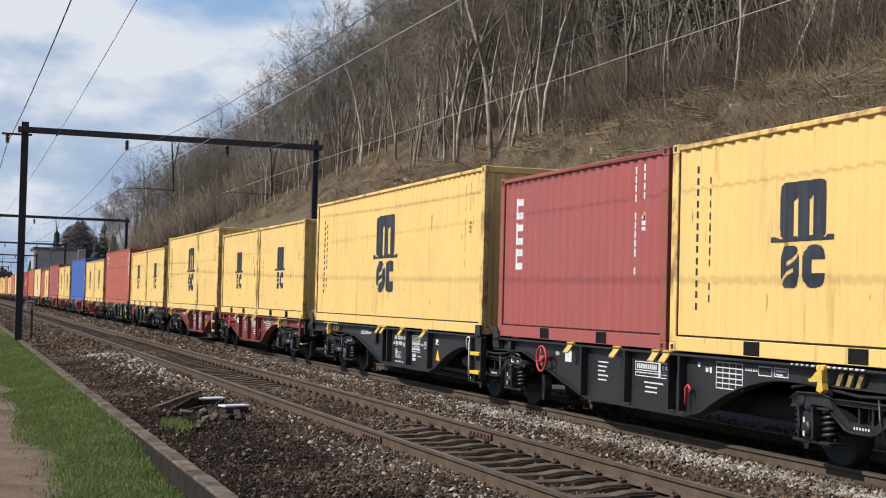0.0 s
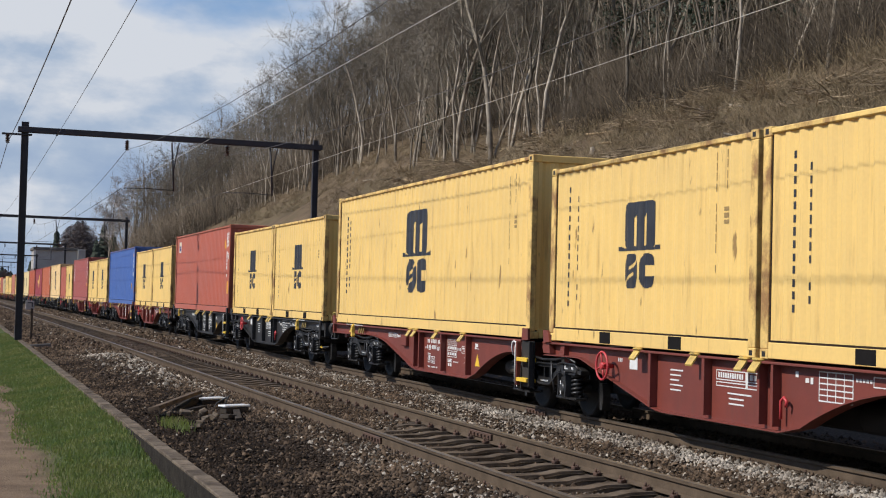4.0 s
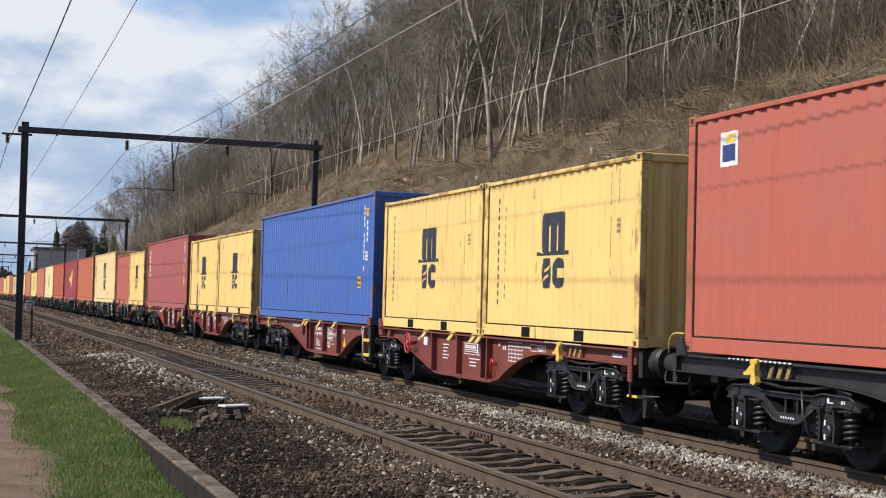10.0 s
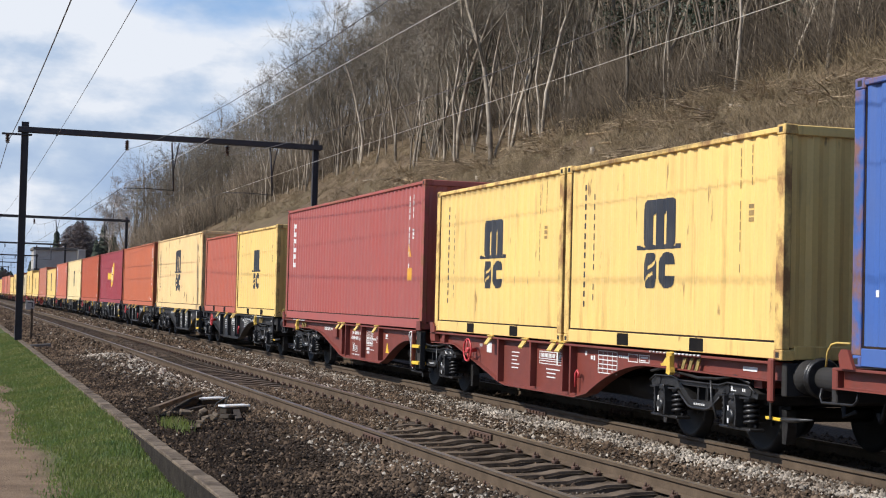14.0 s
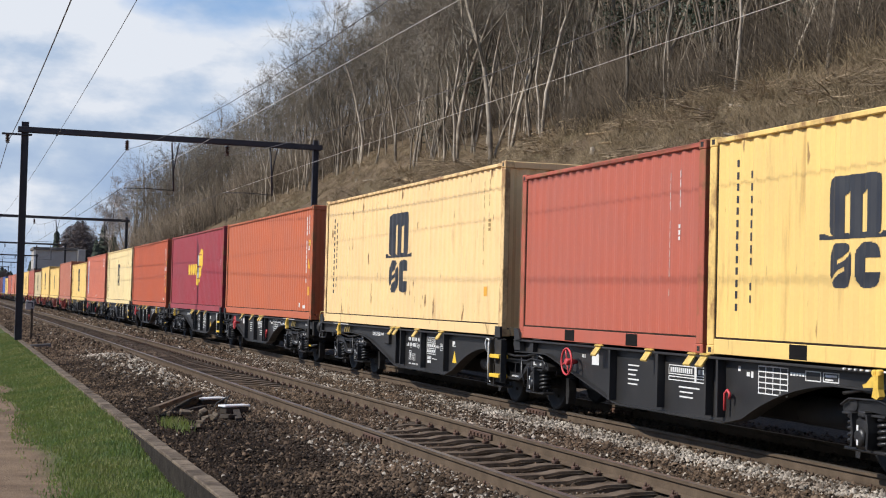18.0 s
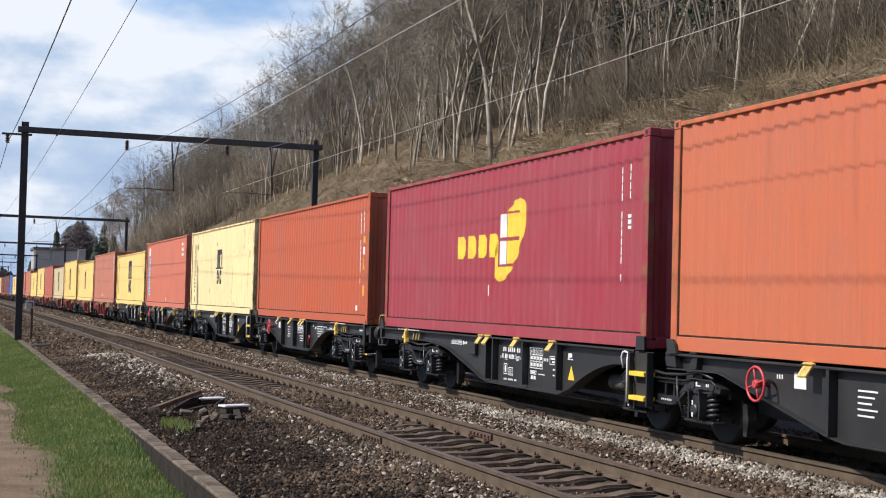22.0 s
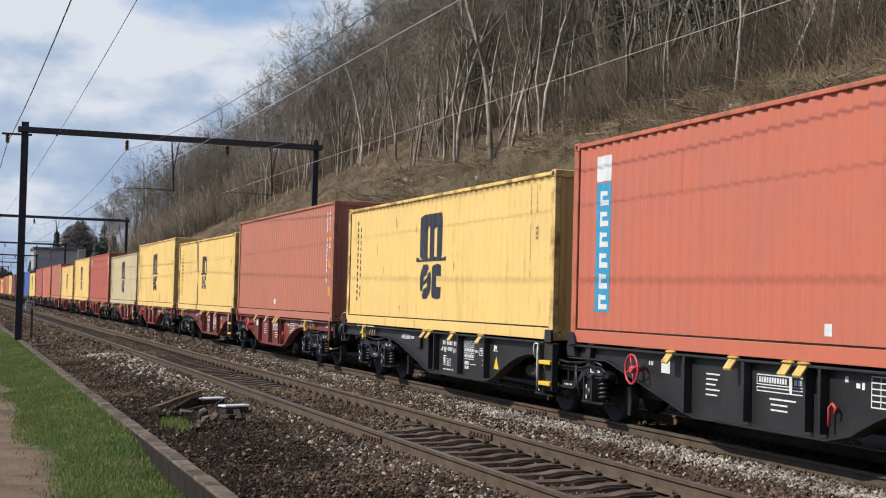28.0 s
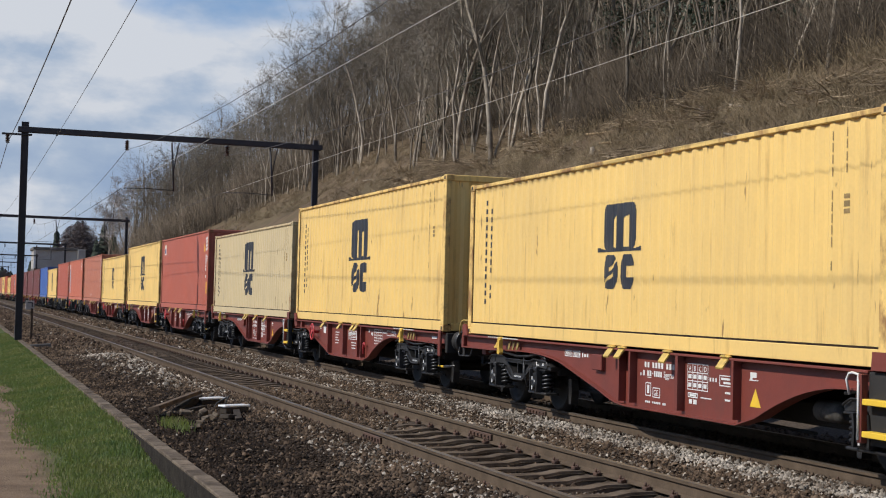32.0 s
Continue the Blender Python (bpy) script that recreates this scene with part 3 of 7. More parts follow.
def build_rails():
    for name, yc, rise in (("track_far", 0.0, (FAR_Z, FAR_Z)), ("track_near", NEAR_Y, (0.0, 0.035))):
        cant = math.degrees(math.asin((rise[1] - rise[0]) / 1.507))
        t = thing(name, "railway track of worn steel rails on ballast", "railway track", kind="structure")
        for side, dz in zip((-0.7535, 0.7535), rise):
            r = part("rail", rail_profile(Shape(), yc + side, -1500, 40), M_RAIL, t, "rust-brown steel rail", at=pose(0, 0, dz))
            part("running_surface", head_strip(yc + side, -1500, 40), M_RAILTOP, r, "polished running surface")
        # fishplated joint
        for side, dz in zip((-0.7535, 0.7535), rise):
            xj = -22.6 if yc == 0.0 else -19.0
            j = Shape().box(xj - 0.42, xj + 0.42, yc + side - 0.042, yc + side - 0.014, -0.135, -0.055, 0.006)
            for k in range(6):
                xx = xj - 0.35 + 0.14 * k
                j.box(xx - 0.018, xx + 0.018, yc + side - 0.066, yc + side - 0.042, -0.112, -0.078, 0.004)
            part("fishplate", j, M_CLIP, t, at=pose(0, 0, dz))
        # concrete sleepers with sunk middles
        s = Shape()
        prof = [(-1.30, -0.19), (-1.26, -0.172), (-0.42, -0.176), (-0.25, -0.205), (0.25, -0.205), (0.42, -0.176), (1.26, -0.172), (1.30, -0.19)]
        for i in range(len(prof) - 1):
            (ya, za), (yb, zb) = prof[i], prof[i + 1]
            s.face([(-0.125, ya, za - 0.03), (0.125, ya, za - 0.03), (0.125, yb, zb - 0.03), (-0.125, yb, zb - 0.03)][::-1])
            s.face([(-0.105, ya, za), (0.105, ya, za), (0.105, yb, zb), (-0.105, yb, zb)])
            s.face([(0.105, ya, za), (0.125, ya, za - 0.12), (0.125, yb, zb - 0.12), (0.105, yb, zb)])
            s.face([(-0.105, yb, zb), (-0.125, yb, zb - 0.12), (-0.125, ya, za - 0.12), (-0.105, ya, za)])
        s.face([(-0.105, -1.30, -0.19), (0.105, -1.30, -0.19), (0.125, -1.31, -0.31), (-0.125, -1.31, -0.31)][::-1])
        s.face([(-0.105, 1.30, -0.19), (0.105, 1.30, -0.19), (0.125, 1.31, -0.31), (-0.125, 1.31, -0.31)])
        me = s.mesh("sleeper", M_SLEEPER)
        c = Shape()
        for side in (-1, 1):
            for inner in (-1, 1):
                y = side * 0.7535 + inner * 0.105
                c.box(-0.045, 0.045, y - 0.035, y + 0.035, -0.176, -0.135, 0.008)
                c.sweep([(-0.06, y, -0.14), (0.0, y - inner * 0.03, -0.125), (0.06, y, -0.14)], 0.011, 5)
                c.sweep([(0, y + inner * 0.015, -0.14), (0, y + inner * 0.015, -0.095)], 0.014, 6)
        clip = c.mesh("clip", M_CLIP)
        count = 95 if yc else 75
        for i in range(count):
            x = -8.4 - 0.6 * i + random.uniform(-0.02, 0.02)
            p = part("sleeper", me, None, t, at=pose(x, yc, sum(rise) / 2, cant, 0, random.uniform(-0.6, 0.6)))
            part("clip", clip, None, p)
        rest = Shape()
        for i in range(count, count + 260):
            x = -8.4 - 0.6 * i
            rest.box(x - 0.11, x + 0.11, yc - 1.3, yc + 1.3, -0.3, -0.176 + sum(rise) / 2)
        tagged(part("sleepers_beyond", rest, M_SLEEPER, t), kind="stuff")


build_rails()


# ---- ballast ----
def stones(name, count, box, size, material, sink=0.35, seed=1, keep=None, power=1.3):
    """Broken stones strewn over the ground inside box (x0, x1, y0, y1)."""
    r = np.random.RandomState(seed)
    ico = np.array([(0, 0, 1), (1, 0, 0.1), (0.1, 1, 0), (-1, 0.1, 0), (0, -1, -0.1), (0.45, 0.45, 0.75), (-0.5, -0.45, 0.6)])
    tri = np.array([(0, 1, 5), (1, 2, 5), (0, 5, 2), (0, 2, 3), (0, 3, 6), (3, 4, 6), (0, 6, 4), (0, 4, 1)])
    x0, x1, y0, y1 = box
    x = x1 - (x1 - x0) * r.rand(count) ** power
    y = r.uniform(y0, y1, count)
    if keep is not None:
        ok = keep(x, y, r)
        x, y = x[ok], y[ok]
    k = len(x)
    sc = size * np.clip(np.exp(r.normal(-0.08, 0.33, (k, 1, 1))), 0.45, 1.9) * r.uniform(0.55, 1.25, (k, 1, 3))
    v = ico[None] * sc * (1 + r.uniform(-0.32, 0.32, (k, len(ico), 1)))
    a = r.uniform(0, 6.28, k)
    ca, sa = np.cos(a)[:, None], np.sin(a)[:, None]
    vx, vy = v[:, :, 0] * ca - v[:, :, 1] * sa, v[:, :, 0] * sa + v[:, :, 1] * ca
    b = r.uniform(-0.7, 0.7, k)[:, None]
    vz = v[:, :, 2] * np.cos(b) + vx * np.sin(b)
    z = height(x, y) + size * (0.5 - sink) + r.uniform(-0.2, 0.35, k) * size
    pts = np.stack([vx + x[:, None], vy + y[:, None], vz + z[:, None]], -1).reshape(-1, 3)
    faces = (np.arange(k)[:, None, None] * len(ico) + tri[None]).reshape(-1, 3)
    return new(name, bulk(name, pts, faces, material))


def clear_of_rails(x, y, r):
    ok = np.ones(len(x), bool)
    for yc in (0.0, NEAR_Y):
        for s in (-0.7535, 0.7535):
            ok &= np.abs(y - yc - s) > 0.10
    on = (np.abs(y - NEAR_Y) < 0.72) & (np.abs((x + 8.4) / 0.6 - np.round((x + 8.4) / 0.6)) < 0.2)
    bare = 0.50 * (1 - smooth01(-33, -29, x)) + 0.85 * smooth01(-22.5, -20.0, x)
    ok &= ~(on & (r.rand(len(x)) < bare))
    return ok


def paleness(x, y):
    """Share of clean pale stones over the plan: worn patches on the shoulder and between the tracks."""
    n = waves(x * 0.9, y * 1.6, 41) + 0.6 * waves(x * 2.3, y * 3.1, 42)
    shoulder = np.exp(-((y + 5.0 + 0.15 * waves(x * 0.8, 0 * x, 43)) / 0.30) ** 2) * 0.18 * smooth01(-6.0, -5.4, y)
    middle = np.exp(-((y + 1.35) / 0.42) ** 2) * (0.42 + 0.68 * smooth01(-27, -20, x)) + np.exp(-((y + 2.45) / 0.25) ** 2) * 0.30
    return np.clip((shoulder + middle + 0.05 + n * 0.24 - 0.06 * smooth01(-22, -18, x)) * smooth01(-5.9, -5.2, y), 0.008, 0.95)


def brownness(x, y):
    return np.clip(0.55 * smooth01(-5.8, -5.0, y) + 0.12 + 0.55 * smooth01(-23.5, -29.0, x) + 0.5 * waves(x * 1.2, y * 1.5, 44), 0.14, 0.9)


def build_ballast():
    """Three sorts of stone mixed in patches."""
    def pale(x, y, r):
        return clear_of_rails(x, y, r) & (r.rand(len(x)) < paleness(x, y))

    def brown(x, y, r):
        return clear_of_rails(x, y, r) & (r.rand(len(x)) > paleness(x, y)) & (r.rand(len(x)) < brownness(x, y))

    def dark(x, y, r):
        return clear_of_rails(x, y, r) & (r.rand(len(x)) > paleness(x, y)) & (r.rand(len(x)) > brownness(x, y))
    near = (-47, -10.5, -7.24, -0.80)
    tagged(stones("ballast", 100000, near, 0.0225, M_STONE, seed=2, power=2.0, keep=pale), "pale grey broken stone ballast in patches", "ballast", kind="stuff")
    tagged(stones("ballast", 110000, near, 0.0235, M_STONE_BROWN, seed=3, power=2.0, keep=brown), "brown rust-stained ballast along the empty track", "ballast", kind="stuff")
    tagged(stones("ballast", 130000, near, 0.0175, M_STONE_DARK, seed=5, power=2.0, keep=dark), "dark earthy gravel beside the kerb", "gravel", kind="stuff")
    tagged(stones("ballast", 6000, (-50, -29, -6.7, -5.0), 0.036, M_STONE, seed=6, keep=lambda x, y, r: 0.8 * np.exp(-(((x + 39) / 7.0) ** 2 + ((y + 5.6) / 0.5) ** 2)) > r.rand(len(x))), "pale stones on a low ballast heap", "ballast", kind="stuff")
    far = (-160, -46, -7.22, -0.8)
    tagged(stones("ballast", 7000, far, 0.05, M_STONE, seed=10, keep=pale), "pale stones along the distant tracks", "ballast", kind="stuff")
    tagged(stones("ballast", 24000, far, 0.05, M_STONE_BROWN, seed=7, keep=lambda x, y, r: clear_of_rails(x, y, r) & (r.rand(len(x)) > paleness(x, y))), "brown ballast along the distant tracks", "ballast", kind="stuff")
    tagged(stones("ballast", 9000, (-46, -10.5, -0.8, 2.2), 0.027, M_STONE_BROWN, seed=8, keep=clear_of_rails), "oily ballast under the train", "ballast", kind="stuff")


build_ballast()


# ---- kerb ----
def build_kerb():
    k = thing("kerb", "low mossy concrete kerb of short slabs beside the turf", "kerb", kind="structure")
    meshes = []
    for v in range(4):
        dz = (v - 1.5) * 0.003
        meshes.append(Shape().box(-0.245, 0.245, -7.50, -7.33, -0.5, -0.055 + dz, 0.008).mesh("kerb_stone", M_KERB))
    for i in range(150):
        x = -8.0 - 0.5 * i
        part("kerb_stone", meshes[random.randrange(4)], None, k, at=pose(x, random.uniform(-0.003, 0.003), 0, 0, 0, random.uniform(-0.15, 0.15)))
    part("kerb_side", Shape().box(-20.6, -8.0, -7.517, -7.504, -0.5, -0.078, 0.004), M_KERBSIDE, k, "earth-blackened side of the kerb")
    far = Shape()
    for i in range(60):
        x = -83.3 - 4 * i
        far.box(x - 3.97, x, -7.50, -7.30, -0.5, -0.055, 0.014)
    tagged(part("kerb_beyond", far, M_KERB, k), kind="stuff")


build_kerb()


# ---- gantries and wires ----
GANTRY_X = (-56.0, -121.2, -189.0, -254.0, -319.0, -384.0)
POLE_L, POLE_R, BEAM_Z = -7.48, 3.25, 7.46


def i_post(s, x, y, z0, z1, w=0.22):
    """An H-section post."""
    s.box(x - w / 2, x + w / 2, y - w / 2, y - w / 2 + 0.018, z0, z1)
    s.box(x - w / 2, x + w / 2, y + w / 2 - 0.018, y + w / 2, z0, z1)
    s.box(x - 0.009, x + 0.009, y - w / 2 + 0.018, y + w / 2 - 0.018, z0, z1)
    return s


def insulator(s, x, y, z0, z1):
    k = 5
    prof_z = np.linspace(z1, z0, 2 * k + 1)
    pts = [(x, y, z) for z in prof_z]
    rad = [0.035 if i % 2 == 0 else 0.095 for i in range(2 * k + 1)]
    return s.sweep(pts, rad, 10, smooth=False)


def build_gantry(x):
    g = thing("catenary_gantry", "black steel gantry carrying the overhead wires across both tracks", "gantry", at=pose(x, 0, 0), group="gantries over the railway")
    part("post", i_post(Shape(), 0, POLE_L, -0.5, 7.80, 0.25), M_STEEL, g)
    part("post", i_post(Shape(), 0, POLE_R, -0.6, 7.74, 0.21), M_STEEL, g)
    # two channels with the lattice between them; the path end stands a little higher
    beam = Shape()
    for dx in (-0.12, 0.12):
        beam.box(dx - 0.035, dx + 0.035, POLE_L - 0.25, POLE_R + 0.24, BEAM_Z - 0.10, BEAM_Z + 0.10, 0.008)
    for i in range(13):
        y = POLE_L + 0.2 + i * (POLE_R - POLE_L - 0.4) / 12
        beam.box(-0.12, 0.12, y - 0.04, y + 0.04, BEAM_Z - 0.08, BEAM_Z + 0.08)
    beam.v = [(x, y, z + 0.055 * (POLE_R - y) / (POLE_R - POLE_L)) for x, y, z in beam.v]
    part("beam", beam, M_STEEL, g)
    part("earth_wire_clamp", Shape().box(-0.04, 0.04, -6.40, -6.32, 7.36, 7.44, 0.006), M_STEEL, g)
    part("feeder_arm", Shape().box(-0.05, 0.05, POLE_L - 0.80, POLE_L + 0.25, 7.30, 7.37, 0.006), M_STEEL, g)
    part("insulator", insulator(Shape(), 0, POLE_L - 0.60, 7.00, 7.30), M_PORCELAIN, g)
    for yc in (NEAR_Y - 0.12, -0.14):
        part("insulator", insulator(Shape().box(-0.13, 0.13, yc - 0.03, yc + 0.03, BEAM_Z - 0.15, BEAM_Z - 0.12), 0, yc, 6.96, 7.31), M_PORCELAIN, g)
        drop = yc + 1.75
        hang = Shape().sweep([(0, drop - 0.12, BEAM_Z - 0.12), (0, drop - 0.04, 6.4), (0, drop, 5.52)], 0.035, 8)
        hang.sweep([(0, drop + 0.16, BEAM_Z - 0.12), (0, drop + 0.05, 6.8), (0, drop - 0.02, 6.3)], 0.022, 6)
        part("drop_tube", hang, M_STEEL, g)
        part("steady_arm", Shape().sweep([(0, drop, 5.56), (0, yc + 0.7, 5.60), (0, yc - 0.1, 5.57)], 0.016, 6), M_STEEL, g)
    base = Shape().box(-0.30, 0.30, POLE_L - 0.28, POLE_L + 0.30, -0.8, -0.16, 0.03)
    part("footing", base, M_DARKSHEET, g, "dark weathered footing")
    part("footing", Shape().box(-0.45, 0.45, POLE_R - 0.45, POLE_R + 0.45, -0.9, -0.35, 0.03), M_CONC, g, "weathered concrete footing")
    return g


def hanging(x0, z0, x1, z1, sag, y, n=15, y1=None):
    out = []
    for i in range(n):
        t = i / (n - 1)
        yy = y if y1 is None else y + (y1 - y) * t
        out.append((x0 + (x1 - x0) * t, yy, z0 + (z1 - z0) * t - 4 * sag * t * (1 - t)))
    return out


def build_wires():
    stops = (4.5,) + GANTRY_X
    for yc in (NEAR_Y, 0.0):
        o = thing("overhead_line", "overhead contact wire hung from a sagging messenger wire", "overhead wire", group="overhead lines")
        for i in range(len(stops) - 1):
            c, m, d = Shape(), Shape(), Shape()
            a, b = stops[i], stops[i + 1]
            zig = 0.18 if i % 2 == 0 else -0.18
            c.sweep([(a, yc - 0.1 + zig, 5.55), (b, yc - 0.1 - zig, 5.55)], 0.0042 if i < 1 else 0.009, 6)
            line = hanging(a, 6.98, b, 6.98, 0.90, yc - 0.13)
            m.sweep(line, 0.0075 if i < 1 else 0.009, 6)
            for k in range(1, 14, 2):
                x, y, z = line[k]
                part("dropper", Shape().sweep([(x, y, z), (x, yc - 0.1 + zig * (1 - 2 * k / 14), 5.55)], 0.003, 4), M_WIRE_DARK, o)
            part("contact_wire", c, M_WIRE if i < 1 else M_WIRE_DARK, o)
            part("messenger_wire", m, M_WIRE_DARK, o)
    o = thing("feeder_line", "dark feeder cable slung from post to post beside the path", "overhead wire")
    for i in range(len(stops) - 1):
        a, b = stops[i], stops[i + 1]
        part("cable", Shape().sweep(hanging(a, 7.01, b, 7.01, 0.45 if i == 0 else 0.6, POLE_L - 0.60), 0.013, 6), M_WIRE_DARK, o)
    o = thing("earth_wire", "thin earth wire strung along the gantry beams", "overhead wire")
    for i in range(len(stops) - 1):
        a, b = stops[i], stops[i + 1]
        part("cable", Shape().sweep(hanging(a, 7.50 if i == 0 else 7.37, b, 7.37, 0.22, -7.08 if i == 0 else -6.36, y1=-6.36), 0.0085, 6), M_WIRE_DARK, o)


for gx in GANTRY_X:
    build_gantry(gx)
build_wires()


# ---- small trackside things ----
def build_marker():
    p = thing("marker_post", "rusty steel post with a square grey number plate", "marker post", at=pose(-59.0, -6.88, 0))
    part("post", Shape().box(-0.05, 0.05, -0.045, 0.045, -0.4, 1.05, 0.006), M_RAIL, p)
    pl = part("plate", Shape().box(-0.03, 0.03, -0.24, 0.08, 1.00, 1.34, 0.008), M_WALL, p, "weathered grey plate")
    part("mark", Shape().box(0.03, 0.034, -0.02, 0.03, 1.10, 1.28).box(0.03, 0.034, -0.16, -0.02, 1.24, 1.28), M_LOGO, pl)
    b = Shape().box(-0.35, 0.35, -0.42, 0.35, -0.5, -0.08, 0.04)
    solid("footing_block", b, M_CONC, "rough pale concrete block beside the gantry post", "concrete block", at=pose(-52.3, -7.0, 0.0, 4, -6, 20))
    b = Shape().box(-0.5, 0.5, -0.3, 0.3, -0.5, 0.12, 0.05)
    solid("cable_box", b, M_CONC, "low grey concrete cable box on the turf", "cable box", at=pose(-62.0, -8.3, -0.1, 0, 0, 5))


build_marker()


def build_debris():
    """The heap of old boards, plates and rubble beside the kerb."""
    def board(name, x, y, z, l, w, h, rz, rx, ry, mat, label, cat):
        s = Shape().box(-l / 2, l / 2, -w / 2, w / 2, -h / 2, h / 2, min(h, w) * 0.12)
        return solid(name, s, mat, label, cat, at=pose(x, y, z, rx, ry, rz))
    board("plank", -24.0, -6.36, 0.03, 1.85, 0.20, 0.06, 151, -14, -4.3, M_PLANK, "brown weathered timber leaning over the gravel", "plank")
    board("plank", -24.25, -6.22, -0.10, 1.9, 0.16, 0.09, -24, 0, 7, M_DARKSHEET, "dark rotten beam under the leaning timber", "plank")
    board("plank", -23.75, -6.28, -0.13, 1.1, 0.20, 0.06, -40, 8, 4, M_DARKSHEET, "short dark board in the gravel", "plank")
    board("plank", -23.15, -5.85, -0.15, 1.3, 0.14, 0.06, 12, 0, -4, M_DARKSHEET, "dark broken board beside the junction box", "plank")
    board("plank", -22.75, -5.60, -0.10, 1.0, 0.10, 0.05, -8, 6, 3, M_DARKSHEET, "narrow dark lath lying on the gravel", "plank")
    for x, y, z, l, rz in ((-25.01, -5.65, -0.02, 0.54, 119), (-23.50, -5.52, -0.03, 0.50, 117)):
        t = thing("junction_box", "white enamelled lid on a dark junction box", "junction box", at=pose(x, y, z, 0, 0, rz), group="junction boxes")
        part("lid", Shape().box(-l / 2, l / 2, -0.10, 0.10, 0.0, 0.035, 0.012), M_SLAB, t, "white enamelled lid")
        part("box", Shape().box(-l / 2 + 0.03, l / 2 - 0.03, -0.09, 0.09, -0.35, 0.0, 0.01), M_DARKSHEET, t)
    r = random.Random(5)
    me = []
    for k in range(4):
        s = Shape().box(-0.16 - 0.05 * k, 0.16, -0.11, 0.12 + 0.02 * k, -0.10, 0.09, 0.035)
        s.v = [(x + r.uniform(-.025, .025), y + r.uniform(-.025, .025), z + r.uniform(-.025, .025)) for x, y, z in s.v]
        me.append(s.mesh("rubble_block", M_KERB))
    for i in range(16):
        t = i / 15
        x, y = -23.3 + 2.6 * t + r.uniform(-.12, .12), -6.62 + 0.45 * math.sin(math.pi * t) + r.uniform(-.08, .08)
        z = -0.13 + 0.10 * math.sin(math.pi * t) + r.uniform(-.03, .03)
        ob = new("rubble_block", me[i % 4])
        ob.matrix_basis = pose(x, y, z, r.uniform(-25, 25), r.uniform(-25, 25), r.uniform(0, 180)) @ Matrix.Scale(r.uniform(0.16, 0.40), 4)
        tagged(ob, "broken lump of grey concrete among the gravel", "rubble", "rubble beside the kerb")
    loop = Shape().sweep([(0.17 * math.cos(a), 0.17 * math.sin(a), 0.03 * math.sin(2 * a)) for a in np.linspace(0, 6.28, 20)], 0.014, 6, caps=False)
    solid("cable_loop", loop, M_RUBBER, "loop of black cable beside a junction box", "cable", at=pose(-24.1, -5.6, -0.02, 50, 10, 0))


build_debris()


# ---- grass ----
def blades(name, count, box, size, material, label, seed, width=0.006, lean=0.45, keep=None, cat="grass"):
    r = np.random.RandomState(seed)
    x0, x1, y0, y1 = box
    x = x1 - (x1 - x0) * r.rand(count) ** 1.4
    y = r.uniform(y0, y1, count)
    if keep is not None:
        ok = keep(x, y, r)
        x, y = x[ok], y[ok]
    k = len(x)
    h = size * r.uniform(0.45, 1.3, k)
    a, b = r.uniform(0, 6.28, k), r.uniform(0, 6.28, k)
    w = width * r.uniform(0.7, 1.4, k) * np.clip(-x / 16, 1, 4)
    z = height(x, y) - 0.01
    dx, dy = np.cos(a) * w, np.sin(a) * w
    lx, ly = np.cos(b) * h * lean * r.uniform(0.2, 1.2, k), np.sin(b) * h * lean * r.uniform(0.2, 1.2, k)
    p = np.stack([np.stack([x - dx, y - dy, z], -1), np.stack([x + dx, y + dy, z], -1),
                  np.stack([x + dx * .7 + lx * .4, y + dy * .7 + ly * .4, z + h * .6], -1), np.stack([x - dx * .7 + lx * .4, y - dy * .7 + ly * .4, z + h * .6], -1),
                  np.stack([x + lx, y + ly, z + h], -1)], 1).reshape(-1, 3)
    i = np.arange(k)[:, None, None] * 5
    f = (i + np.array([(0, 1, 2), (0, 2, 3), (3, 2, 4)])[None]).reshape(-1, 3)
    return tagged(new(name, bulk(name, p, f, material)), label, cat, kind="stuff")


blades("grass", 110000, (-66, -8.5, -8.98, -7.52), 0.05, M_GRASS, "short green spring turf with pale seed tips", 21, keep=lambda x, y, r: r.rand(len(x)) < np.clip((y + 8.84 + 0.22 * waves(x * 1.1, y * 2.0, 31) * 2) / 0.3, 0.04, 1))
blades("grass", 3500, (-60, -8.5, -7.64, -7.51), 0.08, M_GRASS, "longer grass along the kerb", 22)
blades("grass_tuft", 900, (-23.0, -20.0, -7.0, -6.4), 0.15, M_GRASS, "tuft of yellow-green grass beside the rubble", 23, keep=lambda x, y, r: ((x + 21.5) / 1.1) ** 2 + ((y + 6.72) / 0.22) ** 2 < r.uniform(0.3, 1.1, len(x)))

# ---- containers ----
BASE_Z = 1.155                 # height of the loading plane over the rails
HALF = 1.219
PITCH, DEPTH = 0.278, 0.026


def corr(u):
    """Set-back of the corrugated panel at u metres along it."""
    t = (u % PITCH) / PITCH
    if t < 0.26:
        return 0.0
    if t < 0.50:
        return DEPTH * (t - 0.26) / 0.24
    if t < 0.76:
        return DEPTH
    return DEPTH * (1 - (t - 0.76) / 0.24)


def folds(length):
    out, u = [], 0.0
    while u < length:
        for t in (0.0, 0.26, 0.50, 0.76):
            v = u + t * PITCH
            if v < length:
                out.append(v)
        u += PITCH
    out.append(length)
    return out


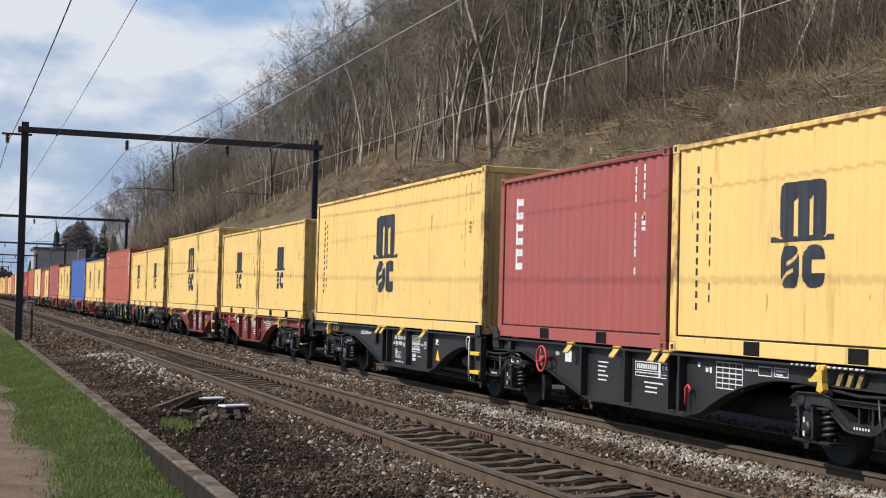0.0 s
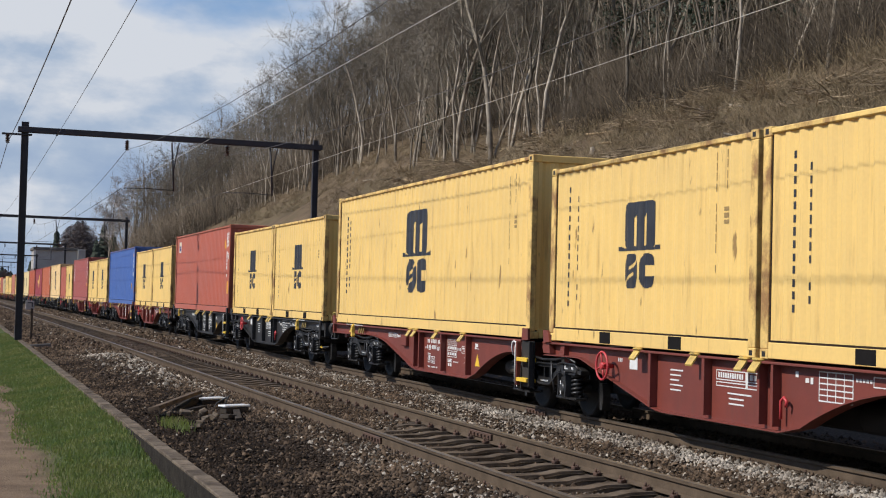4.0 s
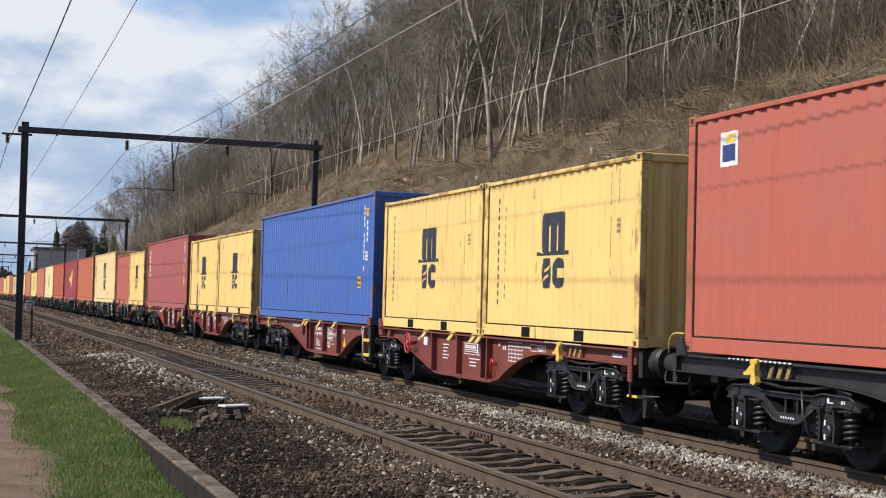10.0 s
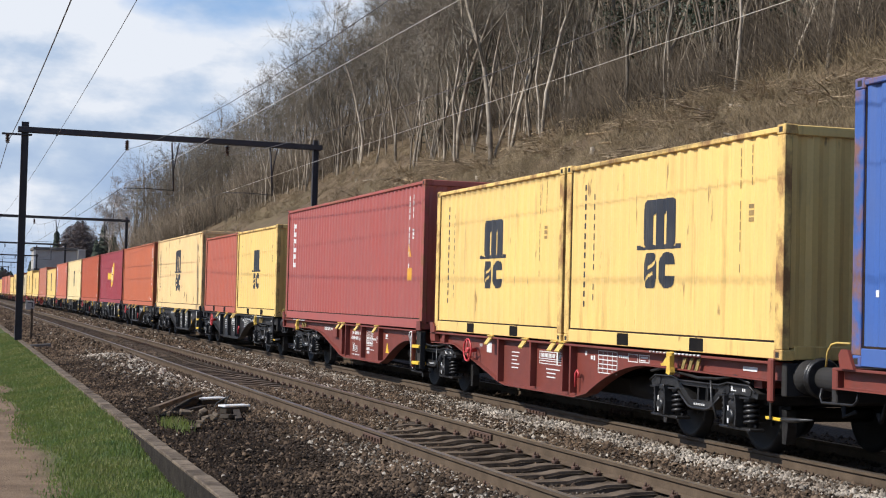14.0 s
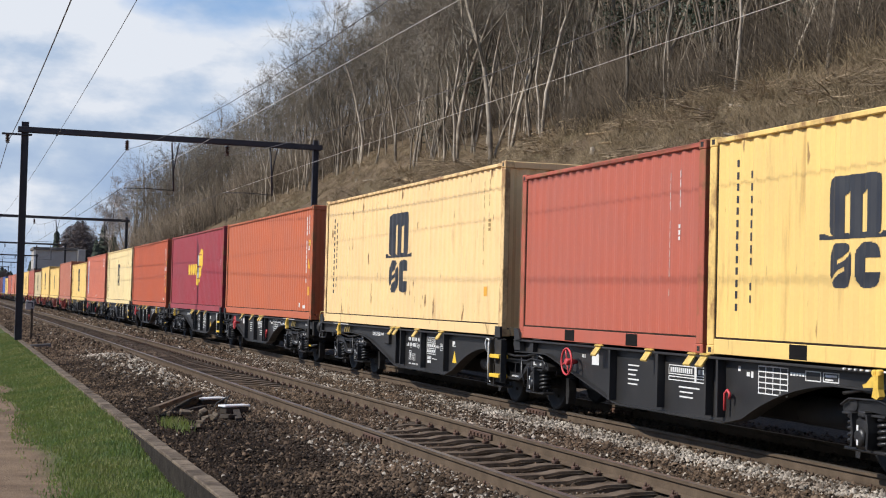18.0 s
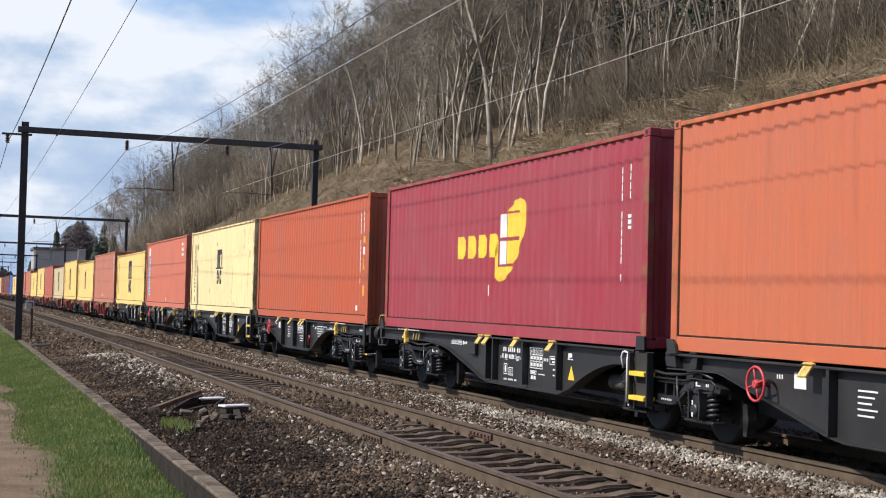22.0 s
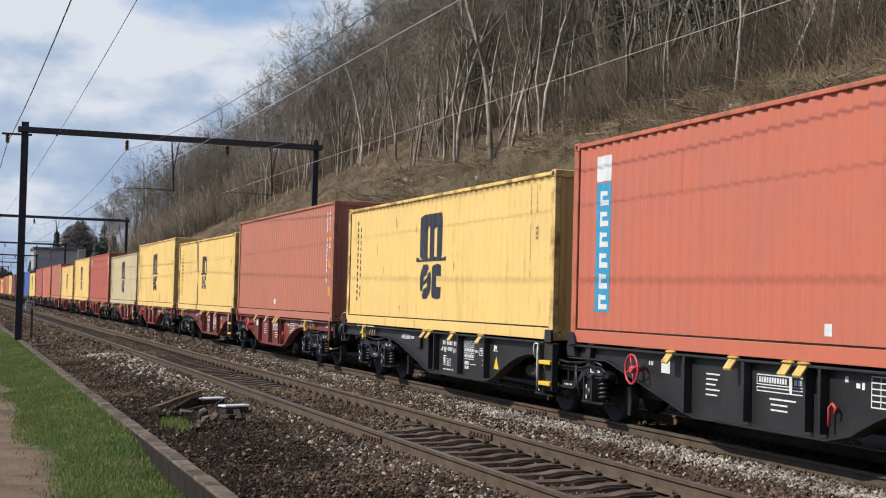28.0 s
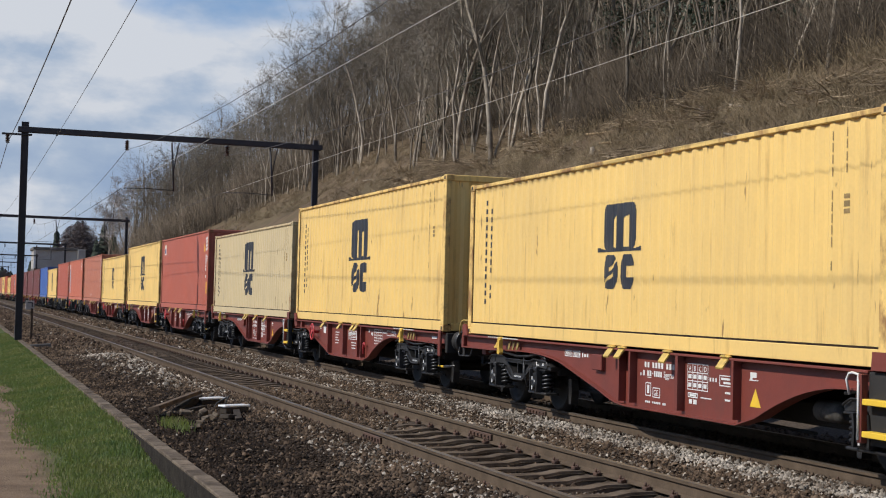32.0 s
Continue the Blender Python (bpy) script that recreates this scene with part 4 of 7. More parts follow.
def corrugated(x0, x1, z0, z1, y, sign=-1):
    """A corrugated wall along x; its outer face is at y, sign says which way it faces."""
    s = Shape()
    us = folds(x1 - x0)
    prev = None
    for u in us:
        yy = y - sign * corr(u)
        n = len(s.v)
        s.v += [(x0 + u, yy, z0), (x0 + u, yy, z1)]
        if prev is not None:
            s.f.append((prev, n, n + 1, prev + 1) if sign < 0 else (n, prev, prev + 1, n + 1))
            s.s.append(False)
        prev = n
    return s


def corrugated_end(x, y0, y1, z0, z1, sign=1):
    s = Shape()
    prev = None
    for u in folds(y1 - y0):
        xx = x - sign * corr(u)
        n = len(s.v)
        s.v += [(xx, y0 + u, z0), (xx, y0 + u, z1)]
        if prev is not None:
            s.f.append((prev, n, n + 1, prev + 1) if sign > 0 else (n, prev, prev + 1, n + 1))
            s.s.append(False)
        prev = n
    return s


SIDE_Y = -HALF + 0.028         # outer face of the side panel
POST = 0.16


def on_side(x0, inside, xa, xb, za, zb, cell=0.012, lift=0.004):
    """A painted shape on the corrugated side: one thin sheet that follows the folds."""
    s = Shape()
    nx, nz = max(1, int(round((xb - xa) / cell))), max(1, int(round((zb - za) / cell)))
    xs = np.linspace(xa, xb, nx + 1)
    zs = np.linspace(za, zb, nz + 1)
    zc = (zs[1:] + zs[:-1]) / 2
    seen = {}

    def corner(i, j):
        if (i, j) not in seen:
            seen[i, j] = len(s.v)
            s.v.append((xs[i], SIDE_Y + corr(xs[i] - x0) - lift, zs[j]))
        return seen[i, j]
    for i in range(nx):
        ok = inside(np.full(nz, (xs[i] + xs[i + 1]) / 2), zc)
        for j in np.nonzero(ok)[0]:
            j = int(j)
            s.f.append((corner(i, j), corner(i + 1, j), corner(i + 1, j + 1), corner(i, j + 1)))
            s.s.append(False)
    return s


def logo_top(w, h):
    """A broad block with rounded shoulders on three legs, over a thin broken foot line, in a w by h field."""
    def f(x, z):
        u, v = x / w, z / h
        block = (np.abs(u - 0.5) / 0.37) ** 9 + (np.abs(v - 0.53) / 0.47) ** 9 < 1
        slot = np.zeros(len(u), bool)
        for cu in (0.40, 0.65):
            slot |= (np.abs(u - cu) < 0.052) & (v < 0.72 + 0.6 * (u - cu))
        foot = (v < 0.10 + 0.03 * np.cos(u * 6 * math.pi)) & (v > 0.02) & (np.abs(v - 0.04) < 0.075)
        return (block & (v > 0.06) & ~slot) | foot
    return f


def logo_low(w, h):
    """Two rounded blocks side by side, one with a slanting slit, the other with a notch."""
    def f(x, z):
        u, v = x / w, z / h
        a = (np.abs(u - 0.25) / 0.225) ** 3 + (np.abs(v - 0.5) / 0.5) ** 3 < 1
        tilt = v - 0.5 - 1.1 * (u - 0.25)
        a &= ~((np.abs(tilt - 0.12) < 0.055) & (u > 0.20)) & ~((np.abs(tilt + 0.12) < 0.055) & (u < 0.30))
        b = (np.abs(u - 0.76) / 0.225) ** 3 + (np.abs(v - 0.5) / 0.5) ** 3 < 1
        b &= ~((np.abs(v - 0.5) < 0.16) & (u > 0.74))
        return a | b
    return f


def rects(items):
    def f(x, z):
        ok = np.zeros(len(x), bool)
        for a, b, c, d in items:
            ok |= (x > a) & (x < b) & (z > c) & (z < d)
        return ok
    return f


def column(x, z_top, n, pitch, w, h, skip=()):
    return [(x - w / 2, x + w / 2, z_top - i * pitch - h, z_top - i * pitch) for i in range(n) if i not in skip]


def build_container(name, length, high, mat, label, marks, end_mark=None):
    """A steel box container with its origin at the left lower corner of the near side's foot."""
    c = thing(name, label, "shipping container", group="containers on the train")
    L, H = length, high
    frame_mat = WORN[mat]
    post = Shape().box(0, POST, -HALF, -HALF + 0.10, 0.118, H - 0.118, 0.008).mesh("corner_post", frame_mat)
    for x in (0, L - POST):
        part("corner_post", post, None, c, at=pose(x, 0, 0))
        part("corner_post", post, None, c, at=pose(x, 2 * HALF - 0.10, 0))
    cast = Shape().box(0, 0.178, -HALF - 0.003, -HALF + 0.16, 0, 0.118, 0.012)
    castm = cast.mesh("corner_casting", frame_mat)
    # casting holes are thin black patches, the shade inside painted on
    hole = Shape().box(0.055, 0.125, -HALF - 0.0055, -HALF - 0.002, 0.03, 0.09).mesh("hole", M_UNDER)
    for x in (-0.004, L - 0.174):
        for z in (0, H - 0.118):
            cc = part("corner_casting", castm, None, c, at=pose(x, 0, z))
            part("hole", hole, None, cc)
            part("corner_casting", castm, None, c, at=pose(x, 2 * HALF - 0.157, z))
    low = Shape()
    pockets = (1.85, 3.95) if L < 8 else ()
    low.box(POST, L - POST, -HALF + 0.006, -HALF + 0.06, 0.012, 0.190, 0.006)
    part("bottom_rail", low, mat, c)
    part("bottom_rail", low.shift(0, 2 * HALF - 0.066, 0), mat, c)
    # pockets are solid blocks, black in place of the shade inside
    for p in pockets:
        part("fork_pocket", Shape().box(p, p + 0.36, -HALF + 0.002, HALF - 0.002, 0.022, 0.186, 0.006), M_PIT, c, "dark fork pocket")
    top = Shape().box(POST, L - POST, -HALF + 0.004, -HALF + 0.066, H - 0.085, H - 0.022, 0.010)
    part("top_rail", top, frame_mat, c)
    part("top_rail", top.shift(0, 2 * HALF - 0.07, 0), frame_mat, c)
    part("side_panel", corrugated(POST, L - POST, 0.187, H - 0.08, SIDE_Y, -1), mat, c)
    part("side_panel", corrugated(POST, L - POST, 0.187, H - 0.08, -SIDE_Y, 1), mat, c)
    part("seam", Shape().box(POST, L - POST, SIDE_Y - 0.006, SIDE_Y + 0.03, 0.1905, 0.214), M_SEAM, c, "dark dirty seam")
    for x in (POST + 0.001, L - POST - 0.023):
        part("seam", Shape().box(x, x + 0.022, SIDE_Y - 0.005, SIDE_Y + 0.03, 0.2145, H - 0.086), M_SEAM, c, "dark dirty seam")
    part("end_wall", corrugated_end(L - 0.03, -HALF + 0.10, HALF - 0.10, 0.14, H - 0.10, 1), mat, c)
    part("end_header", Shape().box(L - 0.10, L - 0.005, -HALF + 0.16, HALF - 0.16, H - 0.12, H - 0.006, 0.01), mat, c)
    part("end_sill", Shape().box(L - 0.10, L - 0.005, -HALF + 0.16, HALF - 0.16, 0.01, 0.16, 0.01), mat, c)
    for ya, yb in ((-HALF + 0.10, -0.01), (0.01, HALF - 0.10)):
        d = part("door", Shape().box(0.03, 0.08, ya, yb, 0.14, H - 0.12, 0.008), mat, c)
        for k in (0.3, 0.7):
            y = ya + (yb - ya) * k
            part("locking_rod", Shape().sweep([(0.005, y, 0.06), (0.005, y, H - 0.06)], 0.017, 8), M_ROD, d)
    part("door_sill", Shape().box(0.0, 0.10, -HALF + 0.16, HALF - 0.16, 0.0, 0.14, 0.01), mat, c)
    part("door_header", Shape().box(0.0, 0.10, -HALF + 0.16, HALF - 0.16, H - 0.12, H - 0.006, 0.01), mat, c)
    part("roof", Shape().box(0.10, L - 0.10, -HALF + 0.05, HALF - 0.05, H - 0.045, H - 0.012, 0.006), mat, c)
    part("floor", Shape().box(0.10, L - 0.10, -HALF + 0.06, HALF - 0.06, 0.10, 0.165), M_UNDER, c)
    # painted marks
    for m_name, mk, xa, xb, za, zb, fn, m_label in marks:
        sh = on_side(POST, fn, xa, xb, za, zb, lift=0.007 if m_name in ("band_mark", "badge_mark", "oval_pane") else 0.004)
        if sh.f:
            p = part(m_name, sh, mk, c, m_label)
            if m_name in ("code_mark", "side_lettering", "block_mark", "label"):
                tagged(p, kind="stuff")
    if end_mark:
        s = Shape()
        s.box(L - 0.028, L - 0.0245, -0.35, 0.35, H - 0.95, H - 0.62).box(L - 0.028, L - 0.0245, -0.35, 0.35, H - 1.22, H - 1.0)
        part("end_emblem", s, end_mark, c)
    return c


def shifted(fn, dx, dz):
    return lambda x, z: fn(x - dx, z - dz)


def emblem(x, z, w=1.86, h1=0.93, h2=0.66):
    """The dark two-part emblem, its middle at x and its top at z."""
    xa = x - w / 2
    wl = w * 0.74
    return [("emblem_top", M_LOGO, xa, xa + w, z - h1, z, shifted(logo_top(w, h1), xa, z - h1), "dark blue-grey painted emblem"),
            ("emblem_foot", M_LOGO, x - wl / 2, x + wl / 2, z - h1 - 0.03 - h2, z - h1 - 0.03, shifted(logo_low(wl, h2), x - wl / 2, z - h1 - 0.03 - h2), "dark blue-grey painted emblem")]


def field(name, mat, items, label=""):
    return (name, mat, min(i[0] for i in items), max(i[1] for i in items), min(i[2] for i in items), max(i[3] for i in items), rects(items), label)


def small_codes(L, H, mat, n=10, inset=0.0, drop=0.0, low=0.0, w=0.046, plated=True):
    """The rows of small characters near the right end, as bars."""
    z = H - (0.18 if H < 2.7 else 0.27) - low
    a = column(L - 1.04 + inset, z, n + 2, 0.122, w, 0.098, skip=(4, n))
    b = column(L - 0.78 + inset, z + 0.02 - drop, 4, 0.122, w, 0.098)
    plate = [(L - 0.83 + inset, L - 0.73 + inset, z - drop - 0.86 + 0.075 * i, z - drop - 0.81 + 0.075 * i) for i in range(3)]
    return [field("code_mark", mat, a), field("code_mark", mat, b)] + ([field("code_mark", mat, plate)] if plated else [])


def yellow_marks(L, H, k=1.0):
    low = H < 2.7
    if L < 8:
        out = emblem(2.99, 1.94, 1.24, 0.66, 0.46)
    elif k < 1:
        out = emblem(6.12, 2.12 - (0.17 if low else 0.0), 1.42, 0.67, 0.47)
    else:
        out = emblem(6.18, 2.21 if low else 2.33)
    a, b = (0.60, 0.93) if L < 8 else (0.79, 1.045)
    out.append(field("side_lettering", M_LOGO, column(a, H - (0.31 if low else 0.46), 13, 0.139, 0.05, 0.086), "column of small dark marks"))
    out.append(field("side_lettering", M_LOGO, column(b, H - (0.46 if low else 0.56), 11, 0.142, 0.058, 0.088, skip=(8,)), "column of small dark marks"))
    out += small_codes(L, H, M_WORNINK, w=0.02)
    return out


def tri_label(x, z, s):
    def f(a, b):
        u, v = (a - x) / s, (b - z) / s
        return (v > 0) & (v < 1.25) & (u > 0.42 - 0.42 * (1 - v / 1.25)) & (u < 0.58 + 0.42 * (1 - v / 1.25))
    return ("warning_triangle", M_MARKORG, x, x + s, z, z + 1.25 * s, f, "orange warning triangle")


STD, HC = 2.591, 2.896
FT20, FT40 = 6.11, 12.38


def lettered(x, z, n, mat, size=0.24, pitch=0.34):
    """Large painted blocks in a column, notched on their outer side."""
    items = []
    for i in range(n):
        t = z - i * pitch
        items += [(x, x + 0.14, t - size, t), (x + 0.14, x + 0.31, t - size * 0.36, t - size * 0.05), (x + 0.14, x + 0.33, t - size, t - size * 0.68)]
    return field("block_mark", mat, items, "white painted block marks")


def oval_marks(L, H):
    def bars(a, b):
        ok = np.zeros(len(a), bool)
        for i in range(4):
            du, dv = np.abs(a - 4.76 - 0.555 * i) / 0.235, np.abs(b - 1.51) / 0.20
            ok |= (du ** 4 + dv ** 4 < 1)
        return ok

    def egg(a, b):
        u, v = a - 7.20, b - 1.57
        c, s_ = math.cos(-0.82), math.sin(-0.82)
        p, q = u * c + v * s_, -u * s_ + v * c
        e = (p / 0.43) ** 2 + (q / 0.87) ** 2 < 1
        wu, wv = a - 7.15, b - 1.60
        rim = (np.abs(wu) < 0.49) & (np.abs(wv) < 0.45)
        pane = (np.abs(wu) < 0.45) & (np.abs(wv) < 0.41) & ~((np.abs(wu + 0.08) < 0.03) | (np.abs(wv) < 0.03)) & (wu > -0.08)
        return (e & ~rim) | (e & pane)

    def pale(a, b):
        wu, wv = a - 7.15, b - 1.60
        return (wu > -0.43) & (wu < -0.12) & (np.abs(wv) < 0.41) & (np.abs(wv) > 0.03)
    return [("word_block", M_MARKYEL, 4.45, 6.70, 1.30, 1.72, bars, "yellow painted blocks"),
            ("oval_emblem", M_MARKYEL, 6.3, 8.2, 0.75, 2.3, egg, "yellow oval emblem"),
            ("oval_pane", M_WHITE, 6.68, 7.1, 1.15, 2.05, pale, "pale pane of the emblem"),
            field("label", M_WHITE, [(6.17, 6.29, 0.67, 0.85)])] + small_codes(L, H, M_WHITE, 11, 0.13, 0.0, 0.18, 0.03)


def band_marks(L, H):
    x = 0.78
    out = [field("blue_band", M_CYAN, [(x, x + 0.44, 0.46, H - 0.63)], "cyan painted band"), field("white_band", M_WHITE, [(x, x + 0.44, H - 0.61, H - 0.25)], "white painted panel")]
    for i in range(6):
        z = H - 0.74 - i * 0.29
        out.append(field("band_mark", M_WHITE, [(x + 0.08, x + 0.16, z - 0.21, z), (x + 0.16, x + 0.34, z - 0.07, z - 0.01), (x + 0.16, x + 0.36, z - 0.21, z - 0.14)], "white mark on the band"))
    return out


def text_part(words, size, x, z, y, mat, parent, name="lettering", label="white stencilled lettering"):
    cu = bpy.data.curves.new("t", 'FONT')
    cu.body, cu.size, cu.extrude = words, size, 0.0015
    ob = bpy.data.objects.new("t", cu)
    scene.collection.objects.link(ob)
    me = bpy.data.meshes.new_from_object(ob.evaluated_get(bpy.context.evaluated_depsgraph_get()))
    bpy.data.objects.remove(ob)
    bpy.data.curves.remove(cu)
    me.materials.clear()
    me.materials.append(mat)
    o = new(name, me)
    o.parent = parent
    o.matrix_basis = pose(x, y, z, 90, 0, 0)
    if label:
        o["label"] = label
    return o


KINDS = {}


def kind(key, *args, **kw):
    KINDS[key] = build_container(*args, **kw)


Y_LABEL = "yellow corrugated steel container with a dark emblem, rust-stained"
kind("y20", "shipping_container", FT20, STD, M_YELLOW, "short " + Y_LABEL, yellow_marks(FT20, STD))
kind("y40", "shipping_container", FT40, STD, M_YELLOW, "long " + Y_LABEL, yellow_marks(FT40, STD), end_mark=M_LOGO)
kind("y40s", "shipping_container", FT40, STD, M_YELLOW, "long yellow corrugated container with a small dark emblem", yellow_marks(FT40, STD, 0.7))
kind("y40h", "shipping_container", FT40, HC, M_YELLOW, "long high " + Y_LABEL, yellow_marks(FT40, HC))
kind("p40h", "shipping_container", FT40, HC, M_WARM, "long faded warm yellow corrugated container, dark emblem, rust-streaked", yellow_marks(FT40, HC) + [field("label", M_MARKORG, [(FT40 - 1.0, FT40 - 0.80, 0.66, 0.82)])], end_mark=M_LOGO)
kind("p40s", "shipping_container", FT40, HC, M_PALE, "long pale yellow container with a small dark emblem, rust-stained", yellow_marks(FT40, HC, 0.7), end_mark=M_LOGO)
kind("c40", "shipping_container", FT40, STD, M_CREAM, "long faded cream yellow container with a dark emblem", yellow_marks(FT40, STD))
kind("r20", "shipping_container", FT20, STD, M_RED, "short dull red corrugated container with white marks", [lettered(0.62, STD - 0.36, 3, M_WHITE, 0.34, 0.40)] + small_codes(FT20, STD, M_WHITE) + [field("label", M_MARKORG, [(FT20 - 0.80, FT20 - 0.70, 1.70, 1.80)])])
kind("b20", "shipping_container", FT20, STD, M_BRICK, "short brick red corrugated container, faded", small_codes(FT20, STD, M_WHITE, 11, 0.06, 0.0, 0.16))
kind("r40h", "shipping_container", FT40, HC, M_BRICK, "long brick red corrugated container with an orange label", small_codes(FT40, HC, M_WHITE, 10, 0.33) + [tri_label(FT40 - 1.16, HC - 0.77, 0.24), field("orange_label", M_MARKORG, [(FT40 - 0.62, FT40 - 0.29, 0.62, 1.04)], "orange label"),
     field("badge", M_WHITE, [(0.77, 1.14, 2.22, 2.63)], "small white badge"), field("badge_mark", M_NAVY, [(0.81, 1.10, 2.28, 2.48)], "dark blue field"), field("badge_mark", M_MARKYEL, [(0.86, 1.10, 2.50, 2.545), (0.86, 1.10, 2.565, 2.60)], "pale yellow stripes")])
kind("t40h", "shipping_container", FT40, HC, M_RED, "long dull red corrugated container with white block marks", [lettered(0.64, HC - 0.38, 3, M_WHITE, 0.36, 0.40), tri_label(FT40 - 1.15, 1.42, 0.2), field("orange_label", M_MARKORG, [(FT40 - 1.2, FT40 - 0.85, 0.95, 1.2)], "orange label")] + small_codes(FT40, HC, M_WHITE))
ORG = [field("orange_label", M_MARKORG, [(FT40 - 0.60, FT40 - 0.42, 0.62, 0.84)], "orange label"), field("orange_label", M_MARKORG, [(FT40 - 0.56, FT40 - 0.41, 1.86, 2.03)], "orange label"), tri_label(FT40 - 0.60, 1.30, 0.20)]
kind("o40h", "shipping_container", FT40, HC, M_RUSTRED, "long terracotta corrugated container with orange labels", [field("orange_label", M_MARKORG, [(FT40 - 0.62, FT40 - 0.43, 0.62, 0.86)], "orange label"), field("orange_label", M_MARKORG, [(FT40 - 0.57, FT40 - 0.43, 1.80, 1.95)], "orange label"), field("label", M_WHITE, [(FT40 - 0.57, FT40 - 0.44, 1.54, 1.71)]), tri_label(FT40 - 0.63, 1.21, 0.20)] + small_codes(FT40, HC, M_WHITE, 11, 0.275, 0.0, 0.15, 0.04, False) + [field("label", M_WHITE, [(FT40 - 1.14, FT40 - 0.99, 0.30, 0.41)])])
kind("n40h", "shipping_container", FT40, HC, M_FADED, "long faded terracotta corrugated container with orange labels", ORG + small_codes(FT40, HC, M_WHITE, 12, 0.29) + [field("label", M_WHITE, [(FT40 - 1.55, FT40 - 1.38, 0.30, 0.42), (FT40 - 1.05, FT40 - 0.78, 0.28, 0.36)])])
kind("s40h", "shipping_container", FT40, HC, M_PINK, "long faded salmon red corrugated container with small labels", ORG + small_codes(FT40, HC, M_WHITE, 12, 0.29) + [field("label", M_WHITE, [(5.50, 5.64, 0.36, 0.50)])])
kind("u40h", "shipping_container", FT40, HC, M_BURGUNDY, "long burgundy corrugated container with a yellow oval emblem", oval_marks(FT40, HC))
kind("k40h", "shipping_container", FT40, HC, M_ORANGE, "long orange red container with a cyan and white band", band_marks(FT40, HC) + [field("label", M_WHITE, [(6.64, 6.75, 0.29, 0.42)]), field("code_mark", M_WHITE, [(FT40 - 1.5 + 0.17 * i, FT40 - 1.38 + 0.17 * i, HC - 0.40 - 0.2 * j, HC - 0.29 - 0.2 * j) for i in range(4) for j in range(3)])])
kind("l40h", "shipping_container", FT40, HC, M_BLUE, "long blue corrugated container with an orange label", small_codes(FT40, HC, M_WHITE, 10, 0.08, 0.36) + [field("orange_label", M_MARKORG, [(FT40 - 1.46, FT40 - 1.08, 0.80, 1.06)], "orange label"), field("orange_label", M_MARKORG, [(FT40 - 0.75, FT40 - 0.64, HC - 0.52, HC - 0.34)]),
     field("dent", M_LOGO, [(3.60, 3.625, 0.66, 1.0)], "dark scrape"), field("rust_run", M_CASTING, [(FT40 - 2.36, FT40 - 2.335, 0.30, 0.95), (FT40 - 2.36, FT40 - 2.30, 0.26, 0.36)], "run of rust"), field("label", M_WHITE, [(0.34, 0.42, 0.70, 0.77)])])
kind("d40h", "shipping_container", FT40, HC, M_DARKRED, "long dark brown red corrugated container", small_codes(FT40, HC, M_WHITE))

# black writing on the orange height label of the blue container
for words, size, dx, dz in (("CAUTION", 0.078, 0.018, 0.15), ("9'6\" HIGH", 0.080, 0.018, 0.04)):
    text_part(words, size, FT40 - 1.46 + dx, 0.80 + dz, SIDE_Y - 0.0095, M_LOGO, KINDS["l40h"], label="black lettering on the label")

LOADS = ["r20+y20", "y40h", "y20+y20", "y40h", "y20+y20", "r40h", "y20+y20", "l40h", "y20+y20", "t40h", "b20+y20", "p40h", "n40h", "u40h", "o40h", "p40s", "k40h",
         "y40", "s40h", "y40s", "y40h", "c40", "r40h", "y40h", "y40s", "s40h", "k40h", "r40h", "y40", "l40h", "d40h", "d40h", "d40h", "y40h", "k40h", "r40h", "y20+y20",
         "o40h", "y40h", "s40h", "y40", "r40h", "y40h", "c40", "t40h", "y40h"]

# ---- wagons ----
UNIT = 26.851                  # one articulated wagon over its buffers
FIRST_A, FIRST_B = 96.276, 83.193   # left load edges of the first wagon's two sections at 16 s
A_OFF = FIRST_A - FIRST_B
SILL_Y = -1.13


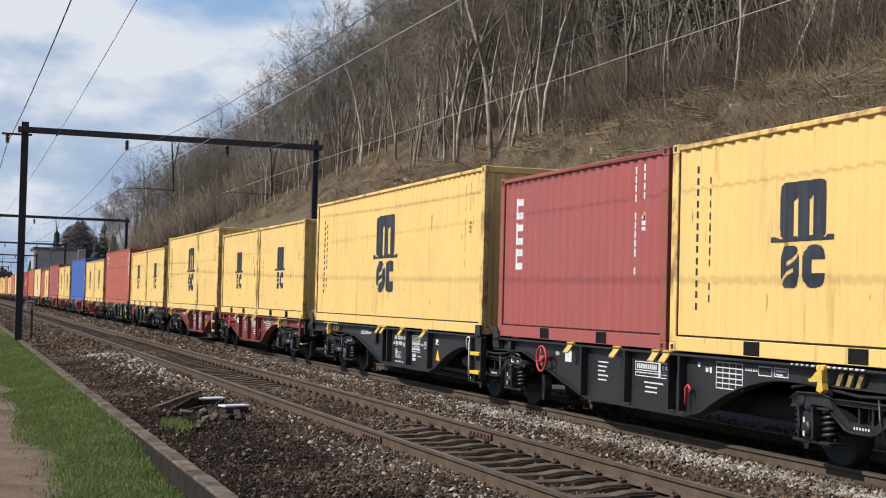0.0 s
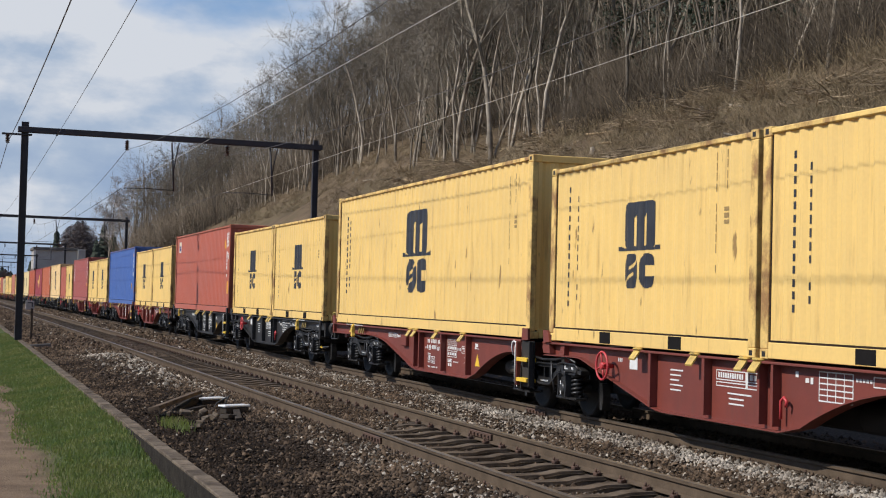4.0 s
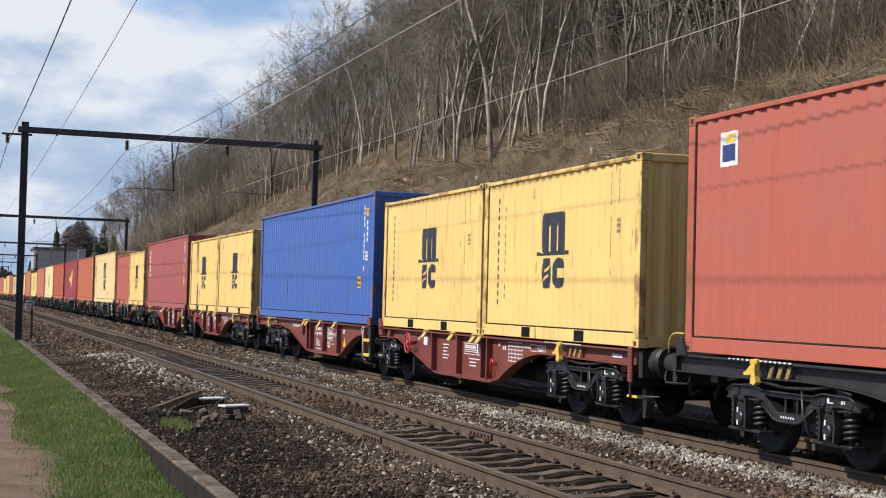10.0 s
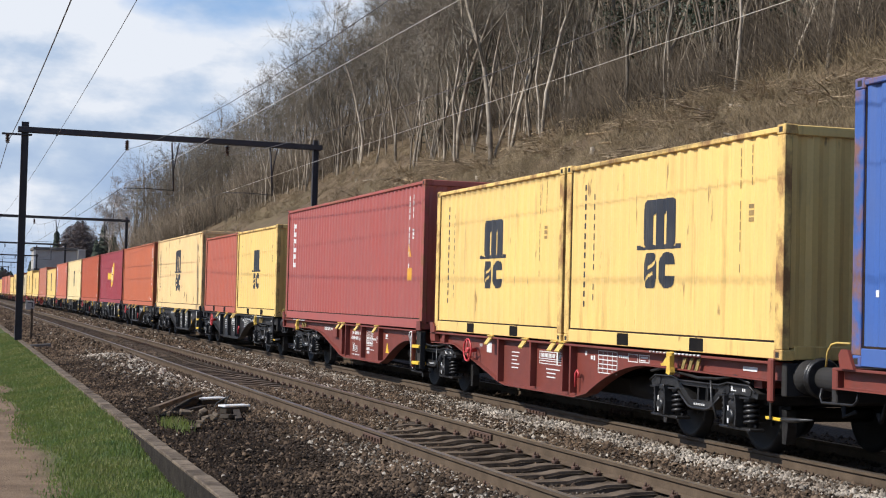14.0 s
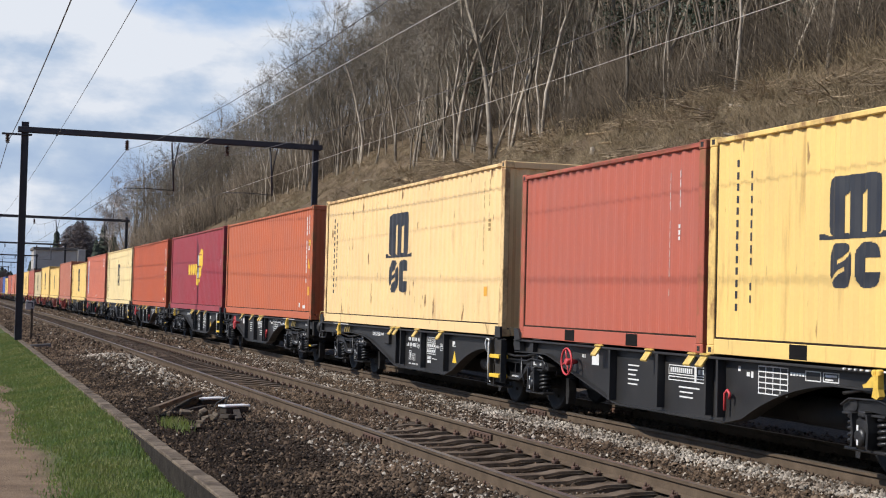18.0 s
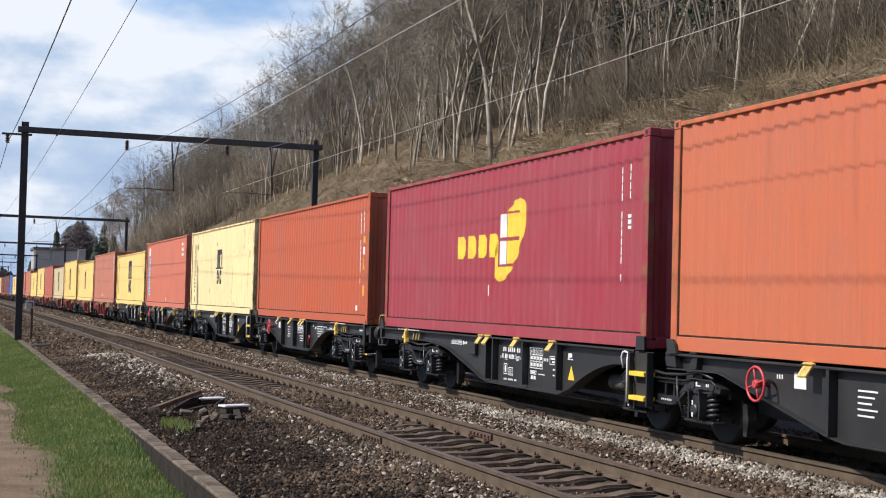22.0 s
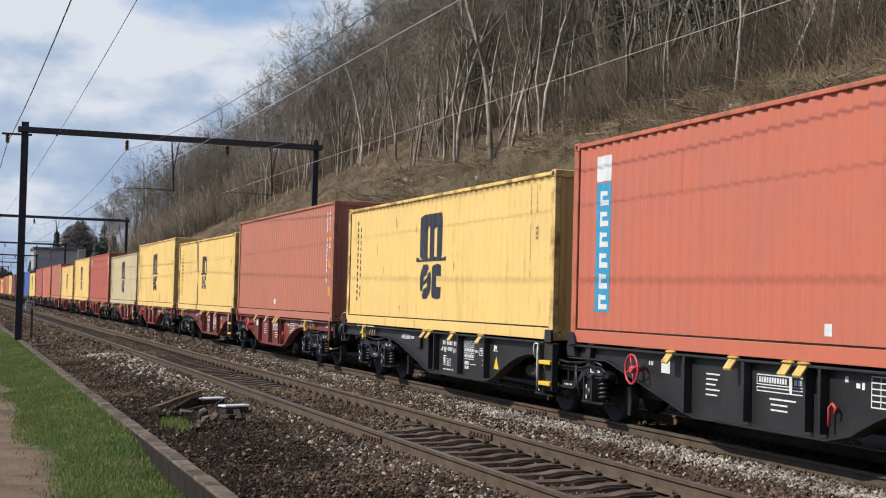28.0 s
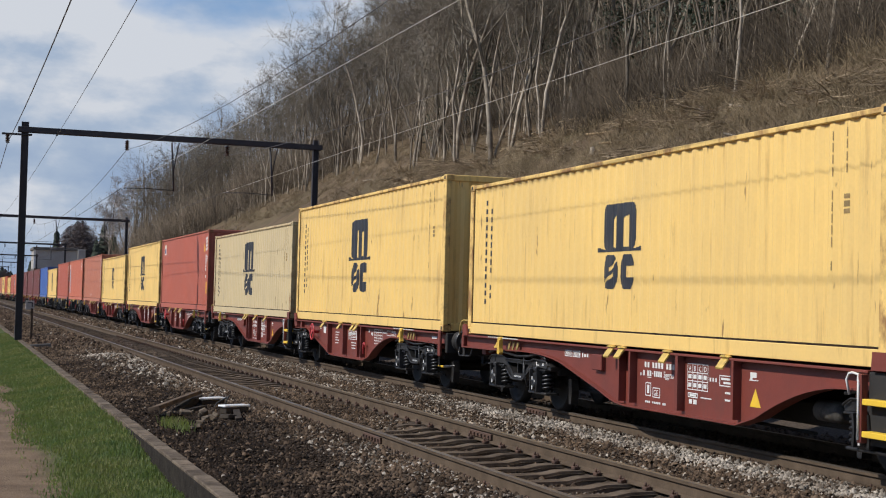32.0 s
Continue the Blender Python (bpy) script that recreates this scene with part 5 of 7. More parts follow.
def build_bogie_meshes():
    m = {}
    fr = Shape()
    top = [(-1.36, 0.75), (-1.22, 0.83), (-0.70, 0.84), (-0.50, 0.80), (0.50, 0.80), (0.70, 0.84), (1.22, 0.83), (1.36, 0.75), (1.34, 0.69), (1.16, 0.715), (0.62, 0.715), (0.48, 0.745), (-0.48, 0.745), (-0.62, 0.715), (-1.16, 0.715), (-1.34, 0.69)]
    belly = [(-0.62, 0.76), (-0.50, 0.76), (-0.22, 0.585), (0.22, 0.585), (0.50, 0.76), (0.62, 0.76), (0.60, 0.69), (0.28, 0.505), (0.20, 0.485), (-0.20, 0.485), (-0.28, 0.505), (-0.60, 0.69)]
    for y0, y1 in ((-1.12, -0.98), (0.98, 1.12)):
        fr.prism(top, y0, y1)
        fr.prism(belly, y0 - 0.015, y1 + 0.015)
        s = 1 if y0 > 0 else -1
        edge = y1 + 0.03 if s > 0 else y0 - 0.03
        # rolled lip along the belly and the top
        fr.sweep([(-0.60, edge, 0.70), (-0.28, edge, 0.51), (-0.18, edge, 0.488), (0.18, edge, 0.488), (0.28, edge, 0.51), (0.60, edge, 0.70)], 0.016, 6)
        fr.sweep([(-1.34, edge, 0.76), (-1.20, edge, 0.832), (-0.70, edge, 0.842), (-0.50, edge, 0.802), (0.50, edge, 0.802), (0.70, edge, 0.842), (1.20, edge, 0.832), (1.34, edge, 0.76)], 0.013, 6)
        for x in (-0.14, 0.10):
            fr.box(x, x + 0.035, y0 + 0.02, y1 - 0.02, 0.57, 0.76, 0.006)
        for x in (-0.9, 0.9):
            for dx in (-0.17, 0.13):
                fr.box(x + dx, x + dx + 0.04, y0 + 0.02, y1 - 0.02, 0.40, 0.73, 0.008)
            for dx in (-0.25, 0.25):
                fr.lathe([(0.07, y0 if s < 0 else y1), (0.07, y0 - 0.01 if s < 0 else y1 + 0.01)], (x + dx, 0, 0.775), 10)
    fr.box(-0.26, 0.26, -0.98, 0.98, 0.52, 0.78, 0.03)
    for x in (-1.28, 1.28):
        fr.box(x - 0.05, x + 0.05, -0.98, 0.98, 0.62, 0.74, 0.01)
    m["frame"] = fr.mesh("bogie", M_BOGIE)
    ax = Shape().box(-0.13, 0.13, -1.20, -1.02, 0.34, 0.66, 0.035)
    ax.box(-0.36, 0.36, -1.17, -0.97, 0.315, 0.352, 0.012)
    ax.lathe([(0.06, -1.245), (0.088, -1.228), (0.092, -1.19)], (0, 0, 0.47), 14)
    for x in (-0.15, 0.115):
        ax.prism([(x, 0.36), (x + 0.035, 0.36), (x + 0.05, 0.52), (x + 0.025, 0.70), (x - 0.005, 0.70), (x + 0.012, 0.52)], -1.235, -1.10)
    ax.box(-0.06, 0.06, -1.215, -1.12, 0.66, 0.73, 0.015)
    m["axle_box"] = ax.mesh("axle_box", M_BOGIE)
    tag = Shape().box(-0.015, 0.015, -1.249, -1.246, 0.39, 0.445)
    m["tag"] = tag.mesh("tag", M_WHITE)
    sp = Shape()
    turns = 5
    sp.sweep([(0.073 * math.cos(a), -1.085 + 0.073 * math.sin(a), 0.375 + 0.30 * a / (2 * math.pi * turns)) for a in np.linspace(0, 2 * math.pi * turns, 61)], 0.021, 6)
    sp.sweep([(0, -1.085, 0.36), (0, -1.085, 0.68)], 0.048, 8)
    sp.box(-0.115, 0.115, -1.19, -0.98, 0.675, 0.70, 0.006)
    m["spring"] = sp.mesh("spring", M_BOGIE)
    wh = Shape()
    for s in (-1, 1):
        wh.lathe([(0.09, s * 0.78), (0.31, s * 0.745), (0.365, s * 0.795), (0.416, s * 0.80), (0.42, s * 0.735), (0.447, s * 0.70), (0.445, s * 0.672), (0.365, s * 0.668), (0.30, s * 0.70), (0.11, s * 0.66)][::-1 if s > 0 else 1], (0, 0, 0), 32)
    wh.lathe([(0.075, -1.1), (0.085, -0.66), (0.085, 0.66), (0.075, 1.1)], (0, 0, 0), 14)
    for s in (-1, 1):
        for k in range(3):
            a = 2.094 * k
            wh.box(0.20 * math.cos(a) - 0.02, 0.20 * math.cos(a) + 0.02, s * 0.77 - 0.012, s * 0.77 + 0.012, 0.20 * math.sin(a) - 0.02, 0.20 * math.sin(a) + 0.02, 0.004)
    m["wheelset"] = wh.mesh("wheelset", M_WHEEL)
    br = Shape().prism([(-0.05, 0.58), (0.05, 0.58), (0.085, 0.40), (0.05, 0.20), (-0.03, 0.20), (-0.04, 0.40)], -0.86, -0.74)
    m["brake_block"] = br.mesh("brake_block", M_BOGIE)
    arm = Shape().sweep([(-1.28, -1.16, 0.88), (-0.95, -1.17, 0.93), (-0.5, -1.17, 0.90), (0.0, -1.16, 0.86), (0.5, -1.16, 0.88), (0.9, -1.16, 0.93), (1.26, -1.16, 0.86)], 0.020, 8)
    arm.sweep([(0.30, -1.15, 0.86), (0.34, -1.16, 0.62), (0.46, -1.15, 0.40)], 0.018, 6)
    m["link"] = arm.mesh("link", M_BOGIE)
    mk = Shape()
    for i in range(6):
        mk.box(-0.15 + 0.05 * i, -0.125 + 0.05 * i, -1.139, -1.136, 0.525, 0.55)
    mk.box(0.74, 0.78, -1.124, -1.121, 0.75, 0.81).box(0.78, 0.86, -1.124, -1.121, 0.75, 0.764).box(1.0, 1.03, -1.124, -1.121, 0.755, 0.79).box(1.045, 1.075, -1.124, -1.121, 0.755, 0.79).box(1.09, 1.12, -1.124, -1.121, 0.755, 0.79)
    m["mark"] = mk.mesh("mark", M_WHITE)
    return m


BM = build_bogie_meshes()
WHEEL_R, WHEEL_Z = 0.42, 0.42 + FAR_Z


def add_bogie(w, x, full=True):
    b = part("bogie", BM["frame"], None, w, "grimy cast steel bogie", at=pose(x, 0, 0))
    for k, dx in enumerate((-0.9, 0.9)):
        part("axle_box", BM["axle_box"], None, b, at=pose(dx, 0, 0))
        if full:
            for dz in (0.0, 0.145):
                part("tag", BM["tag"], None, b, "white painted tag", at=pose(dx, 0, dz))
        for sx in (-0.255, 0.255):
            part("spring", BM["spring"], None, b, at=pose(dx + sx, 0, 0))
        part("brake_block", BM["brake_block"], None, b, at=pose(dx + (0.58 if dx > 0 else -0.58), 0, 0))
        ws = part("wheelset", BM["wheelset"], None, b, at=pose(dx, 0, WHEEL_Z))
        ws["place"] = k
    part("link", BM["link"], None, b)
    if full:
        tagged(part("mark", BM["mark"], None, b), kind="stuff")
    return b


def curve_pts(p0, p1, p2, n=8):
    return [((1 - t) ** 2 * p0[0] + 2 * t * (1 - t) * p1[0] + t * t * p2[0], (1 - t) ** 2 * p0[1] + 2 * t * (1 - t) * p1[1] + t * t * p2[1]) for t in (i / n for i in range(n + 1))]


def sill_profile(second):
    """Outline of a section's fish-bellied side sill, 12.192 m long over the load."""
    if second:
        low = [(-0.27, 0.945), (0.6, 0.955)] + curve_pts((1.04, 0.955), (1.20, 0.93), (1.40, 0.88), 3) + curve_pts((3.2, 0.47), (3.4, 0.41), (3.75, 0.385), 4) + [(6.55, 0.385)] + curve_pts((7.0, 0.47), (7.9, 0.90), (8.84, 0.955), 8) + [(12.15, 0.93)]
    else:
        low = [(-0.42, 0.93), (0.9, 0.93)] + curve_pts((2.0, 0.955), (3.4, 0.985), (4.1, 0.84), 8) + curve_pts((5.5, 0.52), (5.85, 0.40), (6.3, 0.385), 5) + [(9.25, 0.385)] + curve_pts((9.7, 0.50), (10.6, 0.90), (11.3, 0.935), 8) + [(11.90, 0.945)]
    return low + [(low[-1][0], 1.125), (low[0][0], 1.125)], low


def frame_rect(s, x0, x1, z0, z1, y, t=0.012):
    s.box(x0, x1, y - 0.003, y, z0, z0 + t).box(x0, x1, y - 0.003, y, z1 - t, z1)
    s.box(x0, x0 + t, y - 0.003, y, z0 + t, z1 - t).box(x1 - t, x1, y - 0.003, y, z0 + t, z1 - t)
    return s


def lattice(xs, zs, t, y):
    """A ruled table: crossing painted lines in one sheet."""
    s = Shape()
    xb = [v for x in xs for v in (x, x + t)]
    zb = [v for z in zs for v in (z, z + t)]
    s.v = [(x, y, z) for x in xb for z in zb]
    n = len(zb)
    for i in range(len(xb) - 1):
        for k in range(n - 1):
            if i % 2 == 0 or k % 2 == 0:
                s.f.append((i * n + k, (i + 1) * n + k, (i + 1) * n + k + 1, i * n + k + 1))
                s.s.append(False)
    return s


def build_section(w, off, second, mat):
    """One half of the wagon; off: its load's left edge along the wagon."""
    def X(u):
        return off + u

    def span(a, b):
        return X(a), X(b)
    pts, low = sill_profile(second)
    pts = [(off + x, z) for x, z in pts]
    for ya, yb in ((SILL_Y, SILL_Y + 0.014), (-SILL_Y - 0.014, -SILL_Y)):
        part("side_sill", Shape().prism(pts, ya, yb), mat, w)
    # flanges along the lower edge and the top edge
    for sgn in (-1, 1):
        fl = Shape()
        line = [(X(x), z) for x, z in low]
        ya, yb = sgn * 1.02, sgn * 1.21
        for (xa, za), (xb, zb) in zip(line, line[1:]):
            fl.face([(xa, ya, za), (xb, ya, zb), (xb, yb, zb), (xa, yb, za)])
            fl.face([(xa, ya, za - 0.018), (xb, ya, zb - 0.018), (xb, yb, zb - 0.018), (xa, yb, za - 0.018)])
            fl.face([(xa, yb, za - 0.018), (xb, yb, zb - 0.018), (xb, yb, zb), (xa, yb, za)])
        part("lower_flange", fl, mat, w)
        a, b = span(low[0][0], low[-1][0])
        part("upper_flange", Shape().box(a, b, min(sgn * 1.0, sgn * 1.235), max(sgn * 1.0, sgn * 1.235), 1.105, 1.135, 0.006), mat, w)
    a, b = span(-0.40, 12.15)
    # black even on red wagons: the shade in the gaps is coloured in
    part("centre_frame", Shape().box(a, b, -0.30, 0.30, 0.66, 1.08, 0.02), M_UNDER, w)
    # added black box that keeps the space under the belly dark
    a, b = span(0.95, 8.75) if second else span(3.35, 11.15)
    part("underframe", Shape().box(a, b, -0.62, 0.62, 0.43, 0.70, 0.03), M_UNDER, w)
    for u in (0.4, 3.1, 5.0, 7.3, 9.6, 11.6):
        part("cross_member", Shape().box(X(u) - 0.09, X(u) + 0.09, -1.11, 1.11, 0.82, 1.09), mat, w)
    # ribs on the belly
    for u, wd in ((3.42, 0.06), (4.87, 0.07), (6.17, 0.05), (6.46, 0.05)) if second else ((6.12, 0.05), (6.46, 0.05), (7.82, 0.07), (9.22, 0.06)):
        part("rib", Shape().prism([(X(u) - wd / 2, 0.43), (X(u) + wd / 2, 0.43), (X(u) + wd / 2, 1.105), (X(u) - wd / 2, 1.105)], SILL_Y - 0.105, SILL_Y - 0.001), mat, w)
        part("rib", Shape().box(X(u) - wd / 2, X(u) + wd / 2, -SILL_Y + 0.001, -SILL_Y + 0.105, 0.43, 1.105), mat, w)
    if not second:
        part("side_box", Shape().box(X(5.32) - 0.16, X(5.32) + 0.16, SILL_Y - 0.07, SILL_Y, 0.80, 1.02, 0.01), mat, w)
    # yellow spigots folded outwards
    for u in (3.06, 4.65, 5.84, 6.15) if second else (5.88, 6.22, 7.56, 9.06):
        s = Shape()
        x = X(u)
        s.prism([(x - 0.085, 0), (x + 0.085, 0), (x + 0.085, 0.02), (x - 0.085, 0.02)], -0.215, 0.0)
        s.v = [(p[0], -1.215 + p[1] * 0.45 - p[2] * 0.5, 1.135 + p[1] * 0.62 + p[2]) for p in s.v]
        f = part("spigot_flap", s, M_FLAP, w, "yellow folding spigot")
        part("hinge", Shape().box(x - 0.085, x + 0.085, -1.25, -1.19, 1.128, 1.155, 0.008).prism([(x - 0.083, 1.145), (x - 0.04, 1.168), (x + 0.04, 1.168), (x + 0.083, 1.145)], -1.27, -1.20), M_FLAP, f)
    # end spigot with its striped plate
    x = X(9.73 if second else 1.62)
    s = Shape().prism([(x - 0.02, 1.10), (x + 0.07, 1.10), (x + 0.075, 0.97), (x + 0.10, 0.90), (x + 0.05, 0.865), (x - 0.03, 0.885), (x - 0.01, 0.96)], -1.315, -1.25)
    s.prism([(x - 0.02, 1.08), (x - 0.03, 0.975), (x - 0.19, 0.965), (x - 0.21, 0.995), (x - 0.15, 1.01), (x - 0.07, 1.075)], -1.30, -1.245)
    s.box(x - 0.09, x - 0.03, -1.29, -1.235, 1.085, 1.15, 0.015).box(x + 0.0, x + 0.07, -1.30, -1.235, 1.09, 1.155, 0.015)
    part("end_spigot", s, M_SPIGOT, w, "yellow end spigot")
    bar = Shape()
    for i in range(14):
        xx = x - 0.62 + 0.1 * i
        bar.box(xx, xx + (0.032 if i < 4 else 0.055), -1.262, -1.236, 1.122, 1.142, 0.004)
    tagged(part("chequer_edge", bar, M_WHITE, w, "white and black chequered edge"), kind="stuff")
    pl = Shape()
    for i in range(3):
        xx = x + 0.12 + 0.18 * i
        pl.prism([(xx, 0.93), (xx + 0.075, 0.93), (xx + 0.16, 1.09), (xx + 0.085, 1.09)], SILL_Y - 0.06, SILL_Y - 0.045)
    part("stripe", pl, M_STRIPE, w, "dirty yellow diagonal stripes")


def bars_at(w, name, items, mat, y=None):
    y = SILL_Y if y is None else y
    s = Shape()
    for a, b, c, d in items:
        s.box(a, b, y - 0.0045, y - 0.001, c, d)
    return tagged(part(name, s, mat, w), kind="stuff")


def build_wagon(mat, label, full=True):
    w = thing("container_wagon", label, "freight wagon", group="wagons of the train")
    build_section(w, 0.0, False, mat)
    build_section(w, A_OFF, True, mat)
    for x in (2.11, A_OFF - 0.39, A_OFF + 10.27):
        add_bogie(w, x, full)
    # headstocks, buffers, grab rails
    for x, d, reach in ((-0.52, -1, 0.60), (A_OFF + 12.16, 1, 0.28)):
        # black stands for grime and for the shade the load throws here
        part("headstock", Shape().box(min(x, x + 0.1 * d), max(x, x + 0.1 * d), -1.15, 1.15, 0.76, 1.13, 0.012), M_UNDER, w, "grime-black headstock")
        h = x + 0.1 * d
        t = h + reach * d
        for y in (-0.875, 0.875):
            bf = part("buffer", Shape().sweep([(h, y, 0.98), (h + 0.06 * d, y, 0.98), (h + 0.08 * d, y, 0.98), (t - 0.04 * d, y, 0.98)], [0.19, 0.19, 0.135, 0.125], 18), M_UNDER, w)
            part("buffer_head", Shape().sweep([(t - 0.04 * d, y, 0.98), (t - 0.015 * d, y, 0.98), (t, y, 0.98)], [0.20, 0.225, 0.20], 20), M_BOGIE, bf)
        part("coupling_hook", Shape().sweep([(h, 0, 0.98), (h + 0.25 * d, 0, 0.96), (h + 0.36 * d, 0, 0.86)], 0.045, 8), M_BOGIE, w)
        part("brake_hose", Shape().sweep([(h, -0.45, 0.85), (h + 0.1 * d, -0.48, 0.55), (h + 0.24 * d, -0.42, 0.62)], 0.025, 7), M_RUBBER, w)
    # left end: stop plate, grab rail and shunter's step loop
    part("stop_plate", Shape().prism([(-0.06, 1.13), (-0.30, 1.13), (-0.33, 1.27), (-0.28, 1.325), (-0.17, 1.325)][::-1], -1.262, -1.226), mat, w)
    part("end_plate", Shape().box(-0.54, -0.44, -1.20, -1.08, 0.90, 1.13, 0.01), mat, w)
    part("grab_rail", Shape().sweep([(-0.66, -1.19, 1.13), (-0.62, -1.20, 1.29), (-0.55, -1.20, 1.365), (-0.45, -1.20, 1.385), (-0.20, -1.20, 1.385)], 0.0115, 7), M_FLAP, w, "yellow grab rail")
    part("step_loop", Shape().sweep([(-0.84, -1.12, 0.90), (-0.84, -1.14, 0.81), (-0.79, -1.15, 0.752), (-0.22, -1.15, 0.765), (-0.17, -1.14, 0.81), (-0.17, -1.12, 0.92)], 0.014, 7), M_BOGIE, w)
    # right end: end post and the uncoupling bar with its yellow tip
    part("end_post", Shape().box(A_OFF + 12.04, A_OFF + 12.15, -1.262, -1.205, 0.69, 1.175, 0.02), mat, w)
    part("step_bar", Shape().box(A_OFF + 12.07, A_OFF + 12.10, -1.24, -1.215, 0.50, 0.70, 0.004), M_UNDER, w)
    part("foot_bar", Shape().sweep([(A_OFF + 12.24, -1.18, 0.515), (A_OFF + 12.45, -1.18, 0.525), (A_OFF + 12.86, -1.18, 0.56)], [0.026, 0.03, 0.008], 7), M_BOGIE, w)
    part("foot_bar_end", Shape().box(A_OFF + 11.93, A_OFF + 12.25, -1.205, -1.165, 0.495, 0.53, 0.006), M_MARKYEL, w, "yellow bar end")
    # stop plates and brackets where the two sections meet
    part("stop_plate", Shape().prism([(12.0, 1.14), (12.27, 1.14), (12.255, 1.32), (12.02, 1.32)], -1.262, -1.226), mat, w)
    part("stop_plate", Shape().prism([(A_OFF - 0.16, 1.12), (A_OFF + 0.08, 1.14), (A_OFF + 0.03, 1.25), (A_OFF - 0.04, 1.31), (A_OFF - 0.19, 1.31)], -1.262, -1.226), mat, w)
    part("bracket", Shape().prism([(A_OFF - 0.24, 0.965), (A_OFF + 0.02, 0.965), (A_OFF - 0.02, 1.10), (A_OFF - 0.25, 1.16), (A_OFF - 0.29, 1.05)], -1.225, -1.146), mat, w)
    part("gusset", Shape().prism([(A_OFF + 0.29, 0.96), (A_OFF + 0.51, 0.96), (A_OFF + 0.53, 1.104), (A_OFF + 0.41, 1.104)], -1.205, -1.131), mat, w)
    # steps at the joint of the two sections
    part("step_frame", Shape().box(11.84, 11.90, -1.30, -1.22, 0.42, 1.10, 0.008), mat, w)
    part("step_plate", Shape().box(11.905, 12.42, -1.215, -1.19, 0.40, 1.12, 0.006).box(12.40, 12.43, -1.30, -1.22, 0.42, 1.12, 0.006), M_UNDER, w, "black step plate")
    for z in (0.485, 0.80):
        part("step", Shape().box(11.95, 12.395, -1.325, -1.16, z, z + 0.06, 0.006), M_MARKYEL, w, "yellow step")
    part("handrail", Shape().sweep([(11.62, -1.25, 0.88), (11.60, -1.27, 1.03), (11.64, -1.27, 1.09), (11.72, -1.28, 1.105), (11.82, -1.28, 1.09), (11.865, -1.31, 1.0), (11.87, -1.31, 0.45)], 0.0135, 7), M_WHITE, w, "white handrail")
    part("joint", Shape().sweep([(12.5, 0, 0.86), (A_OFF - 0.3, 0, 0.86)], 0.16, 14), M_UNDER, w)
    # joint plates coloured black for the shaded gap between the sections
    for y in (-0.8, 0.8):
        part("joint_plate", Shape().prism([(A_OFF - 0.42, 0.80), (A_OFF + 0.2, 0.93), (A_OFF + 0.2, 1.13), (A_OFF - 0.2, 1.22), (A_OFF - 0.42, 1.1)], y - 0.05, y + 0.05), M_UNDER, w)
    # hand brake wheel
    bx = A_OFF + 2.09
    ring = Shape().sweep([(bx + 0.19 * math.cos(a), -1.30, 0.88 + 0.19 * math.sin(a)) for a in np.linspace(0, 2 * math.pi, 25)], 0.016, 7, caps=False)
    bw = part("brake_wheel", ring, M_BRAKE, w, "red hand brake wheel")
    spk = Shape().lathe([(0.045, -1.32), (0.05, -1.28), (0.03, -1.14)], (bx, 0, 0.88), 12)
    for k in range(4):
        a = k * math.pi / 2 + 0.3
        spk.sweep([(bx, -1.295, 0.88), (bx + 0.19 * math.cos(a), -1.295, 0.88 + 0.19 * math.sin(a))], 0.012, 6)
    part("spokes", spk, M_BRAKE, bw)
    # brake gear under the belly
    part("brake_cylinder", Shape().sweep([(4.2, -0.55, 0.62), (4.75, -0.55, 0.62)], [0.15, 0.15], 16), M_UNDER, w)
    part("air_tank", Shape().sweep([(10.45, -0.85, 0.64), (10.5, -0.85, 0.64), (10.95, -0.85, 0.64), (11.0, -0.85, 0.64)], [0.07, 0.115, 0.115, 0.07], 16), M_TANK, w, "dusty grey air tank")
    part("air_tank", Shape().sweep([(A_OFF + 7.2, -0.5, 0.58), (A_OFF + 7.3, -0.5, 0.58), (A_OFF + 8.2, -0.5, 0.58), (A_OFF + 8.3, -0.5, 0.58)], [0.1, 0.17, 0.17, 0.1], 16), M_UNDER, w)
    part("pull_rod", Shape().sweep([(3.0, -0.6, 0.42), (10.0, -0.6, 0.34)], 0.022, 6), M_UNDER, w)
    if full:
        stencils(w)
    return w


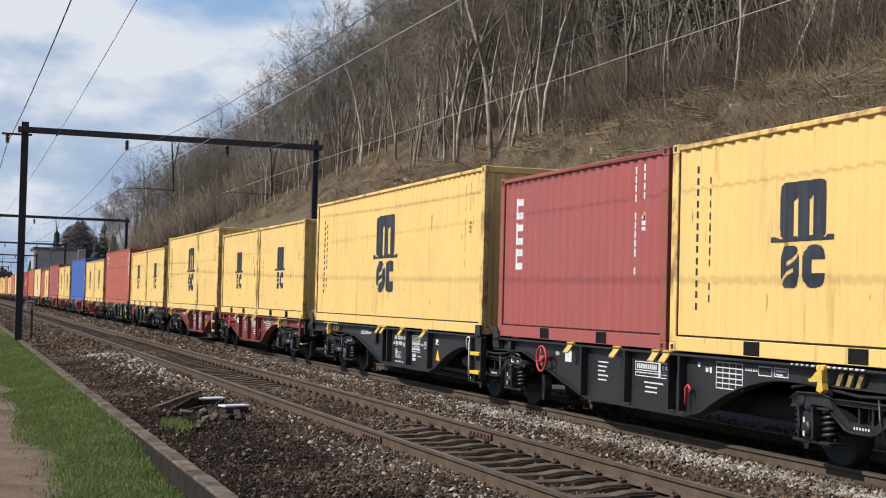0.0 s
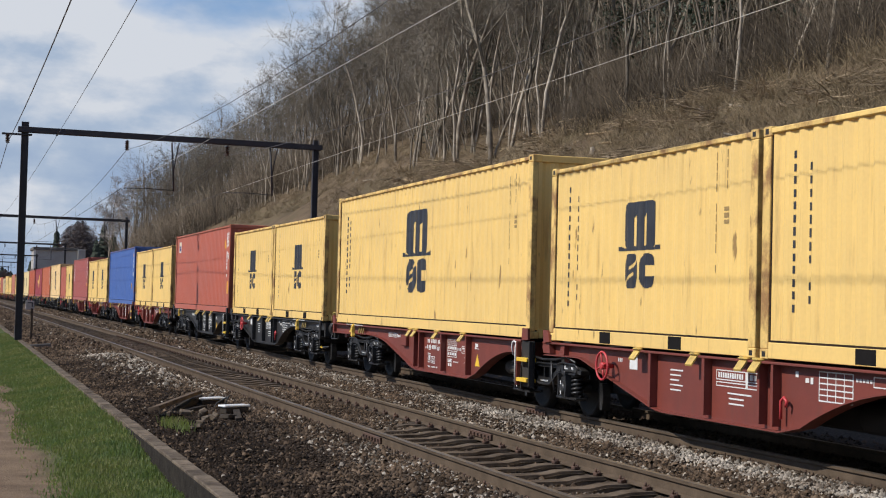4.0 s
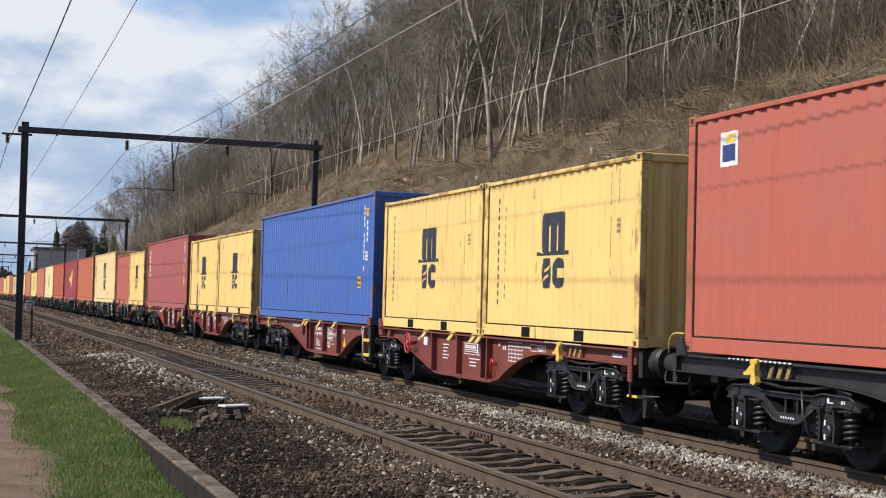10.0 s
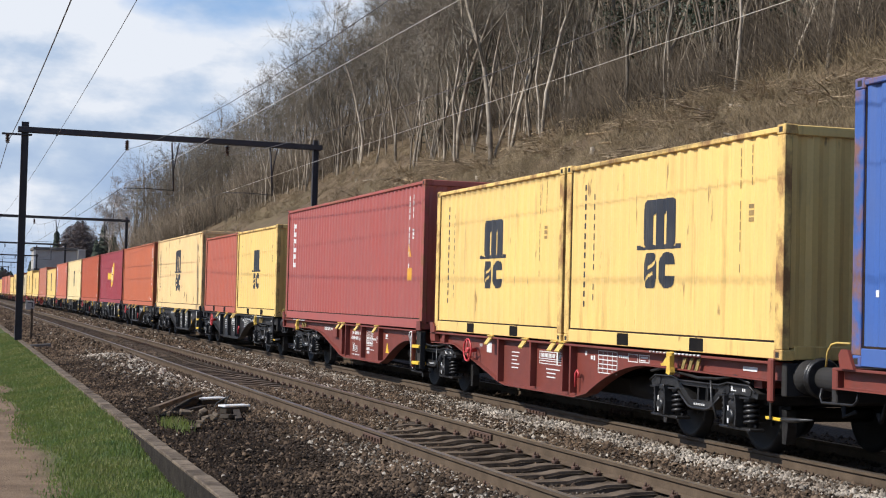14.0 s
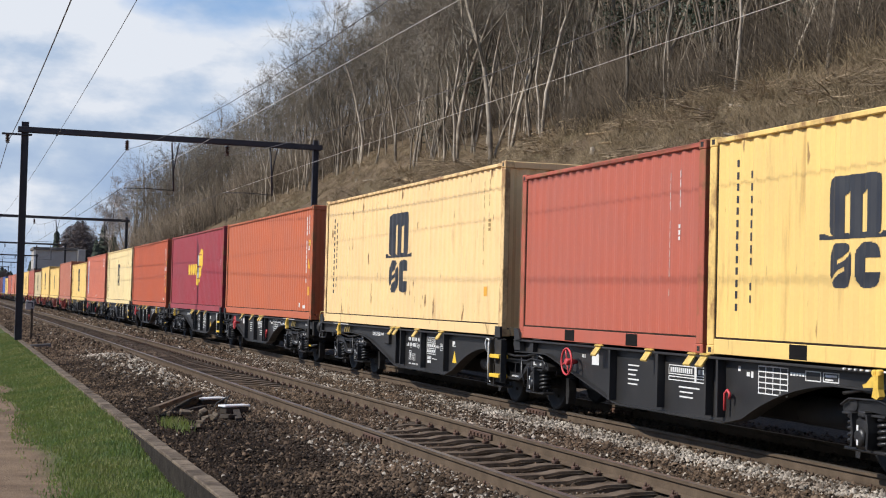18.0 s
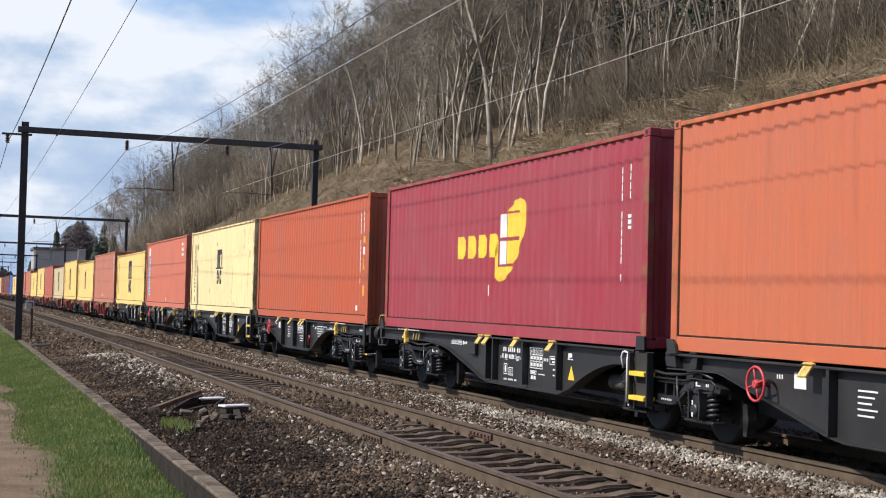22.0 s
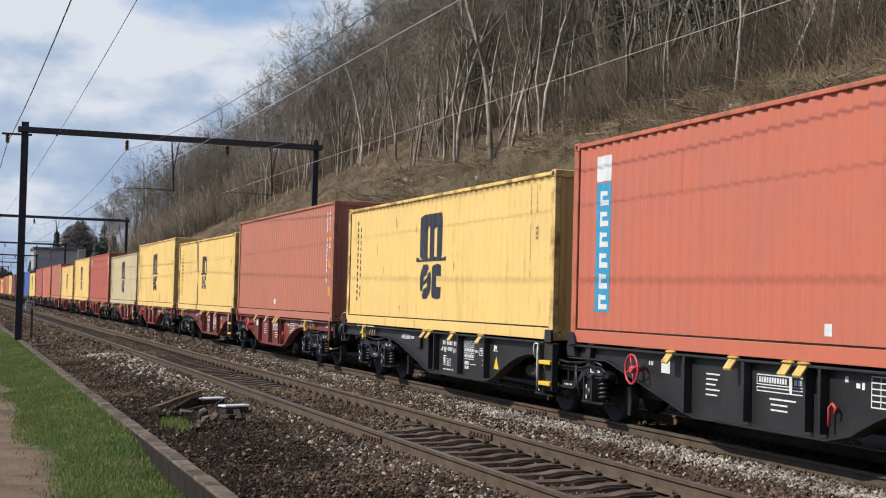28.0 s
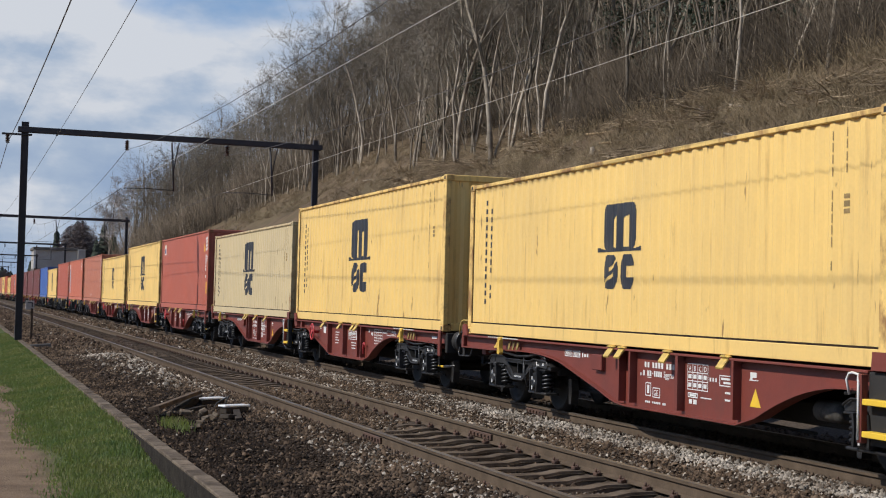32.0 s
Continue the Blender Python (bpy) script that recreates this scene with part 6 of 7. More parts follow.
def stencils(w):
    """White stencilled marks on the two sections."""
    y = SILL_Y
    f = Shape()
    frame_rect(f, 4.02, 4.30, 0.945, 1.035, y - 0.001)
    frame_rect(f, 4.33, 4.60, 0.945, 1.035, y - 0.001)
    part("mark_frame", f, M_WHITE, w)
    bars_at(w, "mark", [(4.06 + 0.045 * i, 4.085 + 0.045 * i, 0.965, 1.015) for i in range(5)] + [(4.37 + 0.045 * i, 4.395 + 0.045 * i, 0.965, 1.015) for i in range(5)] + [(4.66, 4.70, 0.95, 1.02), (4.73, 4.80, 0.96, 1.0), (4.83, 4.88, 0.96, 1.01)], M_WHITE)
    bars_at(w, "mark", [(6.72 + 0.085 * i + (0.06 if i > 1 else 0) + (0.06 if i > 5 else 0), 6.772 + 0.085 * i + (0.06 if i > 1 else 0) + (0.06 if i > 5 else 0), 0.915, 0.985) for i in range(10)], M_WHITE)
    bars_at(w, "mark", [(6.60, 6.63, 0.80, 0.84), (6.68, 6.73, 0.805, 0.875), (6.80, 6.85, 0.805, 0.875), (6.87, 6.92, 0.805, 0.875), (6.95, 6.975, 0.835, 0.85)] + [(7.0 + 0.06 * i, 7.042 + 0.06 * i, 0.805, 0.875) for i in range(4)] + [(6.80, 6.92, 0.782, 0.792)], M_WHITE)
    text_part("Sggrss", 0.115, 7.27, 0.805, y - 0.002, M_WHITE, w)
    f = Shape()
    frame_rect(f, 6.76, 6.92, 0.545, 0.72, y - 0.001)
    frame_rect(f, 6.97, 7.18, 0.535, 0.665, y - 0.001)
    part("mark_frame", f, M_WHITE, w)
    text_part("GE", 0.105, 6.995, 0.562, y - 0.002, M_WHITE, w)
    bars_at(w, "mark", [(6.81, 6.87, 0.58, 0.69)], M_WHITE)
    bars_at(w, "mark", [(6.76 + 0.05 * i, 6.795 + 0.05 * i, 0.455, 0.482) for i in range(12) if i not in (3, 9)], M_WHITE)
    f = lattice([7.93 + 0.13 * i for i in range(5)], [0.70 + 0.105 * k for k in range(4)], 0.011, y - 0.004)
    part("load_table", f, M_WHITE, w, "white load table")
    for i, ch in enumerate("ABCD"):
        text_part(ch, 0.085, 7.965 + 0.13 * i, 0.935, y - 0.002, M_WHITE, w)
    bars_at(w, "mark", [(7.955 + 0.13 * i, 8.035 + 0.13 * i, 0.735 + 0.105 * k, 0.785 + 0.105 * k) for i in range(4) for k in range(2)], M_WHITE)
    bars_at(w, "mark", [(8.50 + 0.07 * i, 8.535 + 0.07 * i, 0.83, 0.875) for i in range(3)], M_WHITE)
    f = frame_rect(Shape(), 8.74, 9.14, 0.79, 0.92, y - 0.001)
    part("mark_frame", f, M_WHITE, w)
    bars_at(w, "mark", [(8.78, 9.08, 0.865, 0.89), (8.84, 9.04, 0.82, 0.845), (8.88, 9.12, 0.705, 0.728), (8.88, 9.08, 0.62, 0.643), (8.28, 8.55, 0.612, 0.626)], M_WHITE)
    f = frame_rect(Shape(), 7.95, 8.20, 0.605, 0.665, y - 0.001)
    part("mark_frame", f, M_WHITE, w)
    bars_at(w, "mark", [(7.99, 8.16, 0.622, 0.648)], M_WHITE)
    bars_at(w, "mark", [(7.98, 8.06, 0.53, 0.585), (8.09, 8.18, 0.53, 0.585)], M_WHITE)
    bars_at(w, "mark", [(9.46, 9.60, 0.93, 0.99), (9.44, 9.64, 0.895, 0.907), (9.46, 9.51, 0.907, 0.93)], M_WHITE)
    tri = Shape().prism([(9.46, 0.60), (9.70, 0.60), (9.58, 0.81)], y - 0.004, y - 0.001)
    part("warning_triangle", tri, M_MARKYEL, w, "yellow warning triangle")
    # stencilled marks, second section
    o = A_OFF
    bars_at(w, "mark", [(o + 2.62, o + 2.86, 0.865, 1.04)], M_WHITE)
    bars_at(w, "mark", [(o + 2.26 + 0.05 * i, o + 2.285 + 0.05 * i, 0.95, 1.0) for i in range(3)], M_WHITE)
    bars_at(w, "mark", [(o + 3.82, o + 4.16 - 0.05 * (k % 3), 0.91 - 0.062 * k, 0.928 - 0.062 * k) for k in range(5)], M_WHITE)
    f = frame_rect(Shape(), o + 5.02, o + 5.72, 0.865, 0.985, y - 0.001)
    frame_rect(f, o + 5.76, o + 6.12, 0.865, 0.985, y - 0.001)
    frame_rect(f, o + 5.02, o + 6.12, 0.79, 0.845, y - 0.001)
    part("mark_frame", f, M_WHITE, w)
    bars_at(w, "mark", [(o + 5.07 + 0.055 * i, o + 5.107 + 0.055 * i, 0.893, 0.955) for i in range(11)] + [(o + 5.81 + 0.085 * i, o + 5.87 + 0.085 * i, 0.893, 0.955) for i in range(3)] + [(o + 5.715, o + 5.765, 0.80, 0.985)], M_WHITE)
    bars_at(w, "mark", [(o + 5.30, o + 5.85, 0.71, 0.728), (o + 5.33, o + 5.68, 0.65, 0.668), (o + 5.33, o + 5.68, 0.59, 0.608)], M_WHITE)
    f = lattice([o + 7.24 + 0.155 * i for i in range(5)], [0.76 + 0.061 * k for k in range(6)], 0.014, y - 0.004)
    part("load_table", f, M_WHITE, w, "white ruled load table")
    f = frame_rect(Shape(), o + 8.22, o + 8.52, 0.96, 1.07, y - 0.001)
    frame_rect(f, o + 8.56, o + 8.86, 0.965, 1.07, y - 0.001)
    part("mark_frame", f, M_WHITE, w)
    bars_at(w, "mark", [(o + 7.92 + 0.06 * i, o + 7.96 + 0.06 * i, 1.0, 1.035) for i in range(5)] + [(o + 8.60, o + 8.82, 1.02, 1.045), (o + 8.60, o + 8.75, 0.985, 1.0), (o + 6.78, o + 6.84, 0.99, 1.05), (o + 6.98, o + 7.05, 0.94, 0.99), (o + 7.08, o + 7.13, 0.93, 1.0)], M_WHITE)
    hk = Shape().sweep([(o + 6.60, -1.2, 0.52), (o + 6.60, -1.2, 0.72), (o + 6.66, -1.2, 0.76), (o + 6.72, -1.2, 0.72), (o + 6.70, -1.2, 0.66)], 0.018, 7)
    part("release_handle", hk, M_BRAKE, w, "red release handle")
    bars_at(w, "mark", [(o + 11.3, o + 11.62, 1.0, 1.05)], M_WHITE)


LABEL_BLACK = "black two-part container wagon with yellow spigots and white marks"
LABEL_RED = "oxide red two-part container wagon with yellow spigots and white marks"
WAGON_BLACK = build_wagon(M_WBLACK, LABEL_BLACK)
WAGON_RED = build_wagon(M_WRED, LABEL_RED)
FAR_BLACK = build_wagon(M_WBLACK, "black two-part container wagon far along the train", False)
FAR_RED = build_wagon(M_WRED, "oxide red two-part container wagon far along the train", False)
UNITS = len(LOADS) // 2
RED_UNITS = {1, 3, 4, 9, 10, 11, 12, 15, 16, 18, 21}


def place_x(t):
    """How far the train has run at t seconds, counted from 16 s."""
    q = t - 16.0
    return 7.8124 * q + 0.055987 * q * q / 2 + 0.0024377 * q ** 3 / 6


MOVING = []                    # (thing, its x at 16 s, its y, its z)


def build_train():
    used = set()
    for k in range(UNITS):
        x = FIRST_B - UNIT * k
        src = (WAGON_RED if k in RED_UNITS else WAGON_BLACK) if k < 14 else (FAR_RED if k in RED_UNITS else FAR_BLACK)
        if src in used:
            w = copy_thing(src, pose(x, 0, 0))
        else:
            used.add(src)
            w = src
        MOVING.append((w, x, 0.0, 0.0))
        for slot, sx in ((2 * k, FIRST_A - UNIT * k), (2 * k + 1, x)):
            names = LOADS[slot].split("+")
            for i, nm in enumerate(names):
                cx = sx - 0.168 if len(names) == 1 else sx - 0.06 + i * (FT20 + 0.115)
                src_c = KINDS[nm]
                if src_c in used:
                    c = copy_thing(src_c, pose(cx, 0, BASE_Z))
                else:
                    used.add(src_c)
                    c = src_c
                MOVING.append((c, cx, 0.0, BASE_Z))


build_train()


# ---- trees ----
def limb(s, r, p, d, length, rad, segs, n, lift, wander):
    """A tapering limb; returns its points and radii."""
    pts, rads = [Vector(p)], [rad]
    d = Vector(d).normalized()
    for i in range(segs):
        d = (d + Vector((r.uniform(-wander, wander), r.uniform(-wander, wander), lift + r.uniform(-wander, wander) * 0.5))).normalized()
        pts.append(pts[-1] + d * (length / segs))
        rads.append(rad * (1 - 0.80 * (i + 1) / segs))
    s.sweep(pts, rads, n, caps=False, smooth=n > 4)
    return pts, rads


def side_way(r, d, spread):
    d = Vector(d).normalized()
    a = d.orthogonal().normalized()
    a.rotate(Matrix.Rotation(r.uniform(0, 6.283), 3, d))
    return (d * math.cos(spread) + a * math.sin(spread)).normalized()


def twig(s, r, p, d, length, rad, bend=0.25, simple=True):
    """A thin crooked twig, running out to a point."""
    d = Vector(d).normalized()
    u = d.orthogonal().normalized()
    w = d.cross(u)
    p = Vector(p)
    mid = p + d * (length * 0.5) + Vector((r.uniform(-bend, bend), r.uniform(-bend, bend), r.uniform(-bend, bend) + 0.06)) * (length * 0.4)
    tip = mid + (d + Vector((r.uniform(-bend, bend), r.uniform(-bend, bend), r.uniform(-bend, bend) + 0.1))).normalized() * (length * 0.5)
    n = len(s.v)
    rings = ((p, rad),) if simple else ((p, rad), (mid, rad * 0.7))
    for c, k in rings:
        for a in (0.0, 2.094, 4.189):
            q = c + (u * math.cos(a) + w * math.sin(a)) * k
            s.v.append((q.x, q.y, q.z))
    s.v.append((tip.x, tip.y, tip.z))
    top = len(s.v) - 1
    for i in range(3):
        j = (i + 1) % 3
        if not simple:
            s.f.append((n + i, n + j, n + 3 + j, n + 3 + i))
            s.s.append(False)
        s.f.append((top - 3 + i, top - 3 + j, top))
        s.s.append(False)
    return mid, tip


def grow(seed, high, rad, bare, fork, limbs, subs, twigs, n_trunk=7, spread=(0.55, 1.15), crook=0.15, sub_segs=2, fine=0.0115):
    """A bare winter tree: its trunk and its crown as two shapes."""
    r = random.Random(seed)
    trunk, crown = Shape(), Shape()
    stems = []
    tilt = Vector((r.uniform(-.05, .05), r.uniform(-.09, .02), 1))
    if fork:
        k = high * r.uniform(0.12, 0.42)
        pts, rads = limb(trunk, r, (0, 0, -0.6), tilt, k + 0.6, rad * 1.25, 4, n_trunk, 0.02, 0.07)
        for j in range(2):
            stems.append((pts[-1], side_way(r, tilt, 0.10 + 0.15 * r.random()), (high - k) * (1.0 if j else r.uniform(0.75, 1.0)), rad * 0.72))
    else:
        stems.append((Vector((0, 0, -0.6)), tilt, high + 0.6, rad))
    for p, d, ln, rd in stems:
        pts, rads = [p], [rd]
        dd = Vector(d)
        segs = 11
        for i in range(segs):
            dd = (dd + Vector((r.uniform(-crook, crook), r.uniform(-crook, crook), 0.24))).normalized()
            pts.append(pts[-1] + dd * (ln / segs))
            rads.append(rd * (1 - 0.90 * ((i + 1) / segs) ** 1.15))
        trunk.sweep(pts, rads, n_trunk, caps=False)
        for j in range(limbs):
            t = bare + (0.97 - bare) * (j + r.random()) / limbs
            f = t * segs
            i0 = min(int(f), segs - 1)
            base = pts[i0].lerp(pts[i0 + 1], f - i0)
            br = max(0.012, rads[i0] * 0.5)
            bl = ln * (0.30 * (1 - t) + 0.16) * r.uniform(0.6, 1.25)
            bp, brd = limb(crown, r, base, side_way(r, dd, r.uniform(*spread)), bl, br, 4, 4, 0.09, 0.26)
            for q in range(subs):
                u = r.uniform(0.2, 1.0)
                i1 = min(int(u * 4), 3)
                sp = bp[i1].lerp(bp[i1 + 1], u * 4 - i1)
                sl = bl * r.uniform(0.26, 0.55)
                tp, _ = limb(crown, r, sp, side_way(r, bp[i1 + 1] - bp[i1], r.uniform(0.5, 1.2)), sl, max(fine * 1.3, brd[i1] * 0.5), sub_segs, 3, 0.05, 0.28)
                for w in range(twigs):
                    v = r.uniform(0.15, 1.0)
                    i2 = min(int(v * sub_segs), sub_segs - 1)
                    twig(crown, r, tp[i2].lerp(tp[i2 + 1], v * sub_segs - i2), side_way(r, tp[i2 + 1] - tp[i2], r.uniform(0.4, 1.3)), sl * r.uniform(0.35, 0.85), fine, 0.4)
    return trunk, crown


def leafy(s, r, centre, radii, count, size):
    for _ in range(count):
        v = Vector((r.gauss(0, 1), r.gauss(0, 1), r.gauss(0, 1))).normalized() * r.random() ** 0.45
        p = Vector((centre[0] + v.x * radii[0], centre[1] + v.y * radii[1], centre[2] + v.z * radii[2]))
        a = Vector((r.uniform(-1, 1), r.uniform(-1, 1), r.uniform(-1, 1))).normalized()
        b = a.orthogonal().normalized()
        k = size * r.uniform(0.6, 1.3)
        s.face([p - a * k, p + b * k * 0.5, p + a * k, p - b * k * 0.5])
    return s


TREE_KINDS = []


def build_tree_kinds():
    for i, (h, rad, bare, fork, lm, cr) in enumerate(((17.5, 0.19, 0.38, True, 9, 0.15), (16.0, 0.13, 0.48, False, 13, 0.13), (18.5, 0.21, 0.36, True, 9, 0.2), (14.5, 0.11, 0.46, False, 13, 0.17), (17.0, 0.16, 0.30, True, 9, 0.19),
                                                       (15.5, 0.12, 0.55, False, 12, 0.14), (18.0, 0.15, 0.40, False, 15, 0.15), (13.0, 0.10, 0.34, True, 9, 0.22), (12.0, 0.09, 0.55, True, 6, 0.2))):
        tr, crn = grow(40 + i, h * 0.92, rad * 0.66, bare, fork, lm, 9, 6, crook=cr * 1.5)
        TREE_KINDS.append((tr.mesh("trunk", M_BARK), crn.mesh("crown", M_TWIG)))
    r = random.Random(9)
    dome = leafy(Shape(), r, (0, 0, 11.0), (4.2, 4.2, 5.2), 11000, 0.2)
    leafy(dome, r, (0.3, 0.2, 14.2), (1.7, 1.7, 3.0), 1500, 0.16)
    leafy(dome, r, (0, 0, 6.5), (5.0, 5.0, 5.5), 9000, 0.2)
    stem = Shape().sweep([(0, 0, -1), (0, 0, 4), (0.2, 0, 9), (0.1, 0.2, 14)], [0.4, 0.33, 0.2, 0.05], 8)
    TREE_KINDS.append((stem.mesh("trunk", M_BARK), dome.mesh("crown", M_DUSK)))
    tr, crn = grow(83, 14.2, 0.20, 0.2, True, 18, 13, 8, spread=(0.7, 1.3), sub_segs=3, fine=0.019)
    TREE_KINDS.append((tr.mesh("trunk", M_BARK), crn.mesh("crown", M_PALETWIG)))
    # stout trees that stand at the edge of the wood
    for seed, fork, rad, crook in ((121, False, 0.165, 0.22), (134, True, 0.15, 0.24), (147, False, 0.12, 0.30), (152, True, 0.125, 0.28)):
        tr, crn = grow(seed, 17.5, rad, 0.30, fork, 13, 9, 6, crook=crook)
        TREE_KINDS.append((tr.mesh("trunk", M_BARK), crn.mesh("crown", M_TWIG)))


build_tree_kinds()


def plant(kind_no, x, y, turn, size, label):
    z = float(height(x, y))
    t = thing("tree", label, "tree", at=pose(x, y, z - 0.1, 0, 0, turn) @ Matrix.Scale(size, 4), group="bare trees on the hillside")
    tr, cr = TREE_KINDS[kind_no]
    part("trunk", tr, None, t)
    part("crown", cr, None, t, "bare twiggy crown")


def wood_edge(x):
    """How far up the slope the wood begins."""
    return 20.6 + 0.7 * math.sin(x * 0.13) + 4.3 * float(smooth01(-97, -120, x)) * float(1 - smooth01(-144, -160, x)) + 1.2 * float(smooth01(-144, -160, x)) - 8.5 * float(smooth01(-165, -215, x)) + max(0.0, -x - 235) * 0.13


def plant_woods():
    r = random.Random(77)
    spots = []
    edge_trees = ((-119.8, 25.0, 12), (-102.3, 22.5, 13), (-90.2, 20.4, 11), (-81.7, 19.7, 11), (-82.9, 21.2, 13), (-80.4, 21.6, 14), (-78.5, 21.5, 13), (-79.3, 24.3, 11),
                  (-78.2, 24.0, 13), (-59.4, 22.0, 12), (-58.6, 22.4, 13), (-59.5, 24.6, 13), (-127.0, 25.2, 14), (-92.9, 22.3, 13), (-77.9, 25.9, 11), (-72.3, 24.9, 14),
                  (-55.0, 23.4, 14), (-136.0, 26.2, 11), (-143.0, 25.8, 12), (-148.0, 23.8, 14), (-110.5, 24.2, 14), (-97.0, 21.8, 14))
    for x, y, k in edge_trees:
        spots.append((x, y))
        plant(k, x, y, r.uniform(0, 360), r.uniform(0.92, 1.08) * (0.84 if x < -118 else 1.0), "stout bare forked tree at the edge of the wood" if k in (12, 14) else "stout bare tree with sunlit bark at the wood's edge")
    tries = 0
    while len(spots) < 240 and tries < 20000:
        tries += 1
        x = -30 - 172 * r.random() ** 1.25
        y = wood_edge(x) + 0.9 + 22 * r.random() ** 1.7
        if all((x - a) ** 2 + (y - b) ** 2 > 1.25 ** 2 for a, b in spots):
            spots.append((x, y))
    for x, y in spots:
        k = r.choice((0, 1, 1, 2, 3, 3, 4, 5, 5, 5, 6, 6, 7))
        label = "tall bare forked tree with pale bark on the slope" if k in (0, 2, 4, 7) else "tall slender bare tree with grey-brown bark"
        plant(k, x, y, r.uniform(0, 360), r.uniform(0.8, 1.12) * (0.68 if x < -164 else 0.82 if x < -150 else 1.0 if x < -95 else 1.04), label)
    for i in range(58):
        x = -52 - 112 * r.random()
        y = wood_edge(x) + 0.2 + 3.6 * r.random()
        plant(r.choice((1, 3, 5, 5, 8)), x, y, r.uniform(0, 360), r.uniform(0.5, 0.95), "slim bare young tree at the edge of the wood")
    plant(10, -235, 13.3, 40, 0.98, "lone spreading bare tree at the foot of the slope")
    plant(10, -231, 14.9, 150, 0.80, "spreading bare tree at the foot of the slope")
    for x, y, s in ((-390, 20.4, 1.22), (-430, 32.0, 1.0), (-600, 9.5, 0.62), (-590, 5.0, 0.55)):
        plant(9, x, y, r.uniform(0, 360), s, "broad round dense tree behind the distant building")


plant_woods()


def arrays(shape):
    tris = [(f[0], f[i], f[i + 1]) for f in shape.f for i in range(1, len(f) - 1)]
    return np.array(shape.v, dtype=np.float32), np.array(tris, dtype=np.int32)


def scatter_mesh(name, kinds, places, material):
    """Many turned and scaled copies of a few shapes, joined."""
    vs, fs, n = [], [], 0
    for k, x, y, z, turn, size in places:
        v, f = kinds[k]
        c, s = math.cos(turn), math.sin(turn)
        w = np.empty_like(v)
        w[:, 0] = (v[:, 0] * c - v[:, 1] * s) * size + x
        w[:, 1] = (v[:, 0] * s + v[:, 1] * c) * size + y
        w[:, 2] = v[:, 2] * size + z
        vs.append(w)
        fs.append(f + n)
        n += len(v)
    return new(name, bulk(name, np.concatenate(vs), np.concatenate(fs), material))


